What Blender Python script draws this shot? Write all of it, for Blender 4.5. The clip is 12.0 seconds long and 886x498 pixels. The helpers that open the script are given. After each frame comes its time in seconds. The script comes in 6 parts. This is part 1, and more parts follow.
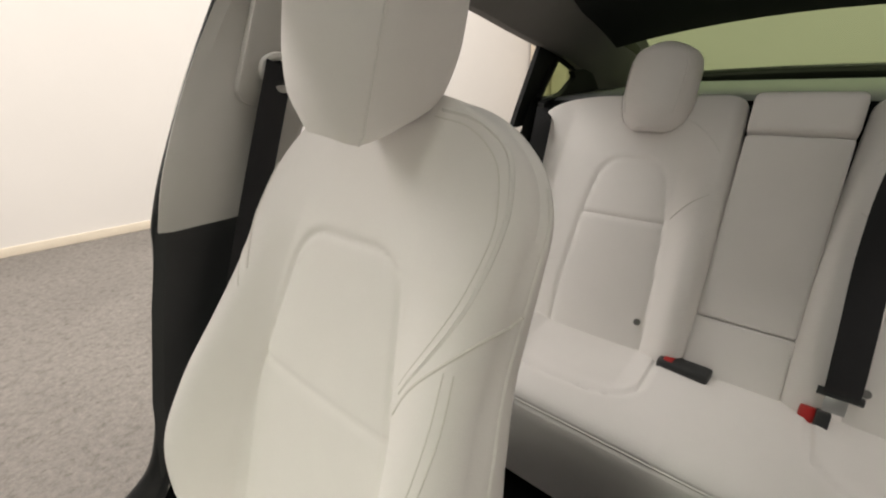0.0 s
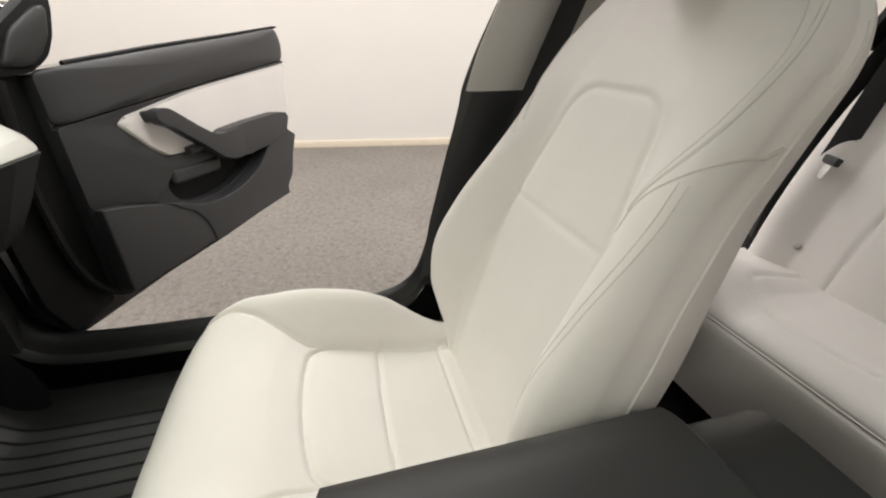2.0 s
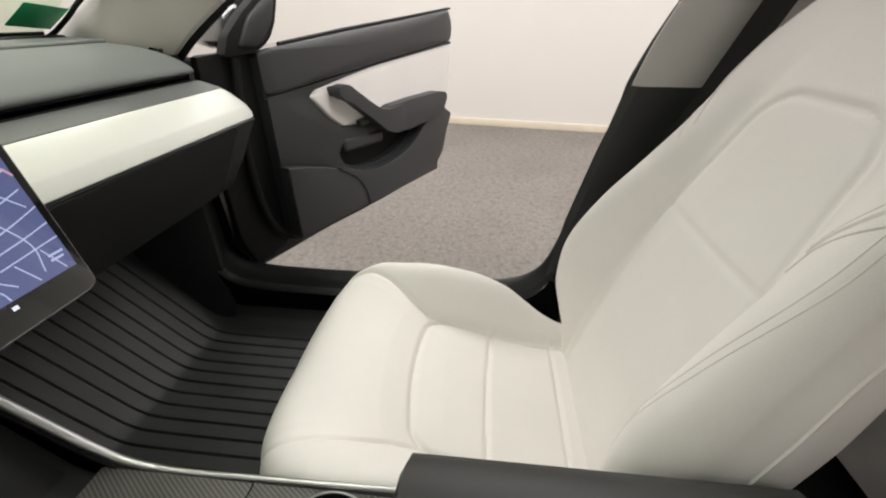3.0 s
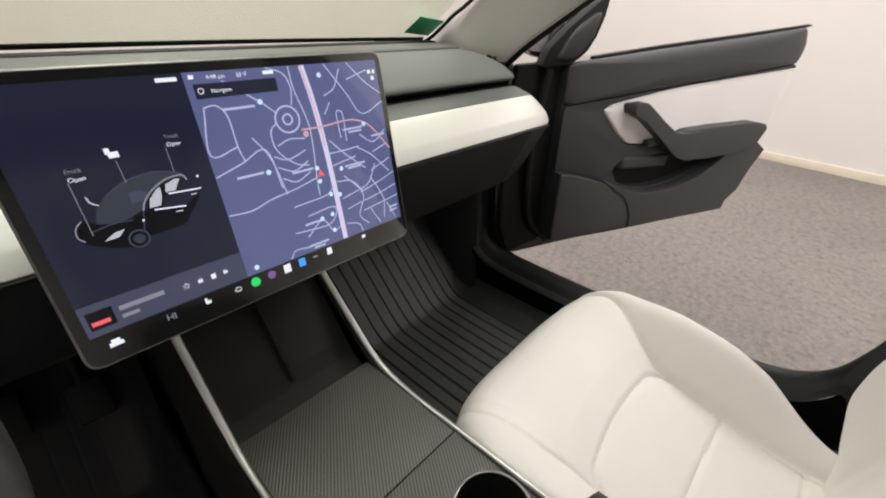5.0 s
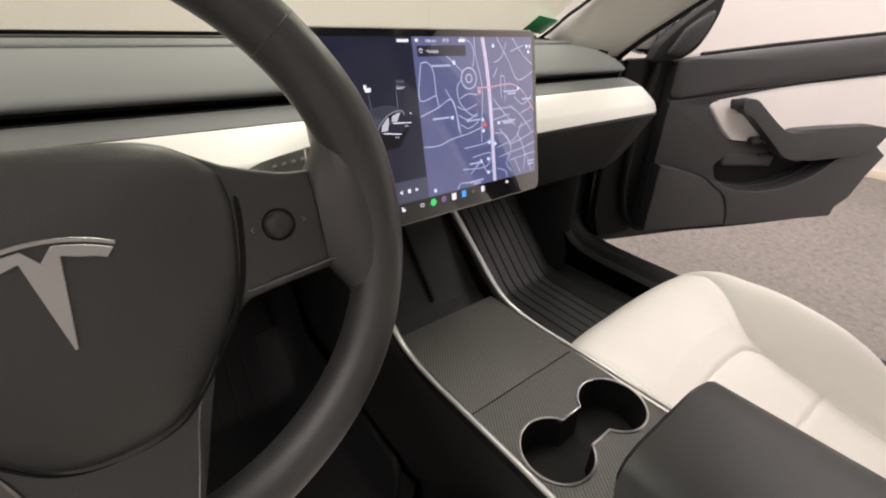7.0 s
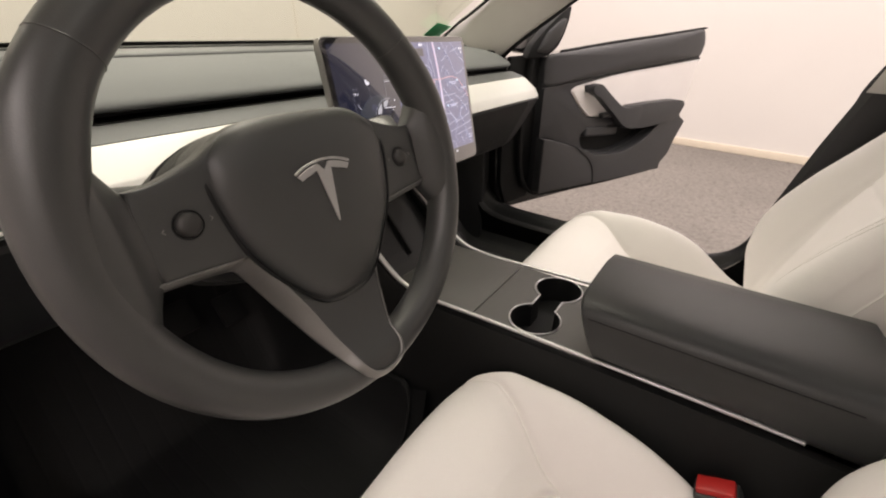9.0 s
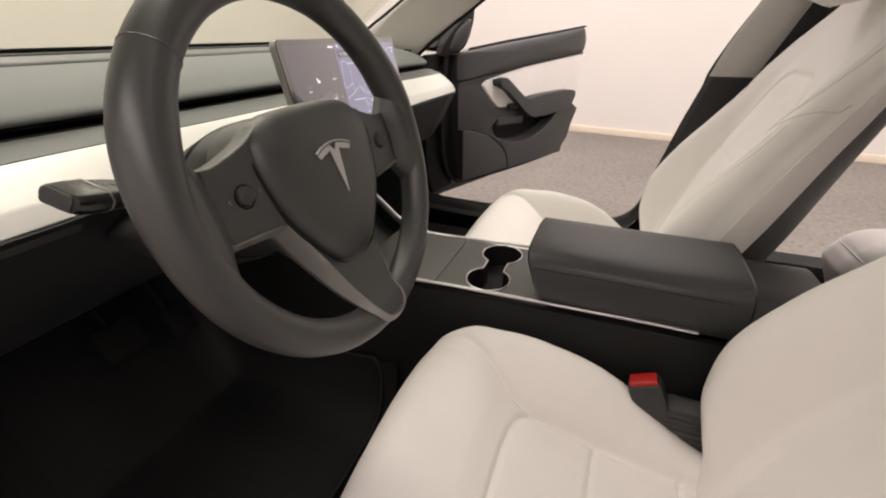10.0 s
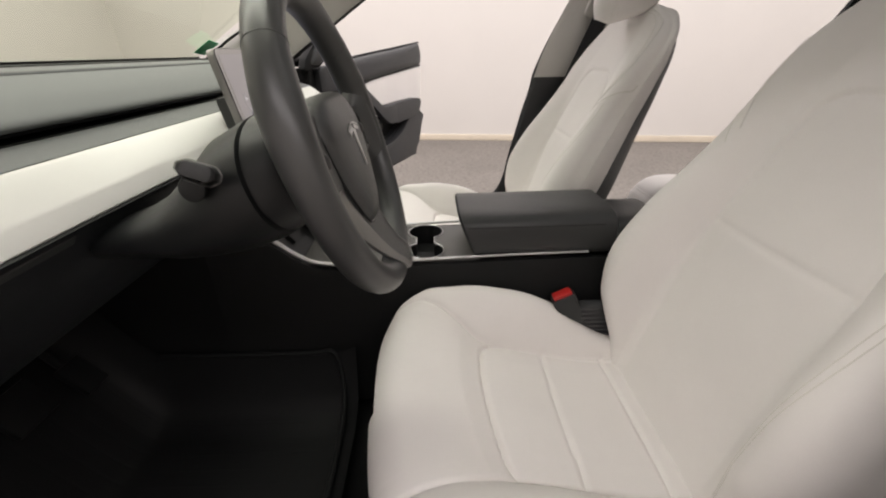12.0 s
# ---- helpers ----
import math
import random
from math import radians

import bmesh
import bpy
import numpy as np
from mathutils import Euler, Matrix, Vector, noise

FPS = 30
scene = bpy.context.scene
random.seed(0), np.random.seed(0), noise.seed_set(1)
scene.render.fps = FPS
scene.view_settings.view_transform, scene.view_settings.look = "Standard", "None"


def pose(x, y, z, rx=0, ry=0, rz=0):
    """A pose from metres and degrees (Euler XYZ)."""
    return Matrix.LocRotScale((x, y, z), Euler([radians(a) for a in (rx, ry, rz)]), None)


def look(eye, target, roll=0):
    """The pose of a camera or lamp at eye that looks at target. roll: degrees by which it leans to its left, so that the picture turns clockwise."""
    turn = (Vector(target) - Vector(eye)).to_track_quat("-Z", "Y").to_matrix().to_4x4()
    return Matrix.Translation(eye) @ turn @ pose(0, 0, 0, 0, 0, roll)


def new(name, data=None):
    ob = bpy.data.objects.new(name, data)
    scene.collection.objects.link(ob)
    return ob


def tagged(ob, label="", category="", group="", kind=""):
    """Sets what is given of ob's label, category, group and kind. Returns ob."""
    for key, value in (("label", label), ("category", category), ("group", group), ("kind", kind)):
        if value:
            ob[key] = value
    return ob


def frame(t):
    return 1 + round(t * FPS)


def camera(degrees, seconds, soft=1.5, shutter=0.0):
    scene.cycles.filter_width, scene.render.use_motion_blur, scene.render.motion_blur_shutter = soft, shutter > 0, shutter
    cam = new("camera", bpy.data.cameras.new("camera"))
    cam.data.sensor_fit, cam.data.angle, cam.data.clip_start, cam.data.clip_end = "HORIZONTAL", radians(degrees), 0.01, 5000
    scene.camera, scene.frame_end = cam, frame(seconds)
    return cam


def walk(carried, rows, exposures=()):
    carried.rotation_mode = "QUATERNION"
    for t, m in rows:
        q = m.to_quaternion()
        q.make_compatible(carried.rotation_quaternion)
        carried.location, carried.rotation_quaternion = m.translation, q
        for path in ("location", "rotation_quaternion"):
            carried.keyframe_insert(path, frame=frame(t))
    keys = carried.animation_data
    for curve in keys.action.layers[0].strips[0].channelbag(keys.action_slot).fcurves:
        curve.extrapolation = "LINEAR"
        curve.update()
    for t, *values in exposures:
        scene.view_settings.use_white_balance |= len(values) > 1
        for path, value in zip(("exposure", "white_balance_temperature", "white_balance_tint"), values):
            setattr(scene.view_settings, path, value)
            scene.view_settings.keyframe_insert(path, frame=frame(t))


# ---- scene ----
cam = camera(94.0, 12.0, soft=2.1)
PATH = [
    (0, (-0.012, -0.031, 1.110), (1.206, -1.422, 0.346), -2.2),
    (0.5, (-0.047, 0.016, 1.066), (1.351, -1.192, 0.301), -1.7),
    (1, (-0.074, 0.040, 1.032), (1.473, -0.948, 0.238), -1.2),
    (1.5, (-0.107, 0.058, 1.013), (1.553, -0.667, 0.166), -0.8),
    (2, (-0.134, 0.070, 1.001), (1.593, -0.369, 0.092), -0.5),
    (2.5, (-0.138, 0.062, 1.005), (1.612, -0.062, 0.044), -0.6),
    (3, (-0.135, 0.062, 1.022), (1.594, 0.257, 0.035), -0.4),
    (3.5, (-0.145, 0.064, 1.037), (1.516, 0.570, 0.045), 0.1),
    (5.5, (-0.185, 0.077, 1.047), (0.984, 1.375, 0.073), 1.3),
    (6, (-0.237, 0.068, 1.044), (0.852, 1.440, 0.079), 1.3),
    (6.5, (-0.293, 0.065, 1.038), (0.769, 1.466, 0.086), 1.3),
    (7, (-0.341, 0.038, 1.009), (0.741, 1.433, 0.070), 1.1),
    (9, (-0.590, 0.004, 1.013), (0.862, 1.024, 0.091), 0.3),
    (9.5, (-0.633, -0.002, 1.013), (0.921, 0.854, 0.090), 0.0),
    (10, (-0.708, 0.019, 1.015), (0.932, 0.695, 0.091), -0.5),
    (10.5, (-0.775, 0.075, 1.023), (0.934, 0.541, 0.096), -0.8),
    (11, (-0.818, 0.125, 1.015), (0.938, 0.392, 0.096), -1.0),
    (11.5, (-0.847, 0.143, 1.008), (0.935, 0.243, 0.106), -1.2),
    (12, (-0.881, 0.171, 0.999), (0.921, 0.141, 0.133), -1.4),
]
# stops and white balance: the clip's camera turns a little pinker on the driver's side
TONE = [(0, 0.14, 6600, 9.5), (1.0, -0.03, 6550, 10.5), (2.5, 0.14, 6430, 9.7), (3.5, 0.0, 6350, 11), (5.5, 0.08, 6500, 15), (7.0, 0.15, 6650, 18), (9.5, 0.19, 6900, 19), (10.5, 0.05, 6680, 17), (11.2, -0.05, 6450, 14.5), (12.0, 0.0, 6430, 15)]
walk(cam, [(t, look(eye, target, roll)) for t, eye, target, roll in PATH], TONE)

# ---------- light ----------
world = bpy.data.worlds.new("room_air")
scene.world = world
world.use_nodes = True
world.node_tree.nodes["Background"].inputs[0].default_value = (1.0, 0.97, 0.93, 1)
world.node_tree.nodes["Background"].inputs[1].default_value = 0.15

ROOM = -10.6          # the car stands at this angle to the room
ROOM_X0, ROOM_X1, ROOM_Y0, ROOM_Y1, ROOM_H = -3.9, 4.24, -5.2, 5.0, 3.3
ROOMM = pose(0, 0, 0, 0, 0, ROOM)


def area(name, m, sx, sy, power, colour):
    data = bpy.data.lights.new(name, "AREA")
    data.shape, data.size, data.size_y, data.energy, data.color = "RECTANGLE", sx, sy, power, colour
    ob = new(name, data)
    ob.matrix_world = m
    return ob


for lx, watts in ((-2.6, 122), (0.2, 190), (2.8, 172)):
    area("ceiling_lamp", ROOMM @ pose(lx, 0.0, ROOM_H - 0.09), 0.40, 9.0, watts, (1.0, 0.958, 0.915))


# ---------- materials ----------
def node(nt, kind, **values):
    n = nt.nodes.new(kind)
    for k, v in values.items():
        n.inputs[k].default_value = v
    return n


def mat(name, colour, rough=0.5, metal=0.0, vary=0.12, grain=400.0, bump=0.15, patch=6.0, spec=0.5, coat=0.0, dist=0.0008, rvary=0.12):
    """A surface with broad patches in tone and gloss and a fine grain in relief."""
    m = bpy.data.materials.new(name)
    m.use_nodes = True
    nt = m.node_tree
    b = nt.nodes["Principled BSDF"]
    b.inputs["Metallic"].default_value = metal
    b.inputs["Specular IOR Level"].default_value = spec
    b.inputs["Coat Weight"].default_value = coat
    tc = nt.nodes.new("ShaderNodeTexCoord")
    big = node(nt, "ShaderNodeTexNoise", Scale=patch, Detail=5.0, Roughness=0.6)
    fine = node(nt, "ShaderNodeTexNoise", Scale=grain, Detail=3.0, Roughness=0.6)
    for n in (big, fine):
        nt.links.new(tc.outputs["Object"], n.inputs["Vector"])
    ramp = nt.nodes.new("ShaderNodeValToRGB")
    lo, hi = 1 - vary, 1 + vary * 0.6
    ramp.color_ramp.elements[0].position, ramp.color_ramp.elements[1].position = 0.3, 0.7
    ramp.color_ramp.elements[0].color = (*[min(1, c * lo) for c in colour], 1)
    ramp.color_ramp.elements[1].color = (*[min(1, c * hi) for c in colour], 1)
    mixv = node(nt, "ShaderNodeMath")
    mixv.operation = "MULTIPLY_ADD"
    mixv.inputs[1].default_value = 0.25
    nt.links.new(fine.outputs["Fac"], mixv.inputs[0])
    sc = node(nt, "ShaderNodeMath")
    sc.operation = "MULTIPLY"
    sc.inputs[1].default_value = 0.75
    nt.links.new(big.outputs["Fac"], sc.inputs[0])
    nt.links.new(sc.outputs[0], mixv.inputs[2])
    nt.links.new(mixv.outputs[0], ramp.inputs["Fac"])
    nt.links.new(ramp.outputs["Color"], b.inputs["Base Color"])
    rr = nt.nodes.new("ShaderNodeMapRange")
    rr.inputs["To Min"].default_value, rr.inputs["To Max"].default_value = max(0.02, rough - rvary), min(1, rough + rvary)
    nt.links.new(big.outputs["Fac"], rr.inputs["Value"])
    nt.links.new(rr.outputs["Result"], b.inputs["Roughness"])
    if bump > 0:
        bp = node(nt, "ShaderNodeBump", Strength=bump, Distance=dist)
        nt.links.new(fine.outputs["Fac"], bp.inputs["Height"])
        nt.links.new(bp.outputs["Normal"], b.inputs["Normal"])
    return m


def leather(name, colour, rough=0.42, vary=0.05, cell=700.0, bump=0.22, spec=0.5):
    """Pebbled synthetic leather, with soft creases."""
    m = mat(name, colour, rough, vary=vary, grain=cell, bump=0, patch=4.0, spec=spec)
    nt = m.node_tree
    b = nt.nodes["Principled BSDF"]
    tc = next(n for n in nt.nodes if n.type == "TEX_COORD")
    vor = node(nt, "ShaderNodeTexVoronoi", Scale=cell)
    fold = node(nt, "ShaderNodeTexNoise", Scale=14.0, Detail=3.0)
    for n in (vor, fold):
        nt.links.new(tc.outputs["Object"], n.inputs["Vector"])
    add = nt.nodes.new("ShaderNodeMath")
    add.operation = "MULTIPLY_ADD"
    add.inputs[1].default_value = 0.35
    nt.links.new(vor.outputs["Distance"], add.inputs[0])
    nt.links.new(fold.outputs["Fac"], add.inputs[2])
    bp = node(nt, "ShaderNodeBump", Strength=bump, Distance=0.0015)
    nt.links.new(add.outputs[0], bp.inputs["Height"])
    nt.links.new(bp.outputs["Normal"], b.inputs["Normal"])
    return m


def glass(name, tint, gloss=0.04):
    """Clear tinted sheet: tinted see-through with a mirror reflection that grows with the angle."""
    m = bpy.data.materials.new(name)
    m.use_nodes = True
    nt = m.node_tree
    nt.nodes.remove(nt.nodes["Principled BSDF"])
    out = nt.nodes["Material Output"]
    tr = node(nt, "ShaderNodeBsdfTransparent", Color=(*tint, 1))
    gl = node(nt, "ShaderNodeBsdfGlossy", Color=(1, 1, 1, 1), Roughness=0.02)
    lw = node(nt, "ShaderNodeLayerWeight", Blend=0.5)
    pw = nt.nodes.new("ShaderNodeMath")
    pw.operation = "POWER"
    pw.inputs[1].default_value = 5.0
    nt.links.new(lw.outputs["Facing"], pw.inputs[0])
    fr = nt.nodes.new("ShaderNodeMath")
    fr.operation = "MULTIPLY_ADD"
    fr.inputs[1].default_value, fr.inputs[2].default_value = 0.6, gloss
    nt.links.new(pw.outputs[0], fr.inputs[0])
    mx = nt.nodes.new("ShaderNodeMixShader")
    nt.links.new(fr.outputs[0], mx.inputs[0])
    nt.links.new(tr.outputs[0], mx.inputs[1])
    nt.links.new(gl.outputs[0], mx.inputs[2])
    nt.links.new(mx.outputs[0], out.inputs["Surface"])
    return m


def slant_gloss(m):
    """A glass coat whose gloss grows at a slant."""
    nt = m.node_tree
    b = nt.nodes["Principled BSDF"]
    lw = node(nt, "ShaderNodeLayerWeight", Blend=0.5)
    mr = nt.nodes.new("ShaderNodeMapRange")
    mr.inputs["From Min"].default_value, mr.inputs["From Max"].default_value = 0.14, 0.50
    nt.links.new(lw.outputs["Facing"], mr.inputs["Value"])
    nt.links.new(mr.outputs["Result"], b.inputs["Coat Weight"])
    b.inputs["Coat IOR"].default_value, b.inputs["Coat Roughness"].default_value = 3.1, 0.03


def glow(name, colour, strength):
    m = bpy.data.materials.new(name)
    m.use_nodes = True
    b = m.node_tree.nodes["Principled BSDF"]
    b.inputs["Base Color"].default_value = (*[c * 0.1 for c in colour], 1)
    b.inputs["Roughness"].default_value = 0.12
    b.inputs["IOR"].default_value = 1.45
    b.inputs["Emission Color"].default_value = (*colour, 1)
    b.inputs["Emission Strength"].default_value = strength
    slant_gloss(m)
    return m


WHITE_HIDE = leather("white_hide", (0.838, 0.806, 0.782), 0.52, spec=0.4)
STITCH = mat("seam_thread", (0.74, 0.712, 0.665), 0.5, grain=900, bump=0.2)
PIPING = leather("piping_hide", (0.795, 0.770, 0.740), 0.4)
WHITE_TRIM = mat("white_trim", (0.755, 0.75, 0.735), 0.3, vary=0.04, grain=900, bump=0.05, rvary=0.05)
BLACK_SOFT = mat("black_soft_plastic", (0.0235, 0.0250, 0.0258), 0.45, vary=0.2, grain=900, bump=0.35)
BLACK_HIDE = leather("black_hide", (0.036, 0.0368, 0.0374), 0.42, vary=0.12, cell=900, bump=0.10, spec=0.85)
DOOR_PLASTIC = mat("charcoal_door_plastic", (0.0385, 0.0395, 0.0425), 0.5, vary=0.12, grain=1000, bump=0.3)
ARM_HIDE = leather("armrest_hide", (0.0238, 0.0250, 0.0255), 0.42, vary=0.15, cell=900, bump=0.2)
WHEEL_SOFT = mat("wheel_soft_plastic", (0.025, 0.0264, 0.0268), 0.42, vary=0.12, grain=1100, bump=0.3, spec=0.9)
COLUMN_PLASTIC = mat("column_plastic", (0.0112, 0.0122, 0.0128), 0.45, vary=0.12, grain=1100, bump=0.25, spec=0.4)
KNEE_PLASTIC = mat("knee_plastic", (0.0140, 0.0155, 0.0175), 0.5, vary=0.15, grain=900, bump=0.3, spec=0.4)
STALK_PLASTIC = mat("stalk_plastic", (0.014, 0.0148, 0.0152), 0.30, vary=0.12, grain=1100, bump=0.12, spec=0.7)
BOOT_RUBBER = mat("boot_rubber", (0.06, 0.06, 0.063), 0.5, vary=0.2, grain=700, bump=0.3)
GREY_HIDE = leather("dark_grey_hide", (0.034, 0.033, 0.032), 0.42, vary=0.15, cell=900, bump=0.2)
DASH_CLOTH = mat("dash_vinyl", (0.156, 0.164, 0.169), 0.68, vary=0.10, grain=1400, bump=0.35, spec=0.5)
DASH_STRIP = mat("dash_strip", (0.114, 0.119, 0.123), 0.55, vary=0.1, grain=1400, bump=0.3, spec=0.6)
BLACK_GLOSS = mat("black_paint", (0.006, 0.006, 0.007), 0.16, vary=0.3, grain=300, bump=0.02, coat=0.6)
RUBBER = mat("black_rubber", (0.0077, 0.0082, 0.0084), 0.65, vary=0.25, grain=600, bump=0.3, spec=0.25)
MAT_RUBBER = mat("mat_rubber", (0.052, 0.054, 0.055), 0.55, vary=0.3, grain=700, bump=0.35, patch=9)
# the same liner rubber with the driver's footwell shade put into its colour
SHADED_MAT = mat("shaded_mat_rubber", (0.0082, 0.0087, 0.0090), 0.6, spec=0.24, vary=0.3, grain=700, bump=0.35, patch=9)
CAR_CARPET = mat("car_carpet", (0.0066, 0.0070, 0.0072), 0.95, vary=0.3, grain=1500, bump=0.8, spec=0.1)
PILLAR_CLOTH = mat("pillar_cloth", (0.52, 0.505, 0.478), 0.9, vary=0.06, grain=1800, bump=0.4, spec=0.2)
# post cloth again, darkened to hold the shade under the roof edge
SHADED_LINING = mat("shaded_roof_lining", (0.17, 0.165, 0.155), 0.9, vary=0.08, grain=1800, bump=0.4, spec=0.2)
SILVER = mat("satin_metal", (0.57, 0.572, 0.575), 0.40, 1.0, vary=0.05, grain=500, bump=0.02)
TRAY_BLACK = mat("tray_black", (0.0075, 0.0080, 0.0082), 0.5, vary=0.2, grain=900, bump=0.3, spec=0.3)
DARK_SILVER = mat("dark_satin_metal", (0.28, 0.275, 0.27), 0.42, 0.9, vary=0.1, grain=700, bump=0.08)
WEBBING = mat("belt_webbing", (0.012, 0.012, 0.014), 0.8, vary=0.2, grain=1600, bump=0.7)
RED_PLASTIC = mat("red_plastic", (0.46, 0.018, 0.016), 0.4, vary=0.1)
GREEN_FILM = mat("green_film", (0.018, 0.46, 0.17), 0.5, vary=0.12, patch=20)
WALL_PAINT = mat("wall_paint", (0.70, 0.672, 0.642), 0.85, vary=0.035, grain=120, bump=0.15, patch=0.8, spec=0.2, dist=0.002)
CEIL_PAINT = mat("ceiling_paint", (0.8, 0.79, 0.77), 0.9, vary=0.04, grain=120, bump=0.1, patch=1.0, spec=0.2)
CREAM_TRIM = mat("cream_trim", (0.72, 0.64, 0.52), 0.6, vary=0.08, grain=80)
SCREEN_GLASS = mat("screen_glass", (0.012, 0.012, 0.014), 0.08, vary=0.1, grain=100, bump=0.0, rvary=0.03)
slant_gloss(SCREEN_GLASS)
WINDSCREEN_GLASS = glass("windscreen_glass", (0.815, 0.865, 0.755))
GREEN_GLASS = glass("green_tinted_glass", (0.36, 0.43, 0.25))
ROOF_GLASS = glass("roof_glass", (0.13, 0.135, 0.13), 0.05)
MIRROR = mat("mirror_silver", (0.9, 0.9, 0.9), 0.03, 1.0, vary=0.0, bump=0, rvary=0.01)


def floor_material():
    """Grey needle-felt flooring: mottled fibres with pale and dark flecks."""
    m = mat("floor_felt", (0.250, 0.231, 0.214), 0.92, vary=0.14, grain=90, bump=0, patch=1.6, spec=0.15)
    nt = m.node_tree
    b = nt.nodes["Principled BSDF"]
    tc = next(n for n in nt.nodes if n.type == "TEX_COORD")
    ramp = next(n for n in nt.nodes if n.type == "VALTORGB")
    fleck = node(nt, "ShaderNodeTexNoise", Scale=42.0, Detail=6.0, Roughness=0.78)
    fibre = node(nt, "ShaderNodeTexVoronoi", Scale=130.0)
    for n in (fleck, fibre):
        nt.links.new(tc.outputs["Object"], n.inputs["Vector"])
    r2 = nt.nodes.new("ShaderNodeValToRGB")
    r2.color_ramp.elements[0].position, r2.color_ramp.elements[1].position = 0.36, 0.66
    r2.color_ramp.elements[0].color, r2.color_ramp.elements[1].color = (0.74, 0.74, 0.74, 1), (1.10, 1.09, 1.07, 1)
    nt.links.new(fleck.outputs["Fac"], r2.inputs["Fac"])
    mul = nt.nodes.new("ShaderNodeMix")
    mul.data_type, mul.blend_type = "RGBA", "MULTIPLY"
    mul.inputs["Factor"].default_value = 1.0
    nt.links.new(ramp.outputs["Color"], mul.inputs["A"])
    nt.links.new(r2.outputs["Color"], mul.inputs["B"])
    # scattered darker clumps
    clump = node(nt, "ShaderNodeTexNoise", Scale=24.0, Detail=6.0, Roughness=0.72)
    nt.links.new(tc.outputs["Object"], clump.inputs["Vector"])
    r3 = nt.nodes.new("ShaderNodeValToRGB")
    r3.color_ramp.elements[0].position, r3.color_ramp.elements[1].position = 0.34, 0.50
    r3.color_ramp.elements[0].color, r3.color_ramp.elements[1].color = (0.70, 0.69, 0.68, 1), (1.0, 1.0, 1.0, 1)
    nt.links.new(clump.outputs["Fac"], r3.inputs["Fac"])
    mul2 = nt.nodes.new("ShaderNodeMix")
    mul2.data_type, mul2.blend_type = "RGBA", "MULTIPLY"
    mul2.inputs["Factor"].default_value = 1.0
    nt.links.new(mul.outputs["Result"], mul2.inputs["A"])
    nt.links.new(r3.outputs["Color"], mul2.inputs["B"])
    nt.links.new(mul2.outputs["Result"], b.inputs["Base Color"])
    add = nt.nodes.new("ShaderNodeMath")
    nt.links.new(fleck.outputs["Fac"], add.inputs[0])
    nt.links.new(fibre.outputs["Distance"], add.inputs[1])
    bp = node(nt, "ShaderNodeBump", Strength=0.55, Distance=0.005)
    nt.links.new(add.outputs[0], bp.inputs["Height"])
    nt.links.new(bp.outputs["Normal"], b.inputs["Normal"])
    return m


FLOOR_FELT = floor_material()


def weave_material():
    """Black twill wrap: fine slanting ribs crossed by a second set."""
    m = mat("twill_wrap", (0.045, 0.044, 0.042), 0.36, vary=0.15, grain=800, bump=0, rvary=0.04)
    nt = m.node_tree
    b = nt.nodes["Principled BSDF"]
    tc = next(n for n in nt.nodes if n.type == "TEX_COORD")
    mp = nt.nodes.new("ShaderNodeMapping")
    mp.inputs["Rotation"].default_value = (0, 0, radians(33))
    nt.links.new(tc.outputs["Object"], mp.inputs["Vector"])
    w1 = node(nt, "ShaderNodeTexWave", Scale=85.0, Distortion=0.15)
    w2 = node(nt, "ShaderNodeTexWave", Scale=110.0, Distortion=0.1)
    w2.bands_direction = "Y"
    for w in (w1, w2):
        nt.links.new(mp.outputs["Vector"], w.inputs["Vector"])
    mul = nt.nodes.new("ShaderNodeMath")
    mul.operation = "MULTIPLY_ADD"
    mul.inputs[1].default_value = 0.35
    nt.links.new(w2.outputs["Fac"], mul.inputs[0])
    nt.links.new(w1.outputs["Fac"], mul.inputs[2])
    ramp = nt.nodes.new("ShaderNodeValToRGB")
    ramp.color_ramp.elements[0].position, ramp.color_ramp.elements[1].position = 0.3, 1.1
    ramp.color_ramp.elements[0].color, ramp.color_ramp.elements[1].color = (0.046, 0.045, 0.043, 1), (0.128, 0.125, 0.119, 1)
    nt.links.new(mul.outputs[0], ramp.inputs["Fac"])
    nt.links.new(ramp.outputs["Color"], b.inputs["Base Color"])
    bp = node(nt, "ShaderNodeBump", Strength=0.6, Distance=0.0006)
    nt.links.new(mul.outputs[0], bp.inputs["Height"])
    nt.links.new(bp.outputs["Normal"], b.inputs["Normal"])
    return m


TWILL = weave_material()


# ---------- mesh helpers ----------
ORIGIN = {}


def thing(name, label, category, at=(0, 0, 0), group="", kind=""):
    ob = new(name)
    ob.empty_display_size = 0.05
    ob.location = at
    ORIGIN[ob.name] = Vector(at)
    return tagged(ob, label, category, group, kind)


def part(name, bm, material, parent, label="", smooth=True, keep=38):
    """One mesh object under a thing or under a part. The bmesh is in world metres."""
    org = ORIGIN[parent.name] if parent else Vector((0, 0, 0))
    bmesh.ops.translate(bm, verts=bm.verts, vec=-org)
    bmesh.ops.recalc_face_normals(bm, faces=bm.faces)
    if smooth:
        lim = radians(keep)
        for f in bm.faces:
            f.smooth = True
        for e in bm.edges:
            if len(e.link_faces) == 2 and e.calc_face_angle(0) > lim:
                e.smooth = False
    me = bpy.data.meshes.new(name)
    bm.to_mesh(me)
    bm.free()
    me.materials.append(material)
    ob = new(name, me)
    if parent:
        ob.parent = parent
    ORIGIN[ob.name] = org
    return tagged(ob, label)


def alone(name, bm, material, label, category, kind="", group="", **kw):
    """A thing that is one mesh."""
    ob = part(name, bm, material, None, **kw)
    return tagged(ob, label, category, group, kind)


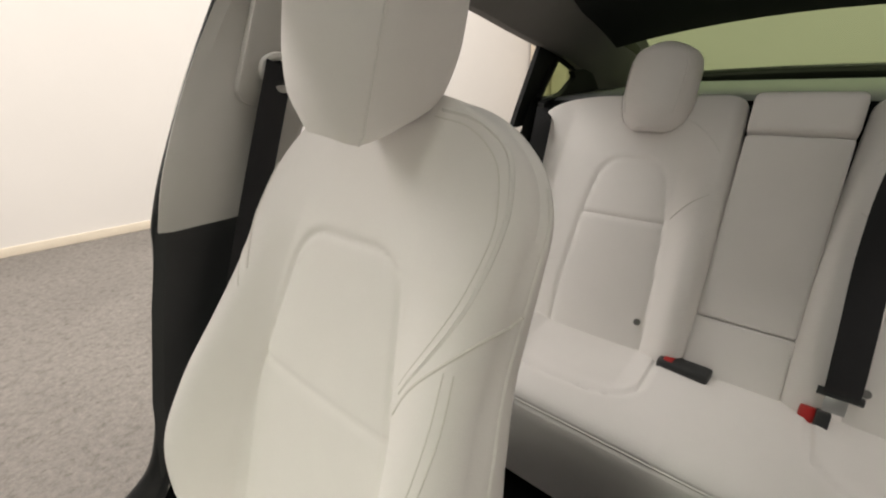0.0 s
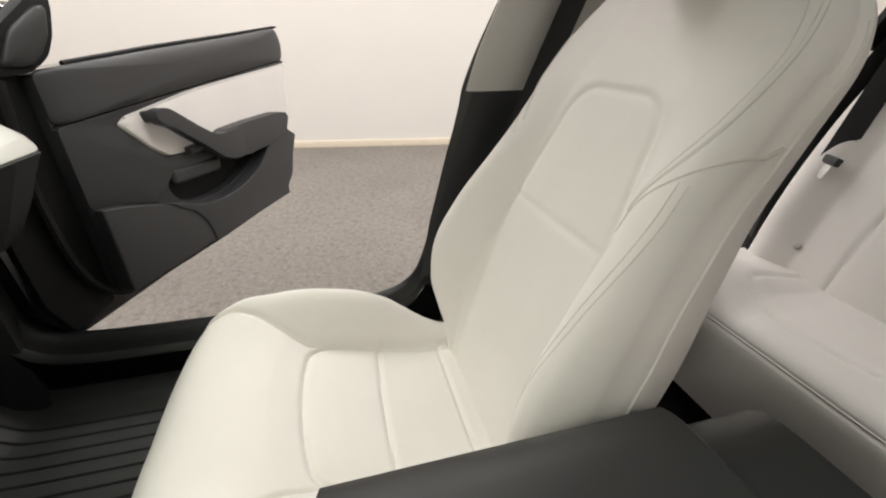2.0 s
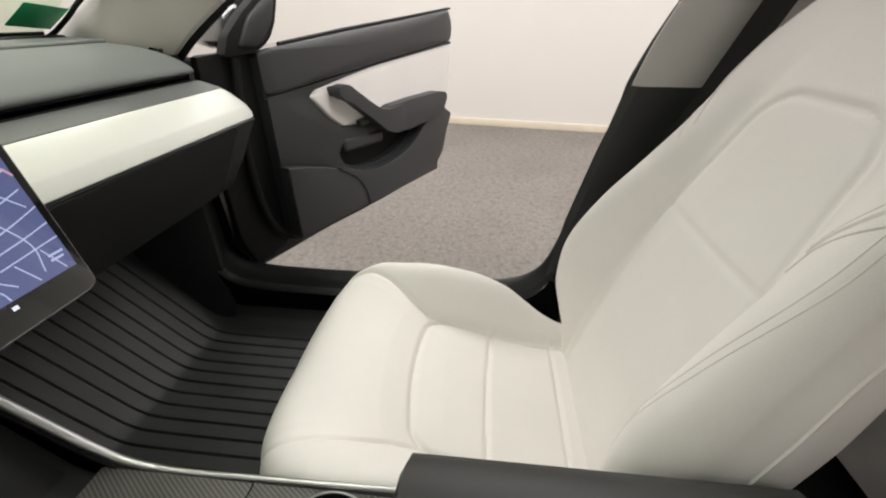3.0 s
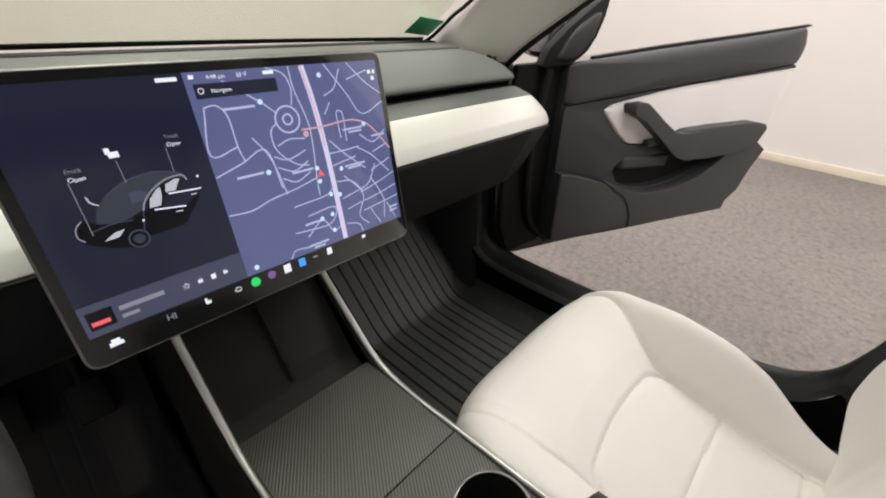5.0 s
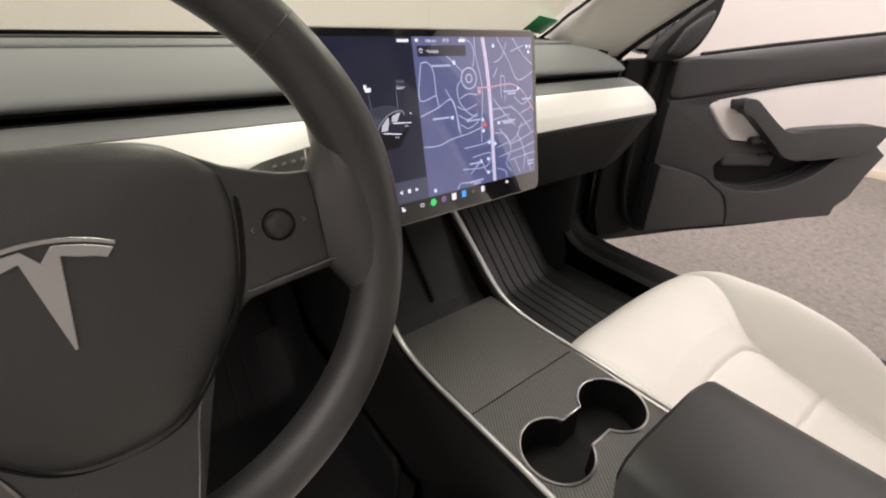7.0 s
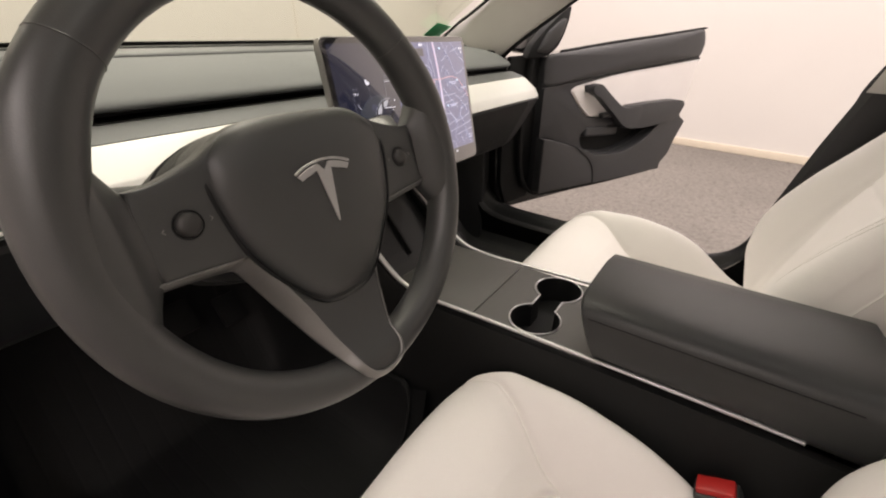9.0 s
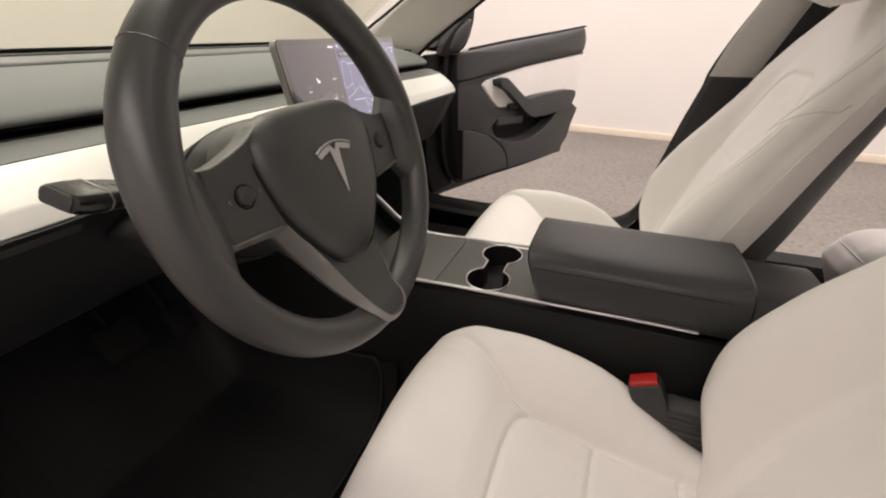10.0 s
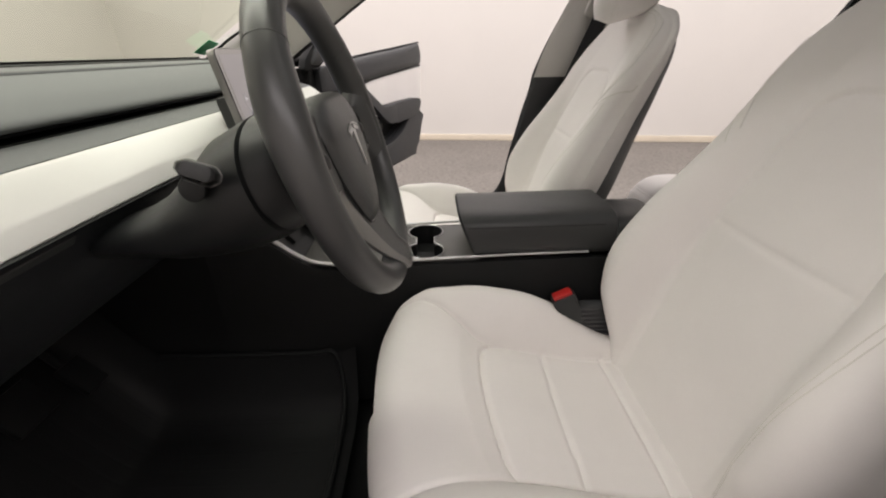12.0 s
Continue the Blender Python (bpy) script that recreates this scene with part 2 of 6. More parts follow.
def curve(xs, ys):
    """A smooth line through a few numbers: x to y."""
    xs, ys = np.array(xs, float), np.array(ys, float)
    d = np.diff(ys) / np.diff(xs)
    m = np.zeros_like(ys)
    m[1:-1] = np.where(d[1:] * d[:-1] > 0, 2 * d[1:] * d[:-1] / (d[1:] + d[:-1] + 1e-12), 0)
    m[0], m[-1] = d[0], d[-1]

    def f(x):
        x = np.clip(np.asarray(x, float), xs[0], xs[-1])
        i = np.clip(np.searchsorted(xs, x) - 1, 0, len(xs) - 2)
        h = xs[i + 1] - xs[i]
        t = (x - xs[i]) / h
        return (ys[i] * (1 + 2 * t) * (1 - t) ** 2 + m[i] * h * t * (1 - t) ** 2
                + ys[i + 1] * t * t * (3 - 2 * t) + m[i + 1] * h * t * t * (t - 1))
    return f


def smooth_path(points, n=8, closed=False):
    """Points of a Catmull-Rom line through the given ones."""
    p = [np.array(q, float) for q in points]
    k = len(p)
    out = []
    for i in range(k if closed else k - 1):
        a, b = p[i], p[(i + 1) % k]
        z = p[(i - 1) % k] if (closed or i > 0) else 2 * a - b
        c = p[(i + 2) % k] if (closed or i + 2 < k) else 2 * b - a
        for j in range(n):
            t = j / n
            out.append(0.5 * (2 * a + (b - z) * t + (2 * z - 5 * a + 4 * b - c) * t * t + (3 * a - z - 3 * b + c) * t ** 3))
    if not closed:
        out.append(p[-1])
    return np.array(out)


def grid(P, wrap=False):
    """A sheet of quads from an array of points (rows, columns, 3)."""
    P = np.asarray(P, float)
    n, m = P.shape[:2]
    bm = bmesh.new()
    vs = [bm.verts.new(p) for p in P.reshape(-1, 3)]
    for i in range(n - 1):
        for j in range(m if wrap else m - 1):
            q = (i * m + j, i * m + (j + 1) % m, (i + 1) * m + (j + 1) % m, (i + 1) * m + j)
            try:
                bm.faces.new([vs[k] for k in q])
            except ValueError:
                pass
    return bm


def clean(bm, d=1e-5):
    bmesh.ops.remove_doubles(bm, verts=bm.verts, dist=d)
    return bm


def tube(points, r, n=8, closed=False, flat=1.0, side=None, cap=True):
    """A round or flattened tube along points. side: the way in which it is flattened by flat."""
    p = np.asarray(points, float)
    k = len(p)
    rs = np.full(k, r) if np.isscalar(r) else np.interp(np.linspace(0, 1, k), np.linspace(0, 1, len(r)), r)
    rows, up = [], None
    for i in range(k):
        a, b = p[(i - 1) % k] if (closed or i) else p[i], p[(i + 1) % k] if (closed or i < k - 1) else p[i]
        t = (b - a) / (np.linalg.norm(b - a) + 1e-12)
        if side is not None:
            up = np.array(side, float)
        elif up is None:
            up = np.array((0, 0, 1.0)) if abs(t[2]) < 0.9 else np.array((1.0, 0, 0))
        up = up - t * (up @ t)
        up /= np.linalg.norm(up) + 1e-12
        w = np.cross(t, up)
        ang = np.linspace(0, 2 * np.pi, n, endpoint=False)
        rows.append(p[i] + rs[i] * (np.outer(np.cos(ang) * flat, up) + np.outer(np.sin(ang), w)))
    if closed:
        rows.append(rows[0])
    bm = grid(np.array(rows), wrap=True)
    if closed:
        return clean(bm)
    if cap:
        bm.verts.ensure_lookup_table()
        bm.faces.new([bm.verts[j] for j in range(n)])
        bm.faces.new([bm.verts[(k - 1) * n + j] for j in range(n)])
    return bm


def box(sx, sy, sz, m=None, bevel=0.0, seg=2, taper=(1, 1)):
    """A block about its middle, with rounded edges; taper scales its top."""
    bm = bmesh.new()
    bmesh.ops.create_cube(bm, size=1.0)
    for v in bm.verts:
        k = taper if v.co.z > 0 else (1, 1)
        v.co = Vector((v.co.x * sx * k[0], v.co.y * sy * k[1], v.co.z * sz))
    if bevel:
        bmesh.ops.bevel(bm, geom=bm.edges[:] + bm.verts[:], offset=bevel, segments=seg, profile=0.6, affect="EDGES")
    if m is not None:
        bm.transform(m if isinstance(m, Matrix) else Matrix.Translation(m))
    return bm


def basis(o, a, b, c):
    """The pose with origin o and axes a, b, c."""
    return Matrix.Translation(Vector(o)) @ Matrix((Vector(a), Vector(b), Vector(c))).transposed().to_4x4()


def prism(outline, depth, m=None, bevel=0.0, seg=2):
    """A flat outline given some depth (0 to depth along z), with its edges rounded."""
    bm = bmesh.new()
    vs = [bm.verts.new((x, y, 0)) for x, y in outline]
    f = bm.faces.new(vs)
    r = bmesh.ops.extrude_face_region(bm, geom=[f])
    bmesh.ops.translate(bm, verts=[v for v in r["geom"] if isinstance(v, bmesh.types.BMVert)], vec=(0, 0, depth))
    if bevel:
        bmesh.ops.bevel(bm, geom=bm.edges[:], offset=bevel, segments=seg, profile=0.6, affect="EDGES", clamp_overlap=True)
    if m is not None:
        bm.transform(m)
    return bm


def round_outline(pts, r, n=5):
    """The outline with its corners rounded by about r."""
    out = []
    k = len(pts)
    for i in range(k):
        p, a, b = Vector(pts[i]), Vector(pts[i - 1]), Vector(pts[(i + 1) % k])
        ra = min(r, (a - p).length * 0.45)
        rb = min(r, (b - p).length * 0.45)
        s, e = p + (a - p).normalized() * ra, p + (b - p).normalized() * rb
        for j in range(n + 1):
            t = j / n
            q = s * (1 - t) ** 2 + p * 2 * t * (1 - t) + e * t * t
            out.append((q.x, q.y))
    return out


def dome(outline, height, m=None, rings=7, base=0.0, power=3.0, centre=None):
    """A padded shape on an outline: full height within, falling round to base at the rim; its back is open to base."""
    o = np.array(outline, float)
    c = o.mean(0) if centre is None else np.array(centre, float)
    ts = 1 - (1 - np.linspace(0, 1, rings)) ** 2
    rows = [np.column_stack((o, np.full(len(o), 0.0)))]
    for t in ts[::-1]:
        q = c + (o - c) * t
        rows.append(np.column_stack((q, np.full(len(o), base + (height - base) * (1 - t ** power) ** (1 / power)))))
    bm = clean(grid(np.array(rows), wrap=True))
    if m is not None:
        bm.transform(m)
    return bm


def slab(sections, thick):
    """A skin over rows of points, with thickness along its normals."""
    bm = grid(np.array(sections, float))
    bmesh.ops.recalc_face_normals(bm, faces=bm.faces)
    bmesh.ops.solidify(bm, geom=bm.faces[:] + bm.edges[:] + bm.verts[:], thickness=thick)
    return bm


def disc_outline(cx, cy, rx, ry=None, n=32, a0=0, a1=360):
    ry = ry or rx
    return [(cx + rx * math.cos(radians(a0 + (a1 - a0) * i / n)), cy + ry * math.sin(radians(a0 + (a1 - a0) * i / n))) for i in range(n + (a1 - a0 < 360))]


# ---------- the room ----------
def room():
    def slab_box(name, x0, x1, y0, y1, z0, z1, material, label, category):
        bm = box(x1 - x0, y1 - y0, z1 - z0, ROOMM @ pose((x0 + x1) / 2, (y0 + y1) / 2, (z0 + z1) / 2))
        return alone(name, bm, material, label, category, kind="structure", smooth=False)
    x0, x1, y0, y1, h, w = ROOM_X0, ROOM_X1, ROOM_Y0, ROOM_Y1, ROOM_H, 0.15
    slab_box("floor", x0 - w, x1 + w, y0 - w, y1 + w, -0.12, 0, FLOOR_FELT, "mottled grey felt floor of the photo bay", "floor")
    slab_box("ceiling", x0 - w, x1 + w, y0 - w, y1 + w, h, h + 0.12, CEIL_PAINT, "plain white ceiling above the car", "ceiling")
    slab_box("wall_east", x1, x1 + w, y0, y1, 0, h, WALL_PAINT, "smooth off-white studio wall", "wall")
    slab_box("wall_west", x0 - w, x0, y0, y1, 0, h, WALL_PAINT, "smooth off-white studio wall", "wall")
    north = slab_box("wall_north", x0 - w, x1 + w, y1, y1 + w, 0, h, WALL_PAINT, "off-white wall with a fine upright joint", "wall")
    slab_box("wall_south", x0 - w, x1 + w, y0 - w, y0, 0, h, WALL_PAINT, "off-white wall with tall plain panels", "wall")
    for k, (bx0, bx1, by0, by1) in enumerate(((x1 - 0.018, x1, y0, y1), (x0, x0 + 0.018, y0, y1), (x0 + 0.02, x1 - 0.02, y1 - 0.018, y1), (x0 + 0.02, x1 - 0.02, y0, y0 + 0.018))):
        bm = box(bx1 - bx0, by1 - by0, 0.07, ROOMM @ pose((bx0 + bx1) / 2, (by0 + by1) / 2, 0.035), bevel=0.006)
        alone("baseboard", bm, CREAM_TRIM, "low cream baseboard along the wall foot", "baseboard", kind="structure")
    jx = 2.0
    part("joint", box(0.006, 0.008, h - 0.2, ROOMM @ pose(jx, y1 - 0.001, h / 2)), CREAM_TRIM, north, smooth=False)
    # tall panels on the wall behind the car
    for px0, px1, out, m in ((3.05, 3.55, 0.05, WALL_PAINT), (3.62, 3.86, 0.10, CREAM_TRIM), (3.9, 4.2, 0.16, CREAM_TRIM)):
        bm = box(px1 - px0, out, h - 0.25, ROOMM @ pose((px0 + px1) / 2, y0 + out / 2 + 0.002, (h - 0.25) / 2 + 0.1), bevel=0.01)
        alone("wall_panel", bm, m, "tall plain upright panel on the studio wall", "wall panel", kind="structure")
    for lx in (-2.6, 0.2, 2.8):
        bm = box(0.46, 9.1, 0.06, ROOMM @ pose(lx, 0.0, h - 0.035), bevel=0.01)
        alone("ceiling_light", bm, CEIL_PAINT, "long white housing of a ceiling light", "ceiling light", group="ceiling lights")


room()


# ---------- the car's shell ----------
def mirrored(pts, side):
    return [(p[0] * side, *p[1:]) for p in pts]


car = thing("car_body", "black saloon car body with its doors open", "car", (0, 0, 0.15))


def car_shell():
    # floor pan, toe board, tunnel and rear bulkhead
    P = []
    prof = [(-1.75, 0.62), (-1.2, 0.45), (-1.0, 0.30), (-0.6, 0.235), (0.0, 0.225), (0.55, 0.225), (0.84, 0.235), (0.93, 0.27), (1.04, 0.37), (1.14, 0.52), (1.2, 0.70), (1.22, 0.93)]
    sm = smooth_path([(0, y, z) for y, z in prof], 4)
    for q in sm:
        P.append([(x, q[1], q[2]) for x in (-0.74, -0.6, -0.3, -0.12, 0, 0.12, 0.3, 0.6, 0.74)])
    part("floor_pan", slab(P, 0.03), CAR_CARPET, car, "black carpeted floor pan")
    # sills, hinge posts and window posts as one ring round each door opening
    for side in (1, -1):
        # crest of the trim round the opening: x, y, z and the scale of its section
        crest = [(0.728, 0.70, 0.965, 0.5), (0.738, 0.722, 0.80, 0.75), (0.75, 0.735, 0.64, 1), (0.752, 0.737, 0.55, 1), (0.755, 0.727, 0.487, 1), (0.757, 0.700, 0.452, 1), (0.76, 0.655, 0.436, 1), (0.762, 0.56, 0.428, 1), (0.762, 0.30, 0.424, 1), (0.762, 0.06, 0.424, 1),
                 (0.760, 0.0, 0.430, 0.95), (0.758, -0.048, 0.449, 0.85), (0.756, -0.085, 0.487, 0.65), (0.753, -0.112, 0.56, 0.45), (0.751, -0.133, 0.65, 0.36), (0.749, -0.155, 0.73, 0.32), (0.742, -0.187, 0.865, 0.28), (0.732, -0.198, 0.925, 0.24), (0.717, -0.243, 1.035, 0.20), (0.677, -0.341, 1.23, 0.17), (0.642, -0.396, 1.31, 0.15)]
        line = smooth_path([c[:3] for c in crest], 6)
        scale = np.interp(np.arange(len(line)) / 6, np.arange(len(crest)), [c[3] for c in crest])
        along = np.gradient(line, axis=0)
        along /= np.linalg.norm(along, axis=1)[:, None]
        # section: how far in towards the cabin, and how far back from the opening
        kick = [(0.036, 0.170), (0.042, 0.110), (0.050, 0.075), (0.056, 0.052), (0.0585, 0.038)]
        section = [(0.058, 0.037), (0.050, 0.029), (0.042, 0.0265), (0.040, 0.0285), (0.038, 0.0265), (0.030, 0.014), (0.022, 0.006), (0.012, 0.001), (0.0, 0.0), (-0.012, 0.003), (-0.022, 0.012), (-0.028, 0.030), (-0.030, 0.060)]
        P, K = [], []
        for q, t, k in zip(line, along, scale):
            out = np.array((0, t[2], -t[1]))
            out = out / (np.linalg.norm(out) + 1e-9)
            if out @ (q - np.array((0.75, 0.30, 0.75))) < 0:
                out = -out
            P.append([((q[0] - i * k) * side, q[1] + out[1] * h * k, q[2] + out[2] * h * k) for i, h in section])
            K.append([((q[0] - i * k) * side, q[1] + out[1] * h * k, q[2] + out[2] * h * k) for i, h in kick])
        part("door_opening_trim", clean(grid(P)), COLUMN_PLASTIC, car, "moulded black trim round the door opening", keep=50)
        part("footwell_lining", clean(grid(K[:72])), CAR_CARPET, car, "black lining beside the footwell", keep=50)
        # outer sill and inner kick plate
        prof = [(0.732, 0.24), (0.734, 0.30), (0.738, 0.335), (0.75, 0.365), (0.785, 0.385), (0.815, 0.355), (0.83, 0.28), (0.82, 0.18), (0.74, 0.15)]
        P = [[(x * side, y, z) for x, z in prof] for y in np.linspace(-1.0, 1.0, 12)]
        part("sill", clean(grid(P)), BLACK_SOFT, car, "black sill with a plain tread")
        # kick panel and hinge post
        P = [[(x * side, y, z) for x, y in ((0.665, 1.1), (0.67, 0.9), (0.68, 0.78), (0.705, 0.735), (0.76, 0.735), (0.80, 0.80), (0.84, 0.86))] for z in np.linspace(0.18, 0.93, 10)]
        part("hinge_post", clean(grid(P)), BLACK_SOFT, car)
        P = [[(x * side, y, z) for x, y in ((0.74, 0.742), (0.80, 0.806), (0.86, 0.87), (0.95, 0.92))] for z in np.linspace(0.2, 0.955, 6)]
        part("door_jamb", clean(grid(P)), RUBBER, car, "black door jamb")
        part("corner_trim", box(0.060, 0.15, 0.09, pose(0.752 * side, 0.775, 0.905), bevel=0.02, seg=3), RUBBER, car, "black corner between dashboard and door post")
        # middle post: black below, cloth above
        lowp = [(0.72, -0.080, 0.45), (0.72, -0.110, 0.62), (0.715, -0.150, 0.78), (0.708, -0.188, 0.912)]
        wid = [0.235, 0.21, 0.20, 0.21]
        P = []
        for (x, y, z), w in zip(lowp, wid):
            P.append([((x + 0.05) * side, y - 0.030, z), ((x + 0.012) * side, y - 0.008, z), (x * side, y - 0.022, z), ((x - 0.004) * side, y - w * 0.55, z), ((x + 0.002) * side, y - w + 0.02, z), ((x + 0.02) * side, y - w, z), ((x + 0.10) * side, y - w - 0.01, z)])
        part("post_lower_trim", clean(grid(P)), BLACK_SOFT, car, "black lower trim of the middle post")
        upp = [(0.702, -0.192, 0.906), (0.698, -0.217, 0.985), (0.688, -0.264, 1.09), (0.663, -0.328, 1.21), (0.618, -0.385, 1.30), (0.54, -0.43, 1.37)]
        wid = [0.208, 0.223, 0.241, 0.252, 0.275, 0.35]
        P = []
        for (x, y, z), w in zip(upp, wid):
            P.append([((x + 0.045) * side, y - 0.012, z), ((x + 0.008) * side, y - 0.004, z), ((x - 0.004) * side, y - 0.020, z), ((x - 0.010) * side, y - w * 0.5, z), ((x - 0.004) * side, y - w + 0.02, z), ((x + 0.015) * side, y - w, z), ((x + 0.08) * side, y - w - 0.01, z)])
        P = smooth_rows(P, 4)
        part("post_upper_trim", clean(grid(P)), PILLAR_CLOTH, car, "pale grey cloth trim of the middle post")
        # windscreen post trim
        rear = [(0.715, 0.70, 0.955), (0.70, 0.63, 1.005), (0.685, 0.50, 1.085), (0.645, 0.25, 1.235), (0.60, 0.02, 1.335), (0.58, -0.2, 1.37)]
        front = [(0.745, 0.995, 0.972), (0.732, 0.905, 1.026), (0.693, 0.755, 1.089), (0.61, 0.46, 1.245), (0.555, 0.22, 1.36), (0.52, -0.1, 1.40)]
        P = []
        for a, b in zip(smooth_path(rear, 4), smooth_path(front, 4)):
            a, b = np.array(a), np.array(b)
            mid = [a + (b - a) * t + np.array((-0.022 * math.sin(math.pi * t) ** 0.7, 0, 0.0)) for t in (0, 0.06, 0.2, 0.5, 0.8, 0.95, 1)]
            P.append([(q[0] * side, q[1], q[2]) for q in [a + np.array((0.03, 0.0, 0.0))] + mid + [b + np.array((0.02, 0.03, 0.01))]])
        part("windscreen_post_trim", clean(grid(P)), PILLAR_CLOTH, car, "pale grey cloth trim of the windscreen post")
        band = [(0.60, 1.035, 0.985), (0.655, 0.985, 0.982), (0.695, 0.948, 0.986), (0.708, 0.90, 1.018), (0.700, 0.85, 1.048), (0.688, 0.768, 1.090), (0.607, 0.468, 1.247), (0.552, 0.228, 1.362)]
        part("windscreen_band", tube(smooth_path(mirrored(band, side), 6), 0.0045, 8), RUBBER, car, "black painted band along the windscreen edge")
        seal = [(0.745, 0.72, 0.95), (0.735, 0.66, 0.995), (0.722, 0.52, 1.085), (0.68, 0.26, 1.24), (0.64, 0.03, 1.335), (0.635, -0.2, 1.365), (0.645, -0.40, 1.335)]
        part("door_seal", tube(smooth_path(mirrored(seal, side), 6), 0.017, 8), RUBBER, car, "black rubber door seal")
        outer = [(0.775, 0.86, 0.955), (0.765, 0.72, 1.03), (0.745, 0.57, 1.115), (0.705, 0.28, 1.275), (0.67, 0.03, 1.37), (0.66, -0.35, 1.40), (0.66, -0.9, 1.35), (0.66, -1.4, 1.20)]
        part("roof_rail", tube(smooth_path(mirrored(outer, side), 6), [0.004, 0.005, 0.008, 0.018, 0.027, 0.03, 0.03, 0.03], 8), BLACK_GLOSS, car, "glossy black roof rail")
        # side rail lining above the rear door, running into the rear post
        low = [(0.635, -0.40, 1.315), (0.628, -0.83, 1.268), (0.622, -1.10, 1.212), (0.62, -1.22, 1.187), (0.61, -1.36, 1.155), (0.605, -1.50, 1.108), (0.59, -1.62, 1.03)]
        upp = [(0.50, -0.42, 1.385), (0.50, -0.83, 1.355), (0.50, -1.1, 1.31), (0.50, -1.24, 1.285), (0.495, -1.45, 1.235), (0.49, -1.62, 1.19), (0.48, -1.82, 1.09)]
        P = []
        for a, b in zip(smooth_path(low, 4), smooth_path(upp, 4)):
            P.append([((a[0] + 0.05) * side, a[1] - 0.01, a[2] + 0.01)] + [((a[0] + (b[0] - a[0]) * t - 0.012 * math.sin(math.pi * t)) * side, a[1] + (b[1] - a[1]) * t, a[2] + (b[2] - a[2]) * t) for t in (0, 0.1, 0.3, 0.6, 0.85, 1)] + [((b[0] - 0.02) * side, b[1], b[2] + 0.03)])
        # the rail's shade is in this cloth's dark colour
        part("side_rail_lining", clean(grid(P)), SHADED_LINING, car, "cloth lining of the roof side rail, coloured dark for shade")
        # rear post: black band, quarter pane, black lower panel
        bm = bmesh.new()
        bm.faces.new([bm.verts.new((x * side, y, z)) for x, y, z in [(0.646, -1.262, 1.197), (0.646, -1.38, 1.165), (0.646, -1.275, 1.03), (0.652, -1.24, 0.97), (0.655, -1.125, 0.965), (0.655, -1.158, 1.018)]])
        r = bmesh.ops.extrude_face_region(bm, geom=bm.faces[:])
        bmesh.ops.translate(bm, verts=[v for v in r["geom"] if isinstance(v, bmesh.types.BMVert)], vec=(0.015 * side, 0, 0))
        part("rear_post_band", bm, RUBBER, car, "black band beside the rear quarter pane", keep=20)
        tri = [(-1.37, 1.160), (-1.245, 1.035), (-1.30, 1.032), (-1.43, 1.05), (-1.53, 1.10), (-1.50, 1.118)]
        bm = bmesh.new()
        bm.faces.new([bm.verts.new((0.655 * side, y, z)) for y, z in round_outline(tri, 0.02, 3)])
        q = part("quarter_window", bm, GREEN_GLASS, car, "small green-tinted quarter pane", smooth=False)
        part("quarter_frame", tube([(0.645 * side, y, z) for y, z in round_outline(tri, 0.02, 3)], 0.010, 6, closed=True), RUBBER, q)
        o = [(-1.375, 1.116), (-1.397, 1.098), (-1.30, 1.050), (-1.19, 1.036), (-1.19, 1.0), (-1.56, 1.0), (-1.62, 1.05), (-1.54, 1.105), (-1.45, 1.122)]
        part("quarter_trim", prism(round_outline(o, 0.01, 2), 0.02 * side, basis((0.59 * side, 0, 0), (0, 1, 0), (0, 0, 1), (1, 0, 0))), RUBBER, car, "black moulding round the quarter pane")
        P = [[(x * side, y0 + (-1.9 - y0) * t, z) for t in (0, 0.15, 0.4, 0.7, 1)] for x, z, y0 in ((0.60, 0.45, -0.93), (0.625, 0.62, -0.98), (0.635, 0.78, -1.06), (0.636, 0.90, -1.10), (0.638, 0.98, -1.16), (0.65, 1.035, -1.22), (0.665, 1.045, -1.24))]
        part("rear_post_lower_trim", clean(grid(P)), BLACK_SOFT, car, "black trim beside the rear seat")
        # rear wheel arch side and rear door sill end
        P = [[(x * side, -0.98 - 0.13 * t ** 1.3, 0.36 + 0.30 * t) for x in (0.635, 0.70, 0.78)] for t in np.linspace(0, 1, 6)]
        part("rear_door_jamb", clean(grid(P)), BLACK_GLOSS, car)
    # glass
    ws_lo = [(x, 1.06 - 0.08 * (abs(x) / 0.7) ** 2, 0.997) for x in np.linspace(-0.72, 0.72, 17)]
    ws_hi = [(x, 0.23 - 0.03 * (abs(x) / 0.56) ** 2, 1.385 - 0.02 * (abs(x) / 0.56) ** 2) for x in np.linspace(-0.57, 0.57, 17)]
    P = [[tuple(np.array(a) * (1 - t) + np.array(b) * t + np.array((0, 0, 0.03 * math.sin(math.pi * t)))) for a, b in zip(ws_lo, ws_hi)] for t in np.linspace(0, 1, 9)]
    part("windscreen_frit", tube(np.array(ws_lo) - np.array((0, 0, 0.004)), 0.006, 8, flat=0.5, side=(0, 0.7, 0.7)), RUBBER, car, "black border along the foot of the windscreen")
    part("windscreen", grid(P), WINDSCREEN_GLASS, car, "clear faintly green windscreen")
    P = [[(x * (0.58 - 0.02 * t), 0.23 - 1.73 * t, 1.395 + 0.045 * math.sin(math.pi * min(1, t * 1.4 + 0.12)) - 0.17 * max(0, t - 0.45) ** 1.2 - 0.03 * x * x) for x in np.linspace(-1, 1, 11)] for t in np.linspace(0, 1, 14)]
    part("glass_roof", grid(P), ROOF_GLASS, car, "dark tinted glass roof")
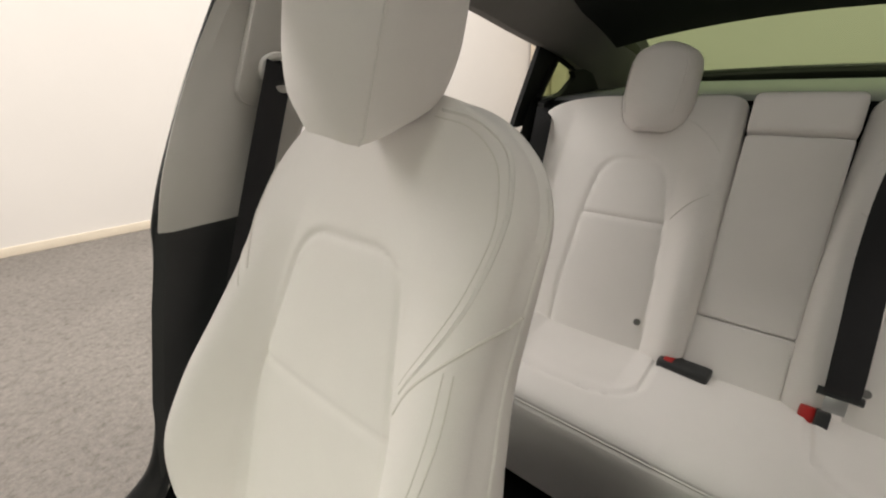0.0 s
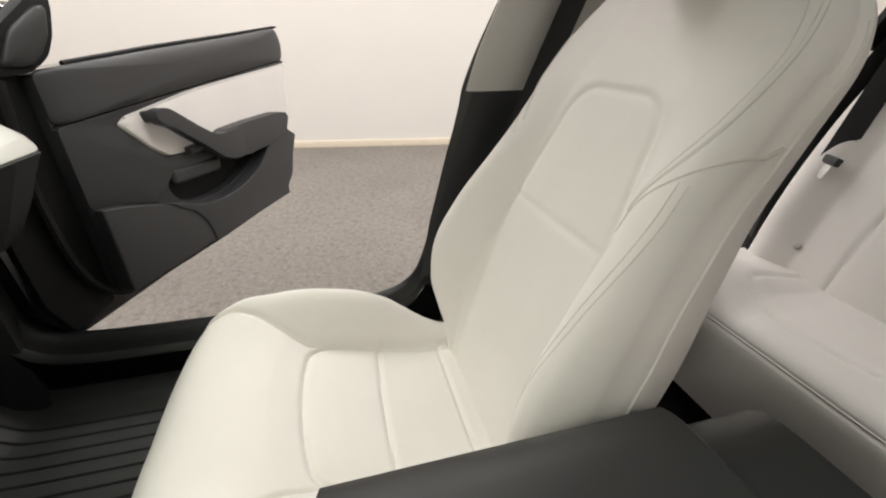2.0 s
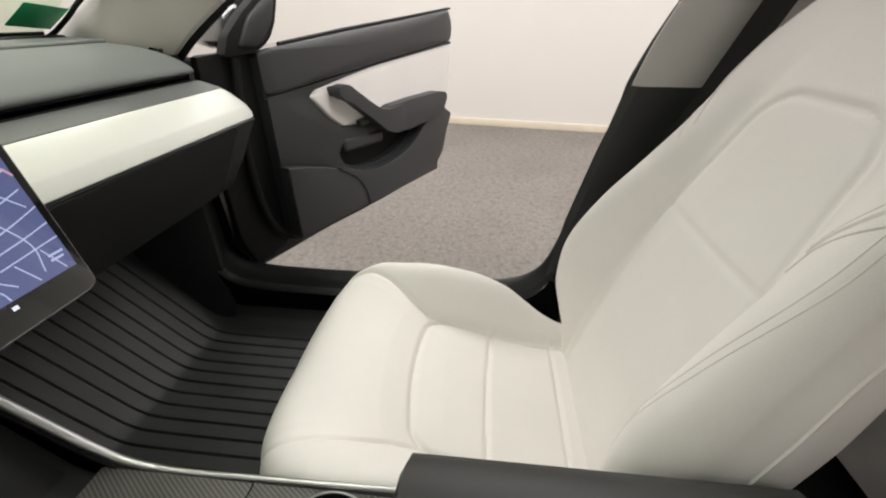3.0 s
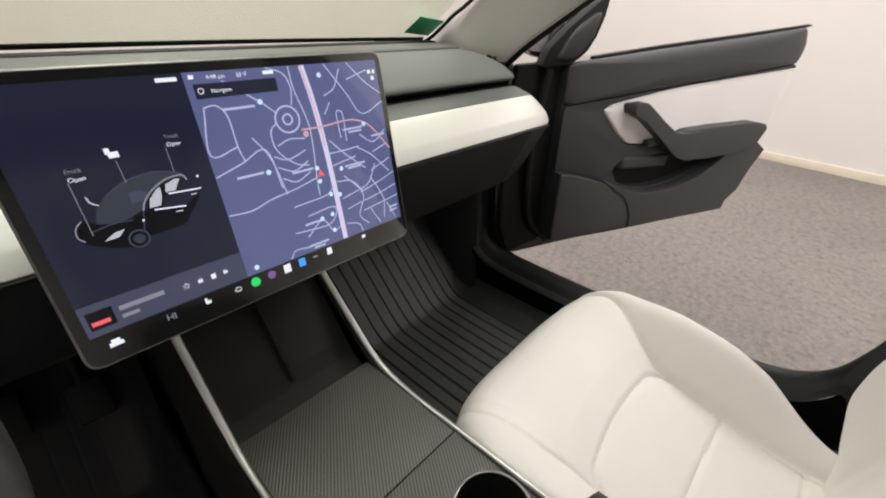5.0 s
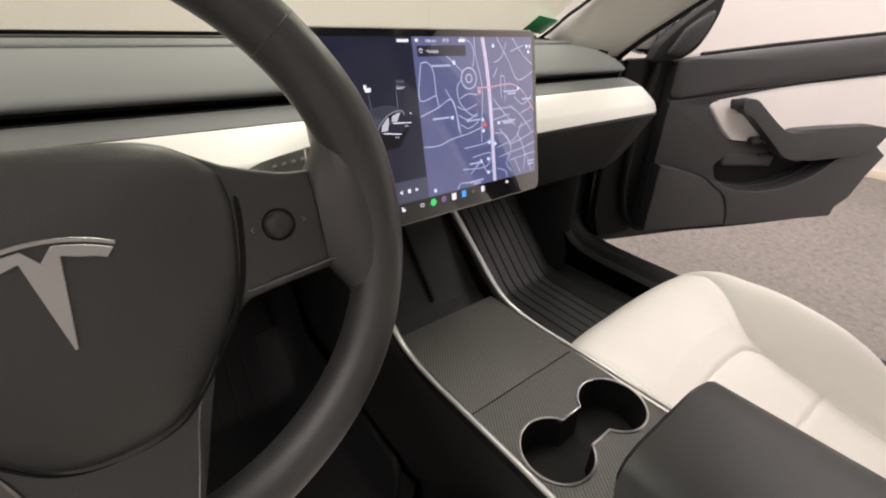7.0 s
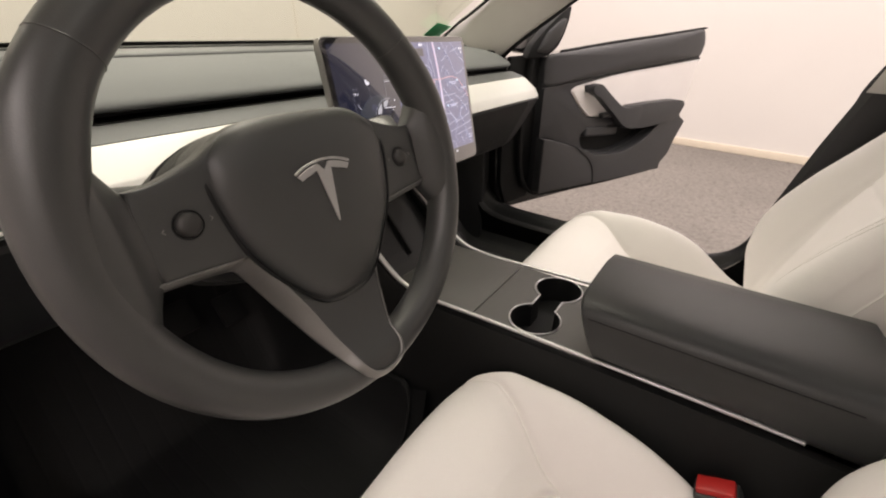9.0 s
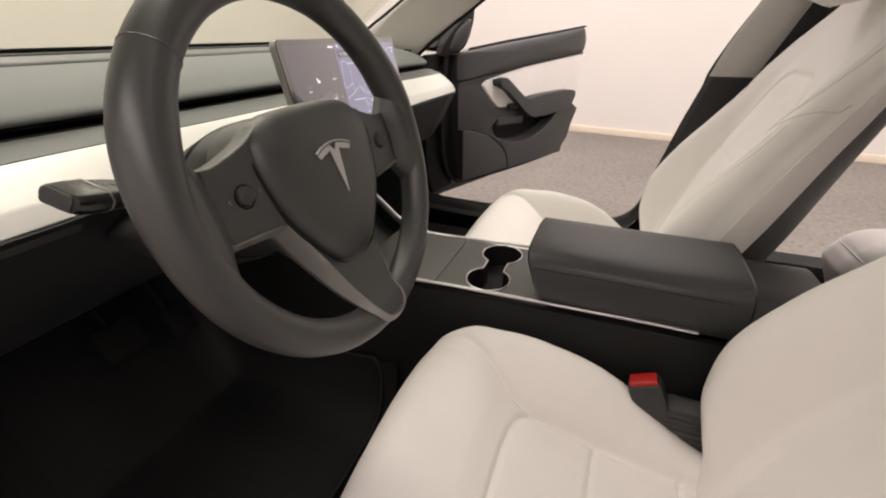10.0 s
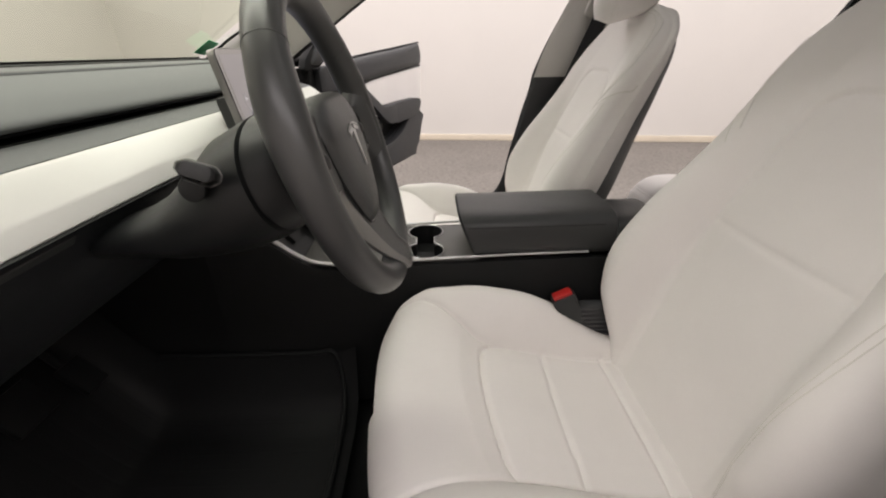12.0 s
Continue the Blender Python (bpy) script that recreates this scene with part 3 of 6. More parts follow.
    P = [[(x * (0.54 + 0.04 * t), -1.50 - 0.45 * t, 1.245 - 0.165 * t ** 1.1 - (0.05 - 0.03 * t) * x * x) for x in np.linspace(-1, 1, 15)] for t in np.linspace(0, 1, 6)]
    part("rear_window", grid(P), GREEN_GLASS, car, "green-tinted rear window")
    part("rear_window_border", tube([(x * 0.60, -1.93, 1.086 - 0.02 * x * x) for x in np.linspace(-1, 1, 15)], 0.022, 8), RUBBER, car, "black border along the foot of the rear window")
    # black header in front of the rear window, and one above the windscreen
    P = [[(x * (0.545 - 0.05 * t), -1.10 - 0.36 * t, 1.36 - 0.115 * t ** 1.3 - 0.05 * x * x + 0.006 * math.sin(math.pi * t)) for x in np.linspace(-1, 1, 15)] for t in (0, 0.2, 0.4, 0.6, 0.8, 1)]
    part("rear_header", slab(P, 0.02), RUBBER, car, "black bar ahead of the rear window")
    P = [[(x * 0.57, 0.26 - 0.14 * t, 1.365 + 0.012 * t - 0.02 * x * x) for x in np.linspace(-1, 1, 15)] for t in (0, 0.3, 0.7, 1)]
    part("front_header", slab(P, 0.02), PILLAR_CLOTH, car, "pale cloth header above the windscreen")
    # shelf behind the rear seat, bulkhead below it
    P = [[(x * 0.64, y, z) for x in np.linspace(-1, 1, 9)] for y, z in ((-1.24, 1.035), (-1.28, 1.045), (-1.5, 1.05), (-1.9, 1.065), (-2.0, 1.07))]
    part("rear_shelf", slab(P, 0.02), DASH_CLOTH, car, "grey cloth shelf behind the rear seats")
    P = [[(x * 0.64, y, z) for x in (-1, 0, 1)] for y, z in ((-1.02, 0.35), (-1.1, 0.6), (-1.245, 0.98), (-1.25, 1.037))]
    part("rear_bulkhead", slab(P, 0.02), CAR_CARPET, car)
    # cowl outside the windscreen
    P = [[(x, 1.0 + 0.22 * t - 0.08 * (x / 0.75) ** 2, 0.972 - 0.03 * t) for x in np.linspace(-0.75, 0.75, 13)] for t in (0, 0.5, 1)]
    part("cowl", slab(P, 0.012), RUBBER, car, "black scuttle panel below the windscreen")


def smooth_rows(P, n):
    P = np.array(P, float)
    cols = [smooth_path(P[:, j], n) for j in range(P.shape[1])]
    return np.stack(cols, 1)


car_shell()

sticker = [(0.616, 0.935, 1.008), (0.618, 0.878, 1.043), (0.719, 0.895, 1.034), (0.717, 0.952, 0.999)]
mid = sum((Vector(p) for p in sticker), Vector()) / 4
bm = prism([(0, 0), (1, 0), (1, 1), (0, 1)], 0.001)
for v in bm.verts:
    u, w, d = v.co
    a = Vector(sticker[0]).lerp(Vector(sticker[3]), u)
    b = Vector(sticker[1]).lerp(Vector(sticker[2]), u)
    v.co = a.lerp(b, w) + Vector((0, 0, d + 0.002))
alone("windscreen_sticker", bm, GREEN_FILM, "plain green sticker in the windscreen corner", "sticker", smooth=False)


# ---------- seats ----------
def falloff(d, w):
    return np.exp(-(d / w) ** 2)


class Pad:
    """A padded back: a sheet of depth over width u and height v, in a frame that leans back."""

    def __init__(self, base, lean, height, width, insert, top, corner, bolster, seams, round_from, crown=0.012, ui=None, off=0.0, square=2.6, plain=0):
        self.T = np.array(base, float)
        a = radians(lean)
        self.V, self.N, self.U = np.array((0, -math.sin(a), math.cos(a))), np.array((0, math.cos(a), math.sin(a))), np.array((1.0, 0, 0))
        self.H, self.width, self.insert, self.top, self.corner = height, width, insert, top, corner
        self.bolster, self.seams, self.round_from, self.crown = bolster, seams, round_from, crown
        self.ui, self.off, self.square, self.plain = ui or insert, off, square, plain

    def W(self, v, u=None):
        """Half-width at a height; the side that plain names keeps a tight top corner."""
        v = np.asarray(v, float)
        if u is not None and self.plain:
            k = np.clip((v - self.H + 0.03) / 0.03, 0, 1)
            return np.where(u * self.plain > 0, self.width(v) * (1 - 0.10 * (1 - np.sqrt(1 - k ** 2 * 0.999))), self.W(v))
        k = np.clip((v - self.round_from) / (self.H - self.round_from), 0, 1)
        return self.width(v) * np.sqrt(np.clip(1 - k ** self.square, 0, 1)) + 1e-5

    def depth(self, u, v):
        W = self.W(v, u)
        au = np.abs(u)
        ui = np.minimum(self.ui(v), W * 0.75)
        t = np.clip((au - ui) / np.maximum(W - ui, 1e-4), 0, 1)
        hb = self.bolster(v)
        d = hb * np.where(t < 0.62, np.sin(np.pi / 2 * np.clip(t / 0.62, 0, 1)) ** 1.4, 1 - 0.28 * ((t - 0.62) / 0.38) ** 2)
        edge = np.clip((t - 0.72) / 0.28, 0, 1)
        d = d - 0.030 * (1 - np.sqrt(np.clip(1 - edge ** 2, 0, 1)))
        te = np.clip((v - (self.H - 0.05)) / 0.05, 0, 1)
        d = d - (0.012 if self.plain else 0.030) * (1 - np.sqrt(np.clip(1 - te ** 2, 0, 1)))
        d = d + self.crown * np.sin(np.pi * np.clip(v / self.top, 0, 1.3)) - 0.010 * np.clip((v - self.top) / 0.1, 0, 1.2)
        # inset panel with a soft groove round it
        b = self.insert(v)
        r = self.corner
        qx, qy = np.abs(u - self.off) - b + r, v - self.top + r
        sd = np.sqrt(np.maximum(qx, 0) ** 2 + np.maximum(qy, 0) ** 2) + np.minimum(np.maximum(qx, qy), 0) - r
        d = d - 0.0034 * falloff(sd, 0.0055) - 0.003 * (1 / (1 + np.exp(sd / 0.004)))
        d = d + 0.0035 * np.clip(-sd / 0.06, 0, 1) ** 0.6
        for sv, depth in self.seams:
            d = d - depth * falloff(v - sv - 0.10 * u * u, 0.0045) * (sd < 0.004)
        return d

    def at(self, u, v, lift=0.0):
        u, v = np.asarray(u, float), np.asarray(v, float)
        d = self.depth(u, v) + lift
        return self.T + u[..., None] * self.U + v[..., None] * self.V + d[..., None] * self.N

    def cover(self, back, nu=161, nv=181, shift=0.0):
        """The front and the sides down to depth back, a number or a function of the height."""
        q = np.linspace(-1, 1, nu)
        s = np.sin(q * np.pi / 2) * 0.6 + q * 0.4
        v = self.H * (np.sin(np.linspace(0, 1, nv) * np.pi / 2) * 0.5 + np.linspace(0, 1, nv) * 0.5)
        Wv = self.W(v)
        back = back(v) if callable(back) else back
        vv = np.repeat(v[:, None], nu, 1)
        u = s[None, :] * self.W(vv, np.repeat(s[None, :], nv, 0))
        front = self.at(u, vv)
        rows = []
        for sgn in (-1, 1):
            e = 0 if sgn < 0 else -1
            edge = front[:, e]
            de = (edge - self.T - vv[:, e, None] * self.V - u[:, e, None] * self.U) @ self.N
            cols = []
            for k, grow in ((0.12, -0.001), (0.35, -0.003), (0.7, -0.006), (1.0, -0.012)) if self.plain else ((0.12, 0.004), (0.35, 0.008), (0.7, 0.006), (1.0, -0.004)):
                dd = de + (np.minimum(back, de - 0.022) - de) * k
                cols.append(self.T + (u[:, e] + sgn * grow * np.minimum(1, Wv / 0.1))[:, None] * self.U + vv[:, e, None] * self.V + dd[:, None] * self.N)
            rows.append(cols)
        P = np.concatenate([np.stack(rows[0][::-1], 1), front, np.stack(rows[1], 1)], 1)
        if self.plain:
            top = [P[-1] - self.N * a + self.V * b for a, b in ((0.012, 0.0005), (0.035, -0.005), (0.07, -0.018), (0.10, -0.035))]
            P = np.concatenate([P, np.array(top)], 0)
        return clean(grid(P), 2e-5)

    def shell(self, back, bulge, nu=25, nv=40):
        s = np.linspace(-1, 1, nu)
        v = self.H * (np.sin(np.linspace(0, 1, nv) * np.pi / 2) * 0.6 + np.linspace(0, 1, nv) * 0.4)
        Wv = self.W(v) - 0.004
        back = back(v)[:, None]
        bulge = bulge(v)[:, None]
        u = s[None, :] * Wv[:, None]
        dep = np.minimum(back, (self.depth(u, np.repeat(v[:, None], nu, 1))[:, :1]) - 0.022) + 0.006 - (bulge + 0.006) * (1 - np.abs(s) ** 3)[None, :] * np.clip((self.H - v) / 0.08, 0, 1)[:, None] ** 0.5
        P = self.T + u[..., None] * self.U + v[:, None, None] * self.V + dep[..., None] * self.N
        return clean(grid(P), 2e-5)

    def line(self, uv, r, lift=0.0005, n=6, flat=1.0):
        q = smooth_path([(a, b, 0) for a, b in uv], 10)
        return tube(self.at(q[:, 0], q[:, 1], lift), r, n, flat=flat)


def head_restraint(pad, u0, v0, wf, ff, bf, height, lift, power=3.4, nv=34, na=56, slant=0.0, tilt=0):
    """A boxy rounded cushion above a back: half-width, front and rear reach by height."""
    rows = []
    ang = np.linspace(0, 2 * np.pi, na, endpoint=False)
    c, s = np.cos(ang), np.sin(ang)
    rad = (np.abs(c) ** power + np.abs(s) ** power) ** (-1 / power)
    for t in np.linspace(0, 1, nv):
        k = math.sin(t * math.pi / 2) * 0.5 + t * 0.5
        v = height * k
        end = 1.0
        if k > 0.82:
            end = math.sqrt(max(0, 1 - ((k - 0.82) / 0.18) ** 2.2))
        w = float(wf(v)) * end + 1e-4
        f, b = float(ff(v)) * end, float(bf(v)) * end
        d = np.where(s > 0, s * rad * f - 0.022 * np.abs(c * rad) ** 2.2, s * rad * b) + lift
        uu = c * rad
        rise = slant * np.maximum(0, 0.050 - d) + 0.010 * np.where(s > 0, 1 - np.minimum(1, uu ** 2), 0) + 0.040 * np.maximum(0, tilt * uu)
        vv = v0 + v + (rise if slant else 0 * d) * max(0.0, 1 - k * 2.2)
        P = pad.T + (u0 + c * rad * w)[:, None] * pad.U + vv[:, None] * pad.V + d[:, None] * pad.N
        rows.append(P)
    bm = grid(np.array(rows), wrap=True)
    bm.verts.ensure_lookup_table()
    bm.faces.new([bm.verts[j] for j in range(na)])
    return clean(bm, 2e-5), np.array(rows)


def cushion_surface(T, nu=301, skew=0.0):
    """The seat cushion: a rolled front, side bolsters and an inset panel."""
    prof = smooth_path([(0, -0.04, 0.008), (0, 0.0, 0.003), (0, 0.06, 0.006), (0, 0.128, 0.020), (0, 0.25, 0.054), (0, 0.33, 0.079), (0, 0.39, 0.091), (0, 0.445, 0.087), (0, 0.478, 0.058), (0, 0.489, 0.012), (0, 0.470, -0.035), (0, 0.428, -0.080), (0, 0.370, -0.112)], 30)
    y, z = prof[:, 1], prof[:, 2]
    ty, tz = np.gradient(y), np.gradient(z)
    ln = np.hypot(ty, tz)
    ny, nz = -tz / ln, ty / ln
    arc = np.concatenate(([0], np.cumsum(np.hypot(np.diff(y), np.diff(z)))))
    Wf = curve([0, 0.09, 0.19, 0.32, 0.42, 0.49, 0.54, 0.58, 0.66, 0.74], [0.215, 0.235, 0.258, 0.266, 0.260, 0.242, 0.218, 0.198, 0.178, 0.168])
    hbf = curve([0, 0.04, 0.13, 0.195, 0.25, 0.33, 0.41, 0.47, 0.53, 0.58, 0.74], [0.03, 0.036, 0.068, 0.090, 0.096, 0.088, 0.062, 0.040, 0.016, 0.004, 0.0])
    # the crease at the foot of each bolster: beside the panel, then out to the front corner
    off = 0.020
    uif = curve([0, 0.16, 0.28, 0.33, 0.39, 0.465, 0.52, 0.74], [0.158, 0.164, 0.168, 0.176, 0.199, 0.232, 0.222, 0.155])
    inf = curve([0, 0.16, 0.28, 0.33, 0.39, 0.465, 0.50, 0.56, 0.74], [0.128, 0.130, 0.128, 0.132, 0.148, 0.163, 0.172, 0.176, 0.150])
    q = np.linspace(-1, 1, nu)
    s = np.sin(q * np.pi / 2) * 0.6 + q * 0.4
    W, hb = Wf(arc)[:, None], hbf(arc)[:, None]
    u = s[None, :] * W
    ui = np.where(u < 0, inf(arc)[:, None], uif(arc)[:, None])
    au = np.abs(u)
    t = np.clip((au - ui) / (W - ui), 0, 1)
    lobe = np.clip((arc[:, None] - 0.32) / 0.10, 0, 1)
    lobe = lobe * lobe * (3 - 2 * lobe)
    foot = hb * (np.minimum(au, ui) / W) ** 3 * lobe
    d = foot + (hb - foot) * np.where(t < 0.74, np.sin(np.pi / 2 * np.clip(t / 0.74, 0, 1)), 1 - 0.25 * ((t - 0.74) / 0.26) ** 2) * (t > 0)
    edge = np.clip((t - 0.70) / 0.30, 0, 1)
    d = d - 0.030 * (1 - np.sqrt(np.clip(1 - edge ** 2, 0, 1)))
    a = arc[:, None] + 0 * u
    # inset panel ends in a bowed front seam
    front = 0.332 - 0.7 * (u - 0.05) ** 2
    qx, qy = np.abs(u - off) - 0.150 + 0.038, a - front + 0.038
    sd = np.sqrt(np.maximum(qx, 0) ** 2 + np.maximum(qy, 0) ** 2) + np.minimum(np.maximum(qx, qy), 0) - 0.038
    d = d - 0.0075 * falloff(sd, 0.0050) + 0.005 * np.clip(-sd / 0.05, 0, 1) ** 0.7 + 0.006 * np.clip(sd / 0.05, 0, 1) * np.clip((ui + 0.04 - au) / 0.07, 0, 1)
    d = d - 0.0050 * falloff(a - 0.200 + 0.25 * u * u, 0.0042) * (sd < 0.005)
    d = d - 0.005 * falloff(a - 0.066, 0.0042) * (sd < 0.005)
    d = d - 0.0042 * falloff(au - ui, 0.0042) * np.clip((a - 0.27) / 0.04, 0, 1) * np.clip((0.56 - a) / 0.08, 0, 1)
    bow = 0.018 * (1 - (u / 0.25) ** 2) * np.clip((a - 0.30) / 0.2, 0, 1)
    bow = bow - 0.045 * np.clip(np.abs(u) / 0.25, 0, 1) ** 4 * np.clip((a - 0.44) / 0.12, 0, 1)
    if skew < 0:
        bow = bow + (0.094 * u - 0.033) * np.clip((a - 0.30) / 0.16, 0, 1)
    else:
        bow = bow + skew * (0.014 * np.clip(u / 0.25, 0, 1) - 0.034 * np.clip(-u / 0.25, 0, 1) ** 3) * np.clip((a - 0.34) / 0.16, 0, 1)
    P = np.stack((T[0] + u, T[1] + y[:, None] + ny[:, None] * d + bow, T[2] + z[:, None] + nz[:, None] * d), 2)
    low = []
    for e, sgn in ((0, -1), (-1, 1)):
        cols = []
        ed = P[:, e]
        for k, g in ((0.1, 0.004), (0.4, 0.008), (0.75, 0.004), (1.0, -0.006)):
            c = ed.copy()
            c[:, 0] += sgn * g
            c[:, 1] -= 0.115 * k * np.clip((arc - 0.30) / 0.16, 0, 1)
            c[:, 2] = ed[:, 2] + (np.minimum(T[2] - 0.115, ed[:, 2]) - ed[:, 2]) * k
            cols.append(c)
        low.append(cols)
    full = np.concatenate([np.stack(low[0][::-1], 1), P, np.stack(low[1], 1)], 1)
    edge_l, edge_r = low[0][0], low[1][0]
    return clean(grid(full), 2e-5), P, edge_l, edge_r


def front_seat(T, label, seam, tilt):
    seat = thing("front_seat", label, "car seat", (T[0], T[1] + 0.12, 0.25), group="front seats")
    pad = Pad(T, 19.5, 0.752, curve([0, 0.04, 0.12, 0.2, 0.3, 0.4, 0.5, 0.6, 0.7], [0.165, 0.205, 0.248, 0.262, 0.252, 0.232, 0.219, 0.219, 0.205]),
              curve([0, 0.2, 0.36, 0.48, 0.6], [0.148, 0.141, 0.127, 0.106, 0.086]), 0.566, 0.048,
              curve([0, 0.04, 0.08, 0.14, 0.22, 0.32, 0.42, 0.52, 0.62, 0.7], [0.004, 0.014, 0.036, 0.066, 0.078, 0.064, 0.040, 0.020, 0.008, 0.0]), ((seam, 0.0024),), 0.61, crown=0.016,
              ui=curve([0, 0.2, 0.36, 0.5, 0.6, 0.7], [0.125, 0.125, 0.125, 0.115, 0.10, 0.08]))
    rear = curve([0, 0.12, 0.25, 0.40, 0.55, 0.75], [-0.002, -0.010, -0.030, -0.050, -0.062, -0.066])
    back = part("backrest", pad.cover(rear), WHITE_HIDE, seat, "white synthetic leather backrest with sewn bolsters")
    part("back_shell", pad.shell(rear, curve([0, 0.2, 0.4, 0.6, 0.75], [0.13, 0.12, 0.095, 0.07, 0.05])), BLACK_SOFT, seat, "black plastic shell behind the backrest")
    for sgn in (-1, 1):
        edge = ((0.085, 0.726), (0.135, 0.715), (0.176, 0.685), (0.196, 0.640), (0.199, 0.595), (0.191, 0.543), (0.168, 0.488), (0.136, 0.440))
        if sgn < 0:
            part("piping", pad.line([(sgn * a, b) for a, b in edge], 0.0034, lift=-0.0014), PIPING, back)
            part("seam", pad.line([(sgn * (a - 0.007), b - 0.008 * (b > 0.6) + 0.004 * (b < 0.55)) for a, b in edge], 0.0009, lift=-0.0003), STITCH, back)
            part("seam", pad.line([(sgn * a, b) for a, b in ((0.230, 0.545), (0.205, 0.512), (0.165, 0.465), (0.128, 0.412))], 0.0019, lift=-0.0007), STITCH, back)
            for off in (-0.0045, 0.0045):
                part("seam", pad.line([(sgn * (a + off), b) for a, b in ((0.196, 0.488), (0.203, 0.42), (0.200, 0.30), (0.182, 0.18), (0.150, 0.04))], 0.0009, lift=-0.0002), STITCH, back)
        else:
            part("piping", pad.line([(sgn * a, b) for a, b in edge[3:-1]], 0.0015), PIPING, back)
            part("seam", pad.line([(sgn * a, b) for a, b in ((0.214, 0.530), (0.196, 0.500), (0.172, 0.462))], 0.0010, lift=-0.0002), STITCH, back)
        vs = np.linspace(0.05, 0.66, 40)
        ws = pad.W(vs)
        de = pad.depth(sgn * ws, vs)
        side = pad.T + (sgn * (ws + 0.0055))[:, None] * pad.U + vs[:, None] * pad.V + (de + (np.minimum(rear(vs), de - 0.022) - de) * 0.30)[:, None] * pad.N
        part("piping", tube(side, 0.0026, 6), PIPING, back)
    shape, ring = head_restraint(pad, 0, 0.664, curve([0, 0.010, 0.04, 0.10, 0.18, 0.26, 0.32], [0.058, 0.070, 0.080, 0.090, 0.097, 0.098, 0.09]),
                                         curve([0, 0.03, 0.1, 0.2, 0.32], [0.072, 0.084, 0.093, 0.096, 0.084]), curve([0, 0.1, 0.2, 0.32], [0.05, 0.05, 0.040, 0.036]), 0.30, 0.0, power=5.0, slant=0.7, tilt=tilt)
    hr = part("headrest", shape, WHITE_HIDE, seat, "white headrest with a fixed wedge shape")
    for sgn in (-1, 1):
        q = ring[:27, 7 if sgn > 0 else 21] - 0.0004 * np.array(pad.N)
        part("seam", tube(q, 0.0013, 6), PIPING, hr)
    cb, P, el, er = cushion_surface(np.array(T), skew=tilt)
    cush = part("cushion", cb, WHITE_HIDE, seat, "white synthetic leather seat cushion with an inset panel")
    for e in (el, er):
        part("piping", tube(e[26:-94] + np.array((0.0018 if e is er else -0.0018, 0.001, 0)), 0.0032, 6), PIPING, cush)
    # side shield, plinth and runners
    for sgn in (-1, 1):
        shield = box(0.03, 0.40, 0.11, pose(T[0] + sgn * 0.225, T[1] + 0.16, T[2] - 0.125), bevel=0.012)
        part("side_shield", shield, BLACK_SOFT, seat, "black plastic side shield")
        part("runner", box(0.04, 0.46, 0.035, pose(T[0] + sgn * 0.19, T[1] + 0.16, 0.243), bevel=0.005), BLACK_SOFT, seat)
        part("plinth", box(0.05, 0.34, 0.11, pose(T[0] + sgn * 0.185, T[1] + 0.14, 0.30), bevel=0.01), RUBBER, seat)
        part("hinge_cover", prism(disc_outline(0, 0, 0.055, n=20), 0.02, basis((T[0] + sgn * 0.22, T[1] - 0.02, T[2] - 0.03), (0, 1, 0), (0, 0, 1), (sgn, 0, 0)), bevel=0.006), BLACK_SOFT, seat)
    part("seat_pan", box(0.40, 0.40, 0.05, pose(T[0], T[1] + 0.17, T[2] - 0.12), bevel=0.01), RUBBER, seat)
    return seat, pad


def ribbed_boot(seat):
    """A bellows of black rubber between the driver's seat and the console."""
    rows = []
    for i, z in enumerate(np.linspace(0.395, 0.512, 45)):
        k = 0.5 - 0.5 * math.cos(i * math.pi / 2.0)
        d = 0.0 if k > 0.5 else 0.005
        shrink = 1.0 if z < 0.502 else math.sqrt(max(0.05, 1 - ((z - 0.502) / 0.0105) ** 2))
        o = round_outline([(-0.019 + d, -0.050 + d), (0.019 - d, -0.050 + d), (0.019 - d, 0.050 - d), (-0.019 + d, 0.050 - d)], 0.012, 4)
        rows.append([(-0.151 + x * shrink, -0.170 + y * shrink, z) for x, y in o])
    bm = grid(np.array(rows), wrap=True)
    bm.verts.ensure_lookup_table()
    n = len(rows[0])
    bm.faces.new([bm.verts[(len(rows) - 1) * n + j] for j in range(n)])
    part("ribbed_boot", bm, BOOT_RUBBER, seat, "ribbed grey-black rubber bellows beside the buckle")


DRIVER, PASSENGER = (-0.384, -0.185, 0.406), (0.372, -0.112, 0.405)
front_seat(PASSENGER, "white leather front passenger seat with black shell", 0.374, 1)
driver_seat, _ = front_seat(DRIVER, "white leather driver's seat facing the steering wheel", 0.348, -1)
ribbed_boot(driver_seat)


def buckle(x, y, z, lean_y, lean_x, length, label):
    b = thing("seat_belt_buckle", label, "buckle", (x, y, z - length), group="belt buckles")
    m = pose(x, y, z, lean_y, lean_x, 0) @ pose(0, 0, -length / 2)
    part("casing", box(0.034, 0.05, length, m, bevel=0.008), BLACK_SOFT, b)
    part("release_button", box(0.024, 0.040, 0.010, m @ pose(0, 0, length / 2 + 0.001), bevel=0.003), RED_PLASTIC, b, "red release button")
    return b


buckle(-0.150, -0.088, 0.533, -24, 2, 0.11, "black front belt buckle with red button")
buckle(0.150, -0.02, 0.535, -8, -2, 0.11, "black front belt buckle with red button")


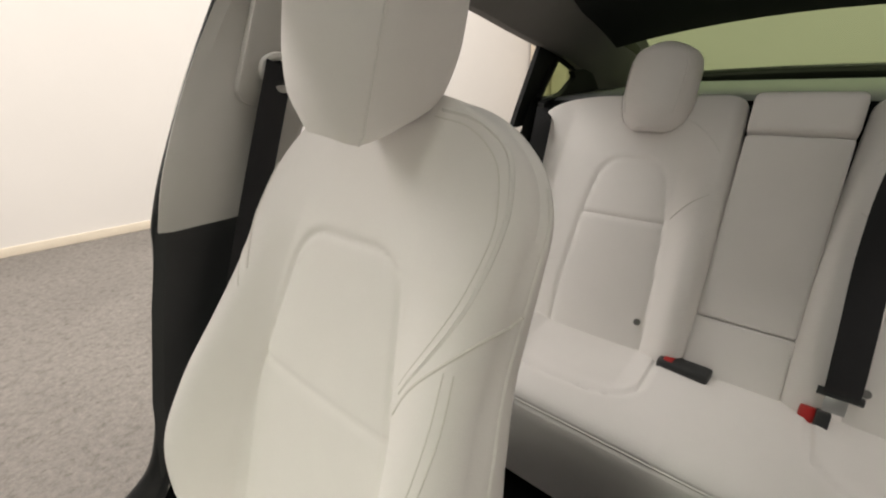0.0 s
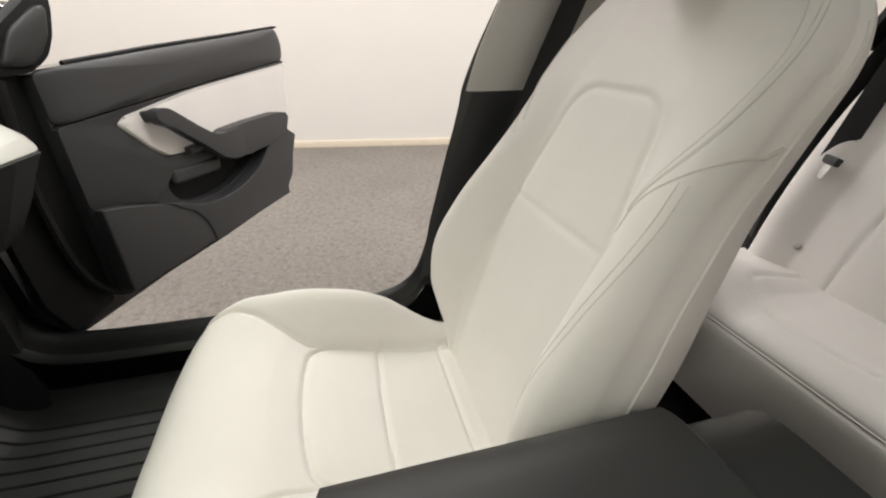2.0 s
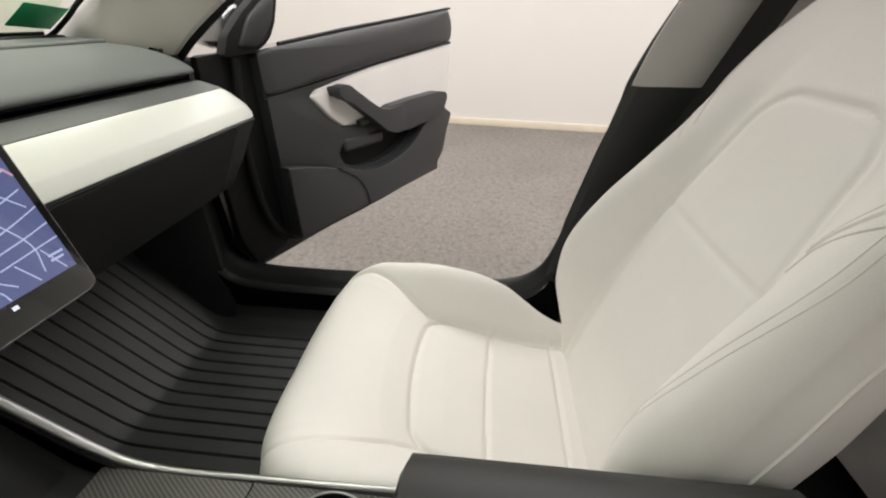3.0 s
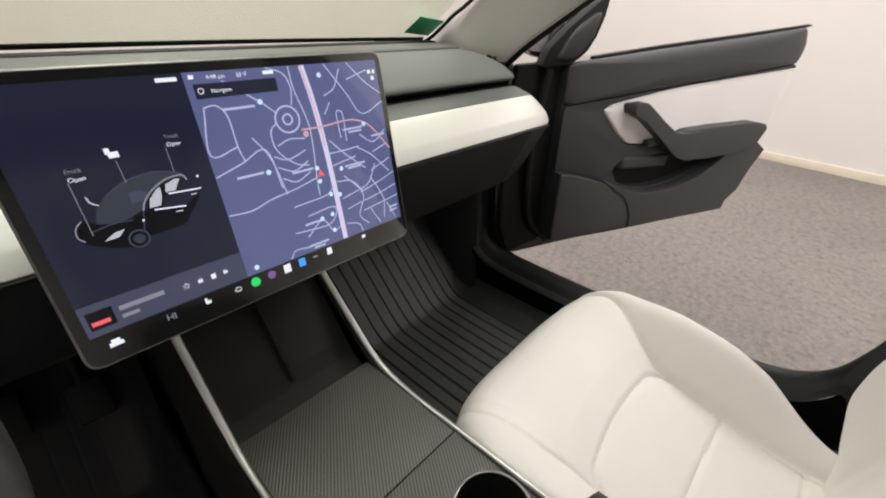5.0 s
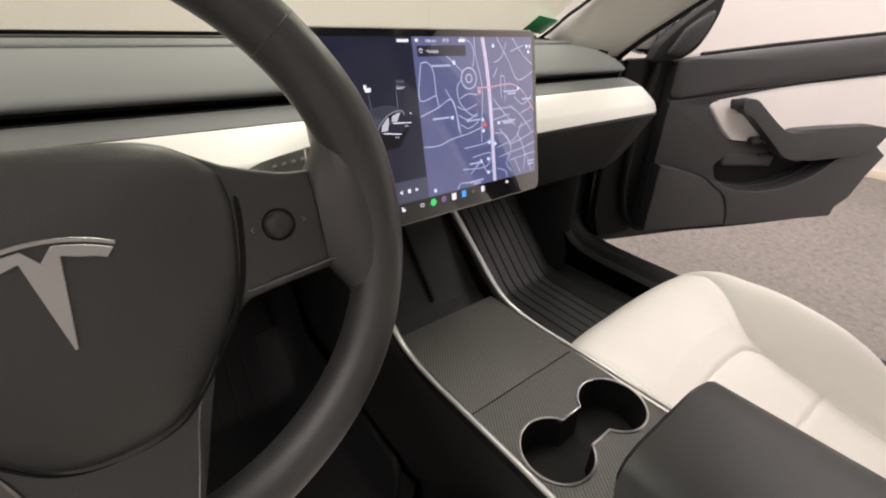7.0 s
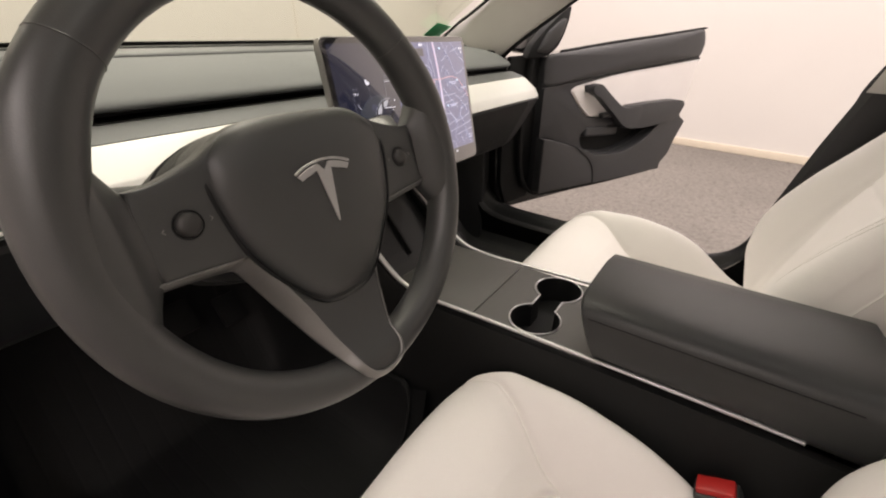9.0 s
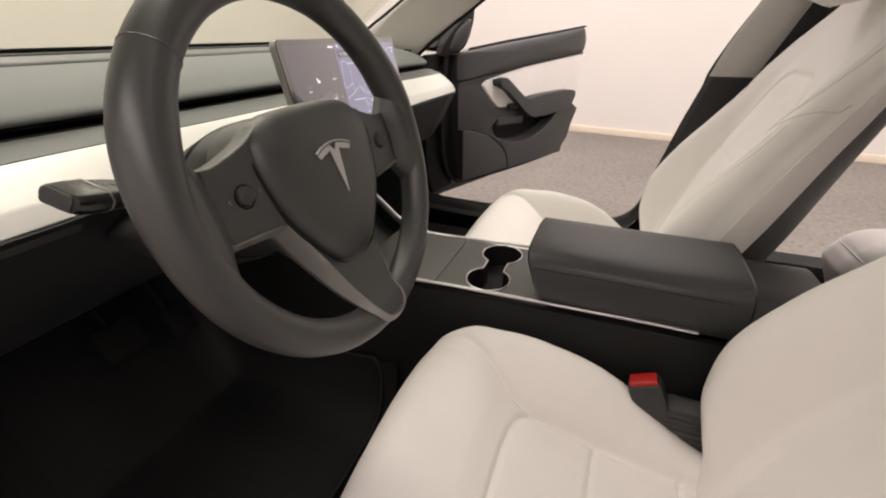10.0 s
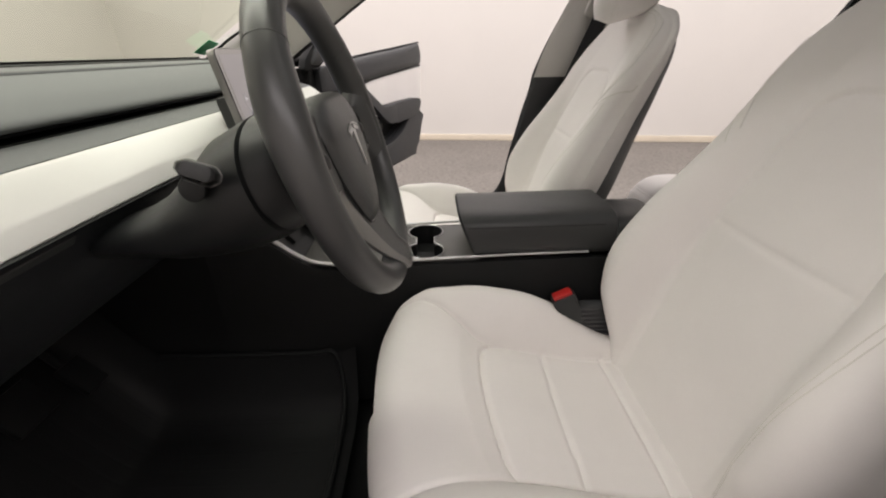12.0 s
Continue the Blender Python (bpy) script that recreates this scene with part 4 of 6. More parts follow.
# ---------- rear seat ----------
def rear_bench():
    bench = thing("rear_bench", "white leather rear bench with three places", "car seat", (0, -0.8, 0.25))
    # cushion across the car
    prof = smooth_path([(0, -1.0, 0.495), (0, -0.97, 0.496), (0, -0.9, 0.498), (0, -0.78, 0.501), (0, -0.70, 0.503), (0, -0.655, 0.497), (0, -0.632, 0.475), (0, -0.622, 0.44), (0, -0.616, 0.38), (0, -0.612, 0.30)], 8)
    y, z = prof[:, 1], prof[:, 2]
    ty, tz = np.gradient(y), np.gradient(z)
    ln = np.hypot(ty, tz)
    ny, nz = -tz / ln, ty / ln
    arc = np.concatenate(([0], np.cumsum(np.hypot(np.diff(y), np.diff(z)))))
    X = np.linspace(-0.66, 0.66, 221)
    u = np.repeat(X[None, :], len(y), 0)
    a = np.repeat(arc[:, None], len(X), 1)
    d = np.zeros_like(u)
    for c in (-0.30, 0.30):
        au = np.abs(u - c)
        front = 0.27 - 1.2 * (u - c) ** 2
        half = 0.165 + 0.0 * a
        qx, qy = au - half + 0.06, a - front + 0.06
        sd = np.sqrt(np.maximum(qx, 0) ** 2 + np.maximum(qy, 0) ** 2) + np.minimum(np.maximum(qx, qy), 0) - 0.06
        d += -0.012 * np.clip(-sd / 0.05, 0, 1) - 0.008 * falloff(sd, 0.006)
    end = np.clip((np.abs(u) - 0.60) / 0.06, 0, 1)
    d -= 0.05 * (1 - np.sqrt(1 - end ** 2 * 0.999))
    d -= 0.003 * falloff(a - 0.372, 0.004)
    outer = np.clip((np.abs(u) - 0.36) / 0.16, 0, 1)
    d += 0.060 * outer * outer * (3 - 2 * outer) * np.clip((a - 0.05) / 0.22, 0, 1) * np.clip((0.50 - a) / 0.10, 0, 1)
    P = np.stack((u, y[:, None] + ny[:, None] * d, z[:, None] + nz[:, None] * d), 2)
    cu = part("cushion", grid(P), WHITE_HIDE, bench, "white rear seat cushion")
    k = int(np.argmin(np.abs(arc - 0.372)))
    part("piping", tube(P[k, ::4] + np.array((0, 0.0006, 0.0)), 0.0020, 6), PIPING, cu)
    part("front_skirt", box(1.28, 0.04, 0.20, pose(0, -0.70, 0.33), bevel=0.01), RUBBER, bench)
    for sgn in (1, -1):
        c = 0.345 * sgn
        drop = 0.035
        lv = lambda *vs: [0] + [v + drop for v in vs]
        lean = radians(21.5)
        base = (c, -0.962 + drop * math.sin(lean), 0.505 - drop * math.cos(lean))
        pad = Pad(base, 21.5, 0.60 + drop, curve(lv(0, 0.1, 0.3, 0.5, 0.6), [0.262, 0.262, 0.262, 0.262, 0.252, 0.245]), curve(lv(0.09, 0.2, 0.3, 0.42), [0.116, 0.114, 0.106, 0.097, 0.075]), 0.435 + drop, 0.05,
                  curve(lv(0, 0.15, 0.35, 0.5, 0.6), [0.03, 0.035, 0.04, 0.028, 0.012, 0.0]), ((0.285 + drop, 0.005),), 0.50 + drop, crown=0.01, off=-0.047 * sgn, square=3.6, plain=-sgn, ui=curve([0, 0.6], [0.16, 0.14]))
        back = part("backrest", pad.cover(-0.08, 101, 101), WHITE_HIDE, bench, "white rear backrest with an inset panel")
        part("seam", pad.line([(-sgn * u, v + drop) for u, v in ((0.158, 0.30), (0.185, 0.335), (0.225, 0.365))], 0.0009), STITCH, back)
        part("seam", pad.line([(-sgn * u, v + drop) for u, v in ((0.10, 0.545), (0.145, 0.535), (0.19, 0.50), (0.222, 0.46))], 0.0014), PIPING, back)
        hr = part("headrest", head_restraint(pad, -0.061 * sgn, 0.503 + drop, curve([0, 0.012, 0.03, 0.08, 0.14, 0.2], [0.034, 0.056, 0.070, 0.080, 0.080, 0.07]), curve([0, 0.05, 0.2], [0.045, 0.062, 0.05]), curve([0, 0.2], [0.06, 0.05]), 0.208, 0.0, power=2.6)[0], WHITE_HIDE, bench, "small rounded white headrest")
        q = [pad.T + pad.U * (-0.061 * sgn + 0.055 * x) + pad.V * (0.503 + drop + v) + pad.N * d for x, v, d in ((-0.95, 0.03, 0.044), (-1.06, 0.07, 0.052), (-1.08, 0.13, 0.049), (-0.9, 0.175, 0.043), (0, 0.192, 0.040), (0.9, 0.175, 0.043), (1.08, 0.13, 0.049), (1.06, 0.07, 0.052), (0.95, 0.03, 0.044))]
        part("seam", tube(smooth_path(q, 4), 0.0012, 5), PIPING, hr)
        for bu in (-0.165, 0.145):
            part("anchor_button", prism(disc_outline(0, 0, 0.008, n=16), 0.004, basis(pad.at(np.array(-bu * sgn), np.array(0.045 + drop), 0.0), pad.U, pad.V, pad.N), bevel=0.001), DARK_SILVER, back, "small grey metal anchor cap")
    # fold-down middle
    V, N = Vector((0, -math.sin(radians(21.5)), math.cos(radians(21.5)))), Vector((0, math.cos(radians(21.5)), math.sin(radians(21.5))))
    o = Vector((0, -0.962, 0.505))
    m = lambda v, n=0.0: basis(o + V * v + N * n, (1, 0, 0), V, N)
    part("middle_base", box(0.176, 0.140, 0.09, m(0.034, -0.022), bevel=0.006, seg=3), WHITE_HIDE, bench, "white pad below the armrest")
    part("armrest", box(0.172, 0.394, 0.09, m(0.303, -0.020), bevel=0.008, seg=3), WHITE_HIDE, bench, "folded-up white middle armrest")
    part("middle_top", box(0.178, 0.088, 0.10, m(0.548, -0.030), bevel=0.018, seg=3), WHITE_HIDE, bench, "white padded top of the middle place")


rear_bench()


def strap(name, pts, width, side, label, group=""):
    t = thing(name, label, "seat belt", tuple(pts[-1]), group=group)
    part("webbing", tube(smooth_path(pts, 6), width / 2, 8, flat=0.06, side=side), WEBBING, t, "black woven webbing")
    return t


belt = strap("seat_belt", [(0.650, -0.412, 1.138), (0.656, -0.382, 1.06), (0.66, -0.325, 0.92), (0.655, -0.27, 0.79), (0.65, -0.22, 0.66), (0.655, -0.18, 0.52), (0.66, -0.16, 0.36)], 0.064, (1, 0.45, 0), "black front seat belt hanging on the middle post", "front belts")
V = Vector((-0.185, -0.324, 0.926)).normalized()
U = Vector((0, -1, 0)) - V * V.dot(Vector((0, -1, 0)))
U.normalize()
N = U.cross(V)
at = lambda u, v, n: Vector((0.671, -0.337, 1.09)) + U * u + V * v + N * n
part("adjuster_cover", prism(round_outline([(0, 0), (0.105, 0), (0.105, 0.20), (0, 0.20)], 0.022), 0.016, basis(at(0, 0, -0.012), U, V, N), bevel=0.004), PILLAR_CLOTH, belt, "pale height-adjuster cover")
loop = [at(0.057 + 0.030 * math.cos(a), 0.062 + 0.024 * math.sin(a), 0.011) for a in np.linspace(0, 2 * math.pi, 28, endpoint=False)]
part("belt_ring", tube([tuple(p) for p in loop], 0.0065, 8, closed=True), PILLAR_CLOTH, belt, "grey plastic belt guide loop")
part("ring_slot", prism([(0.026 * math.cos(a), 0.020 * math.sin(a)) for a in np.linspace(0, 2 * math.pi, 24, endpoint=False)], 0.008, basis(at(0.057, 0.062, 0.0), U, V, N)), RUBBER, belt, "dark slot of the guide loop")
strap("seat_belt", [(-0.668, -0.418, 1.135), (-0.665, -0.385, 1.06), (-0.66, -0.36, 0.92), (-0.655, -0.33, 0.79), (-0.65, -0.28, 0.66), (-0.655, -0.24, 0.52), (-0.66, -0.2, 0.36)], 0.048, (1, 0.15, 0), "black front seat belt hanging on the middle post", "front belts")
centre = strap("middle_seat_belt", [(-0.20, -1.13, 1.095), (-0.157, -1.062, 0.948), (-0.150, -1.008, 0.812), (-0.157, -0.957, 0.676), (-0.163, -0.932, 0.583), (-0.165, -0.932, 0.556)], 0.050, (0, 0.93, 0.37), "black rear middle belt with its metal tongue parked")
part("belt_stop", tube([(-0.196, -0.938, 0.550), (-0.132, -0.938, 0.550)], [0.008, 0.014, 0.016, 0.014, 0.008], 10), BLACK_SOFT, centre, "black plastic belt stop")
part("tongue", box(0.032, 0.005, 0.028, pose(-0.160, -0.922, 0.535, 20, 0, 0), bevel=0.002), SILVER, centre, "bright metal tongue")
outer_belt = strap("rear_seat_belt", [(0.60, -1.22, 1.03), (0.56, -1.13, 0.985), (0.548, -1.075, 0.90), (0.548, -1.02, 0.745), (0.565, -0.975, 0.60), (0.585, -0.94, 0.50)], 0.046, (-0.5, 0.8, 0.3), "black rear belt lying over the seat side")
rb = thing("rear_belt_buckle", "black twin rear buckle with a red button, lying flat", "buckle", (0.09, -0.925, 0.47), group="belt buckles")
part("casing", box(0.102, 0.048, 0.027, pose(0.080, -0.925, 0.500, 0, 0, -6), bevel=0.009, seg=3), BLACK_SOFT, rb)
part("release_button", box(0.020, 0.034, 0.022, pose(0.110, -0.928, 0.5045, 0, 0, -6), bevel=0.004), RED_PLASTIC, rb, "red release button")
rb2 = thing("rear_belt_buckle", "upright black rear buckle with a red button", "buckle", (-0.135, -0.94, 0.44), group="belt buckles")
part("casing", box(0.022, 0.03, 0.05, pose(-0.150, -0.92, 0.492, 20, 0, 0), bevel=0.005), BLACK_SOFT, rb2)
part("release_button", box(0.024, 0.028, 0.04, pose(-0.128, -0.925, 0.495, 20, 0, 0), bevel=0.005), RED_PLASTIC, rb2, "red release button")

part("tongue_grip", box(0.060, 0.016, 0.020, pose(0.545, -1.012, 0.748, 20, 0, -25), bevel=0.005), BLACK_SOFT, outer_belt, "black grip of the belt tongue")
part("tongue", box(0.034, 0.005, 0.034, pose(0.545, -1.001, 0.724, 20, 0, -25), bevel=0.002), SILVER, outer_belt, "bright metal tongue")


# ---------- dashboard ----------
def dash_strip(prof, xs):
    """A band of the dashboard: a profile in y and z carried across the car."""
    q = smooth_path([(0, y, z) for y, z in prof], 5)
    return [[(x, p[1] + 0.02 * max(0, abs(x) - 0.45) * -1.0, p[2]) for p in q] for x in xs]


dash = thing("dashboard", "dashboard with soft grey top and a white band", "dashboard", (0, 0.62, 0.7))
XS = np.linspace(-0.688, 0.688, 41)
# cloth-covered top, from its front lip to the windscreen
top = [(0.668, 0.922), (0.655, 0.925), (0.652, 0.931), (0.662, 0.940), (0.70, 0.958), (0.76, 0.972), (0.82, 0.979)]
part("top_pad", slab(dash_strip(top, XS), 0.004), DASH_CLOTH, dash, "grey soft vinyl top pad")
part("top_rib", slab(dash_strip([(0.818, 0.976), (0.822, 0.984), (0.85, 0.987), (0.90, 0.989)], XS), 0.004), DASH_STRIP, dash)
part("defrost_ledge", slab(dash_strip([(0.898, 0.985), (0.905, 0.992), (0.95, 0.991), (1.02, 0.975)], XS), 0.004), RUBBER, dash)
# black air gap, the strip below it, and the white band
part("air_vent", slab(dash_strip([(0.668, 0.921), (0.73, 0.925), (0.74, 0.915), (0.73, 0.905), (0.655, 0.9095)], XS), 0.003), RUBBER, dash, "long black air gap")
part("strip", slab(dash_strip([(0.657, 0.9105), (0.645, 0.9105), (0.622, 0.904), (0.603, 0.8985)], XS), 0.003), DASH_STRIP, dash, "grey strip above the white band")


def white_band():
    prof = [(0.606, 0.8972), (0.602, 0.8972), (0.597, 0.8950), (0.588, 0.8890), (0.578, 0.8812), (0.568, 0.8728), (0.5600, 0.8655), (0.5575, 0.8630), (0.5562, 0.8608), (0.5535, 0.8560), (0.5488, 0.8472), (0.5475, 0.8430), (0.5490, 0.8412), (0.560, 0.841)]
    rows = []
    for x in np.concatenate((np.linspace(-0.699, -0.681, 9), np.linspace(-0.67, 0.67, 27), np.linspace(0.681, 0.699, 9))):
        k = max(0.0, (abs(x) - 0.681) / 0.018)
        sh = 0.55 + 0.45 * math.sqrt(max(0, 1 - min(1, k) ** 2))
        rows.append([(x, 0.604 + (y - 0.604) * (0.5 + 0.5 * sh) - 0.015 * max(0, abs(x) - 0.45), 0.872 + (z - 0.872) * sh) for y, z in prof])
    bm = grid(rows)
    bm.verts.ensure_lookup_table()
    n = len(prof)
    for k in (0, len(rows) - 1):
        bm.faces.new([bm.verts[k * n + j] for j in range(n)])
    return bm


part("white_band", white_band(), WHITE_TRIM, dash, "satin white decor band")
low = [(0.600, 0.840), (0.556, 0.8395), (0.557, 0.832), (0.575, 0.80), (0.605, 0.745), (0.66, 0.68), (0.78, 0.64), (1.0, 0.62)]
part("lower_panel", slab(dash_strip(low, np.linspace(-0.69, 0.69, 31)), 0.004), KNEE_PLASTIC, dash, "black lower dashboard panel")
lip = [(0.556, 0.8385), (0.5525, 0.833), (0.556, 0.825), (0.5615, 0.817), (0.566, 0.8155)]
part("knee_lip", slab(dash_strip(lip, np.linspace(-0.69, -0.47, 11)), 0.003), BLACK_HIDE, dash, "dark grey lip below the white band")
for sgn in (-1, 1):
    q = [(0.60, 0.842), (0.553, 0.835), (0.575, 0.80), (0.605, 0.745), (0.66, 0.68), (0.78, 0.64), (1.0, 0.62), (1.02, 0.98), (0.90, 0.985), (0.76, 0.968), (0.66, 0.93), (0.665, 0.905), (0.60, 0.892)]
    part("end_cap", prism(q, 0.012, basis((sgn * 0.692, 0, 0), (0, 1, 0), (0, 0, 1), (sgn, 0, 0))), BLACK_SOFT, dash, smooth=False)
part("glovebox_lid", prism(round_outline([(0.17, -0.085), (0.63, -0.085), (0.63, 0.07), (0.17, 0.07)], 0.015), 0.003, basis((0, 0.579, 0.775), (1, 0, 0), (0, -0.45, 0.89), (0, -0.89, -0.45)), bevel=0.0012), RUBBER, dash, "black glovebox lid")

# ---------- touchscreen ----------
SC = Vector((0.0, 0.4785, 0.896))
lean = math.atan2(0.045, 0.2285)
SX, SY = Vector((1, 0, 0)), Vector((0, math.sin(lean), math.cos(lean)))
SN = Vector((0, -math.cos(lean), math.sin(lean)))
SW, SH = 0.360, 0.233
screen = thing("touchscreen", "wide touchscreen showing a map beside a car view", "screen", tuple(SC))


def on_screen(u, v, lift=0.0):
    return SC + SX * ((u - 0.5) * SW) + SY * ((v - 0.5) * SH) + SN * lift


part("housing", prism(round_outline([(-SW / 2, -SH / 2), (SW / 2, -SH / 2), (SW / 2, SH / 2), (-SW / 2, SH / 2)], 0.013, 6), 0.012, basis(SC - SN * 0.012, SX, SY, SN), bevel=0.003, seg=3), DARK_SILVER, screen, "thin grey metal edge of the screen")
part("mount", box(0.10, 0.10, 0.08, basis(SC - SN * 0.055, SX, SY, SN), bevel=0.01), BLACK_SOFT, screen)
panel = part("glass_panel", prism(round_outline([(-SW / 2 + 0.002, -SH / 2 + 0.002), (SW / 2 - 0.002, -SH / 2 + 0.002), (SW / 2 - 0.002, SH / 2 - 0.002), (-SW / 2 + 0.002, SH / 2 - 0.002)], 0.012, 6), 0.001, basis(SC, SX, SY, SN)), SCREEN_GLASS, screen, "glossy black glass panel")
UI_NIGHT = glow("ui_night", (0.014, 0.016, 0.032), 1.0)
UI_MAP = glow("ui_map", (0.098, 0.112, 0.235), 1.0)
UI_BAR = glow("ui_bar", (0.055, 0.06, 0.10), 1.0)
UI_ROAD = glow("ui_road", (0.42, 0.46, 0.66), 1.0)
UI_HIGHWAY = glow("ui_highway", (0.62, 0.58, 0.78), 1.0)
UI_RED = glow("ui_red", (0.85, 0.12, 0.14), 1.0)
UI_ORANGE = glow("ui_orange", (0.56, 0.33, 0.40), 1.0)
UI_WHITE = glow("ui_white", (0.8, 0.82, 0.9), 1.0)
UI_GREY = glow("ui_grey", (0.22, 0.23, 0.27), 1.0)
UI_PALE = glow("ui_pale", (0.45, 0.47, 0.52), 1.0)
UI_CAR = glow("ui_car", (0.003, 0.003, 0.005), 1.0)
UI_GLASS = glow("ui_glass", (0.036, 0.043, 0.058), 1.0)
UI_GREEN = glow("ui_green", (0.02, 0.62, 0.14), 1.0)
UI_BLUE = glow("ui_blue", (0.05, 0.35, 0.85), 1.0)
UI_PURPLE = glow("ui_purple", (0.16, 0.10, 0.26), 1.0)
UI_PIN = glow("ui_pin", (0.55, 0.75, 0.95), 1.0)


def flat(name, uv, material, lift, parent=panel, label=""):
    bm = bmesh.new()
    bm.faces.new([bm.verts.new(on_screen(u, v, lift)) for u, v in uv])
    return part(name, bm, material, parent, label, smooth=False)


def ribbon(name, lines, width, material, lift, bend=True):
    """Lines drawn on the screen as thin strips, width as a part of its width."""
    for line in lines:
        bm = bmesh.new()
        q = smooth_path([(u * SW, v * SH, 0) for u, v in line], 5 if bend else 1)[:, :2]
        t = np.gradient(q, axis=0)
        t /= np.linalg.norm(t, axis=1)[:, None] + 1e-9
        n = np.column_stack((-t[:, 1], t[:, 0])) * width * SW / 2
        a = [bm.verts.new(on_screen(p[0] / SW, p[1] / SH, lift)) for p in q + n]
        b = [bm.verts.new(on_screen(p[0] / SW, p[1] / SH, lift)) for p in q - n]
        for i in range(len(q) - 1):
            bm.faces.new((a[i], a[i + 1], b[i + 1], b[i]))
        part(name, bm, material, panel, smooth=False)


def spots(name, pts, r, material, lift, n=12):
    for u, v in pts:
        bm = bmesh.new()
        bm.faces.new([bm.verts.new(on_screen(u, v, lift) + SX * r * math.cos(i * 2 * math.pi / n) + SY * r * math.sin(i * 2 * math.pi / n)) for i in range(n)])
        part(name, bm, material, panel, smooth=False)


def bars(name, rows, height, material, lift):
    """Writing too small to read: rows of (u, v, width)."""
    for u, v, w in rows:
        bm = bmesh.new()
        h = height / 2
        bm.faces.new([bm.verts.new(on_screen(a, b, lift)) for a, b in ((u, v - h), (u + w, v - h), (u + w, v + h), (u, v + h))])
        part(name, bm, material, panel, smooth=False)


def words(text, u, v, size, material, lift, m=None, parent=None):
    data = bpy.data.curves.new("words", "FONT")
    data.body, data.size = text, size
    ob = bpy.data.objects.new("words", data)
    scene.collection.objects.link(ob)
    bpy.context.view_layer.update()
    me = bpy.data.meshes.new_from_object(ob.evaluated_get(bpy.context.evaluated_depsgraph_get()))
    bpy.data.objects.remove(ob)
    bm = bmesh.new()
    bm.from_mesh(me)
    bpy.data.meshes.remove(me)
    bm.transform(m or basis(on_screen(u, v, lift), SX, SY, SN))
    return part("lettering", bm, material, parent or panel, smooth=False)


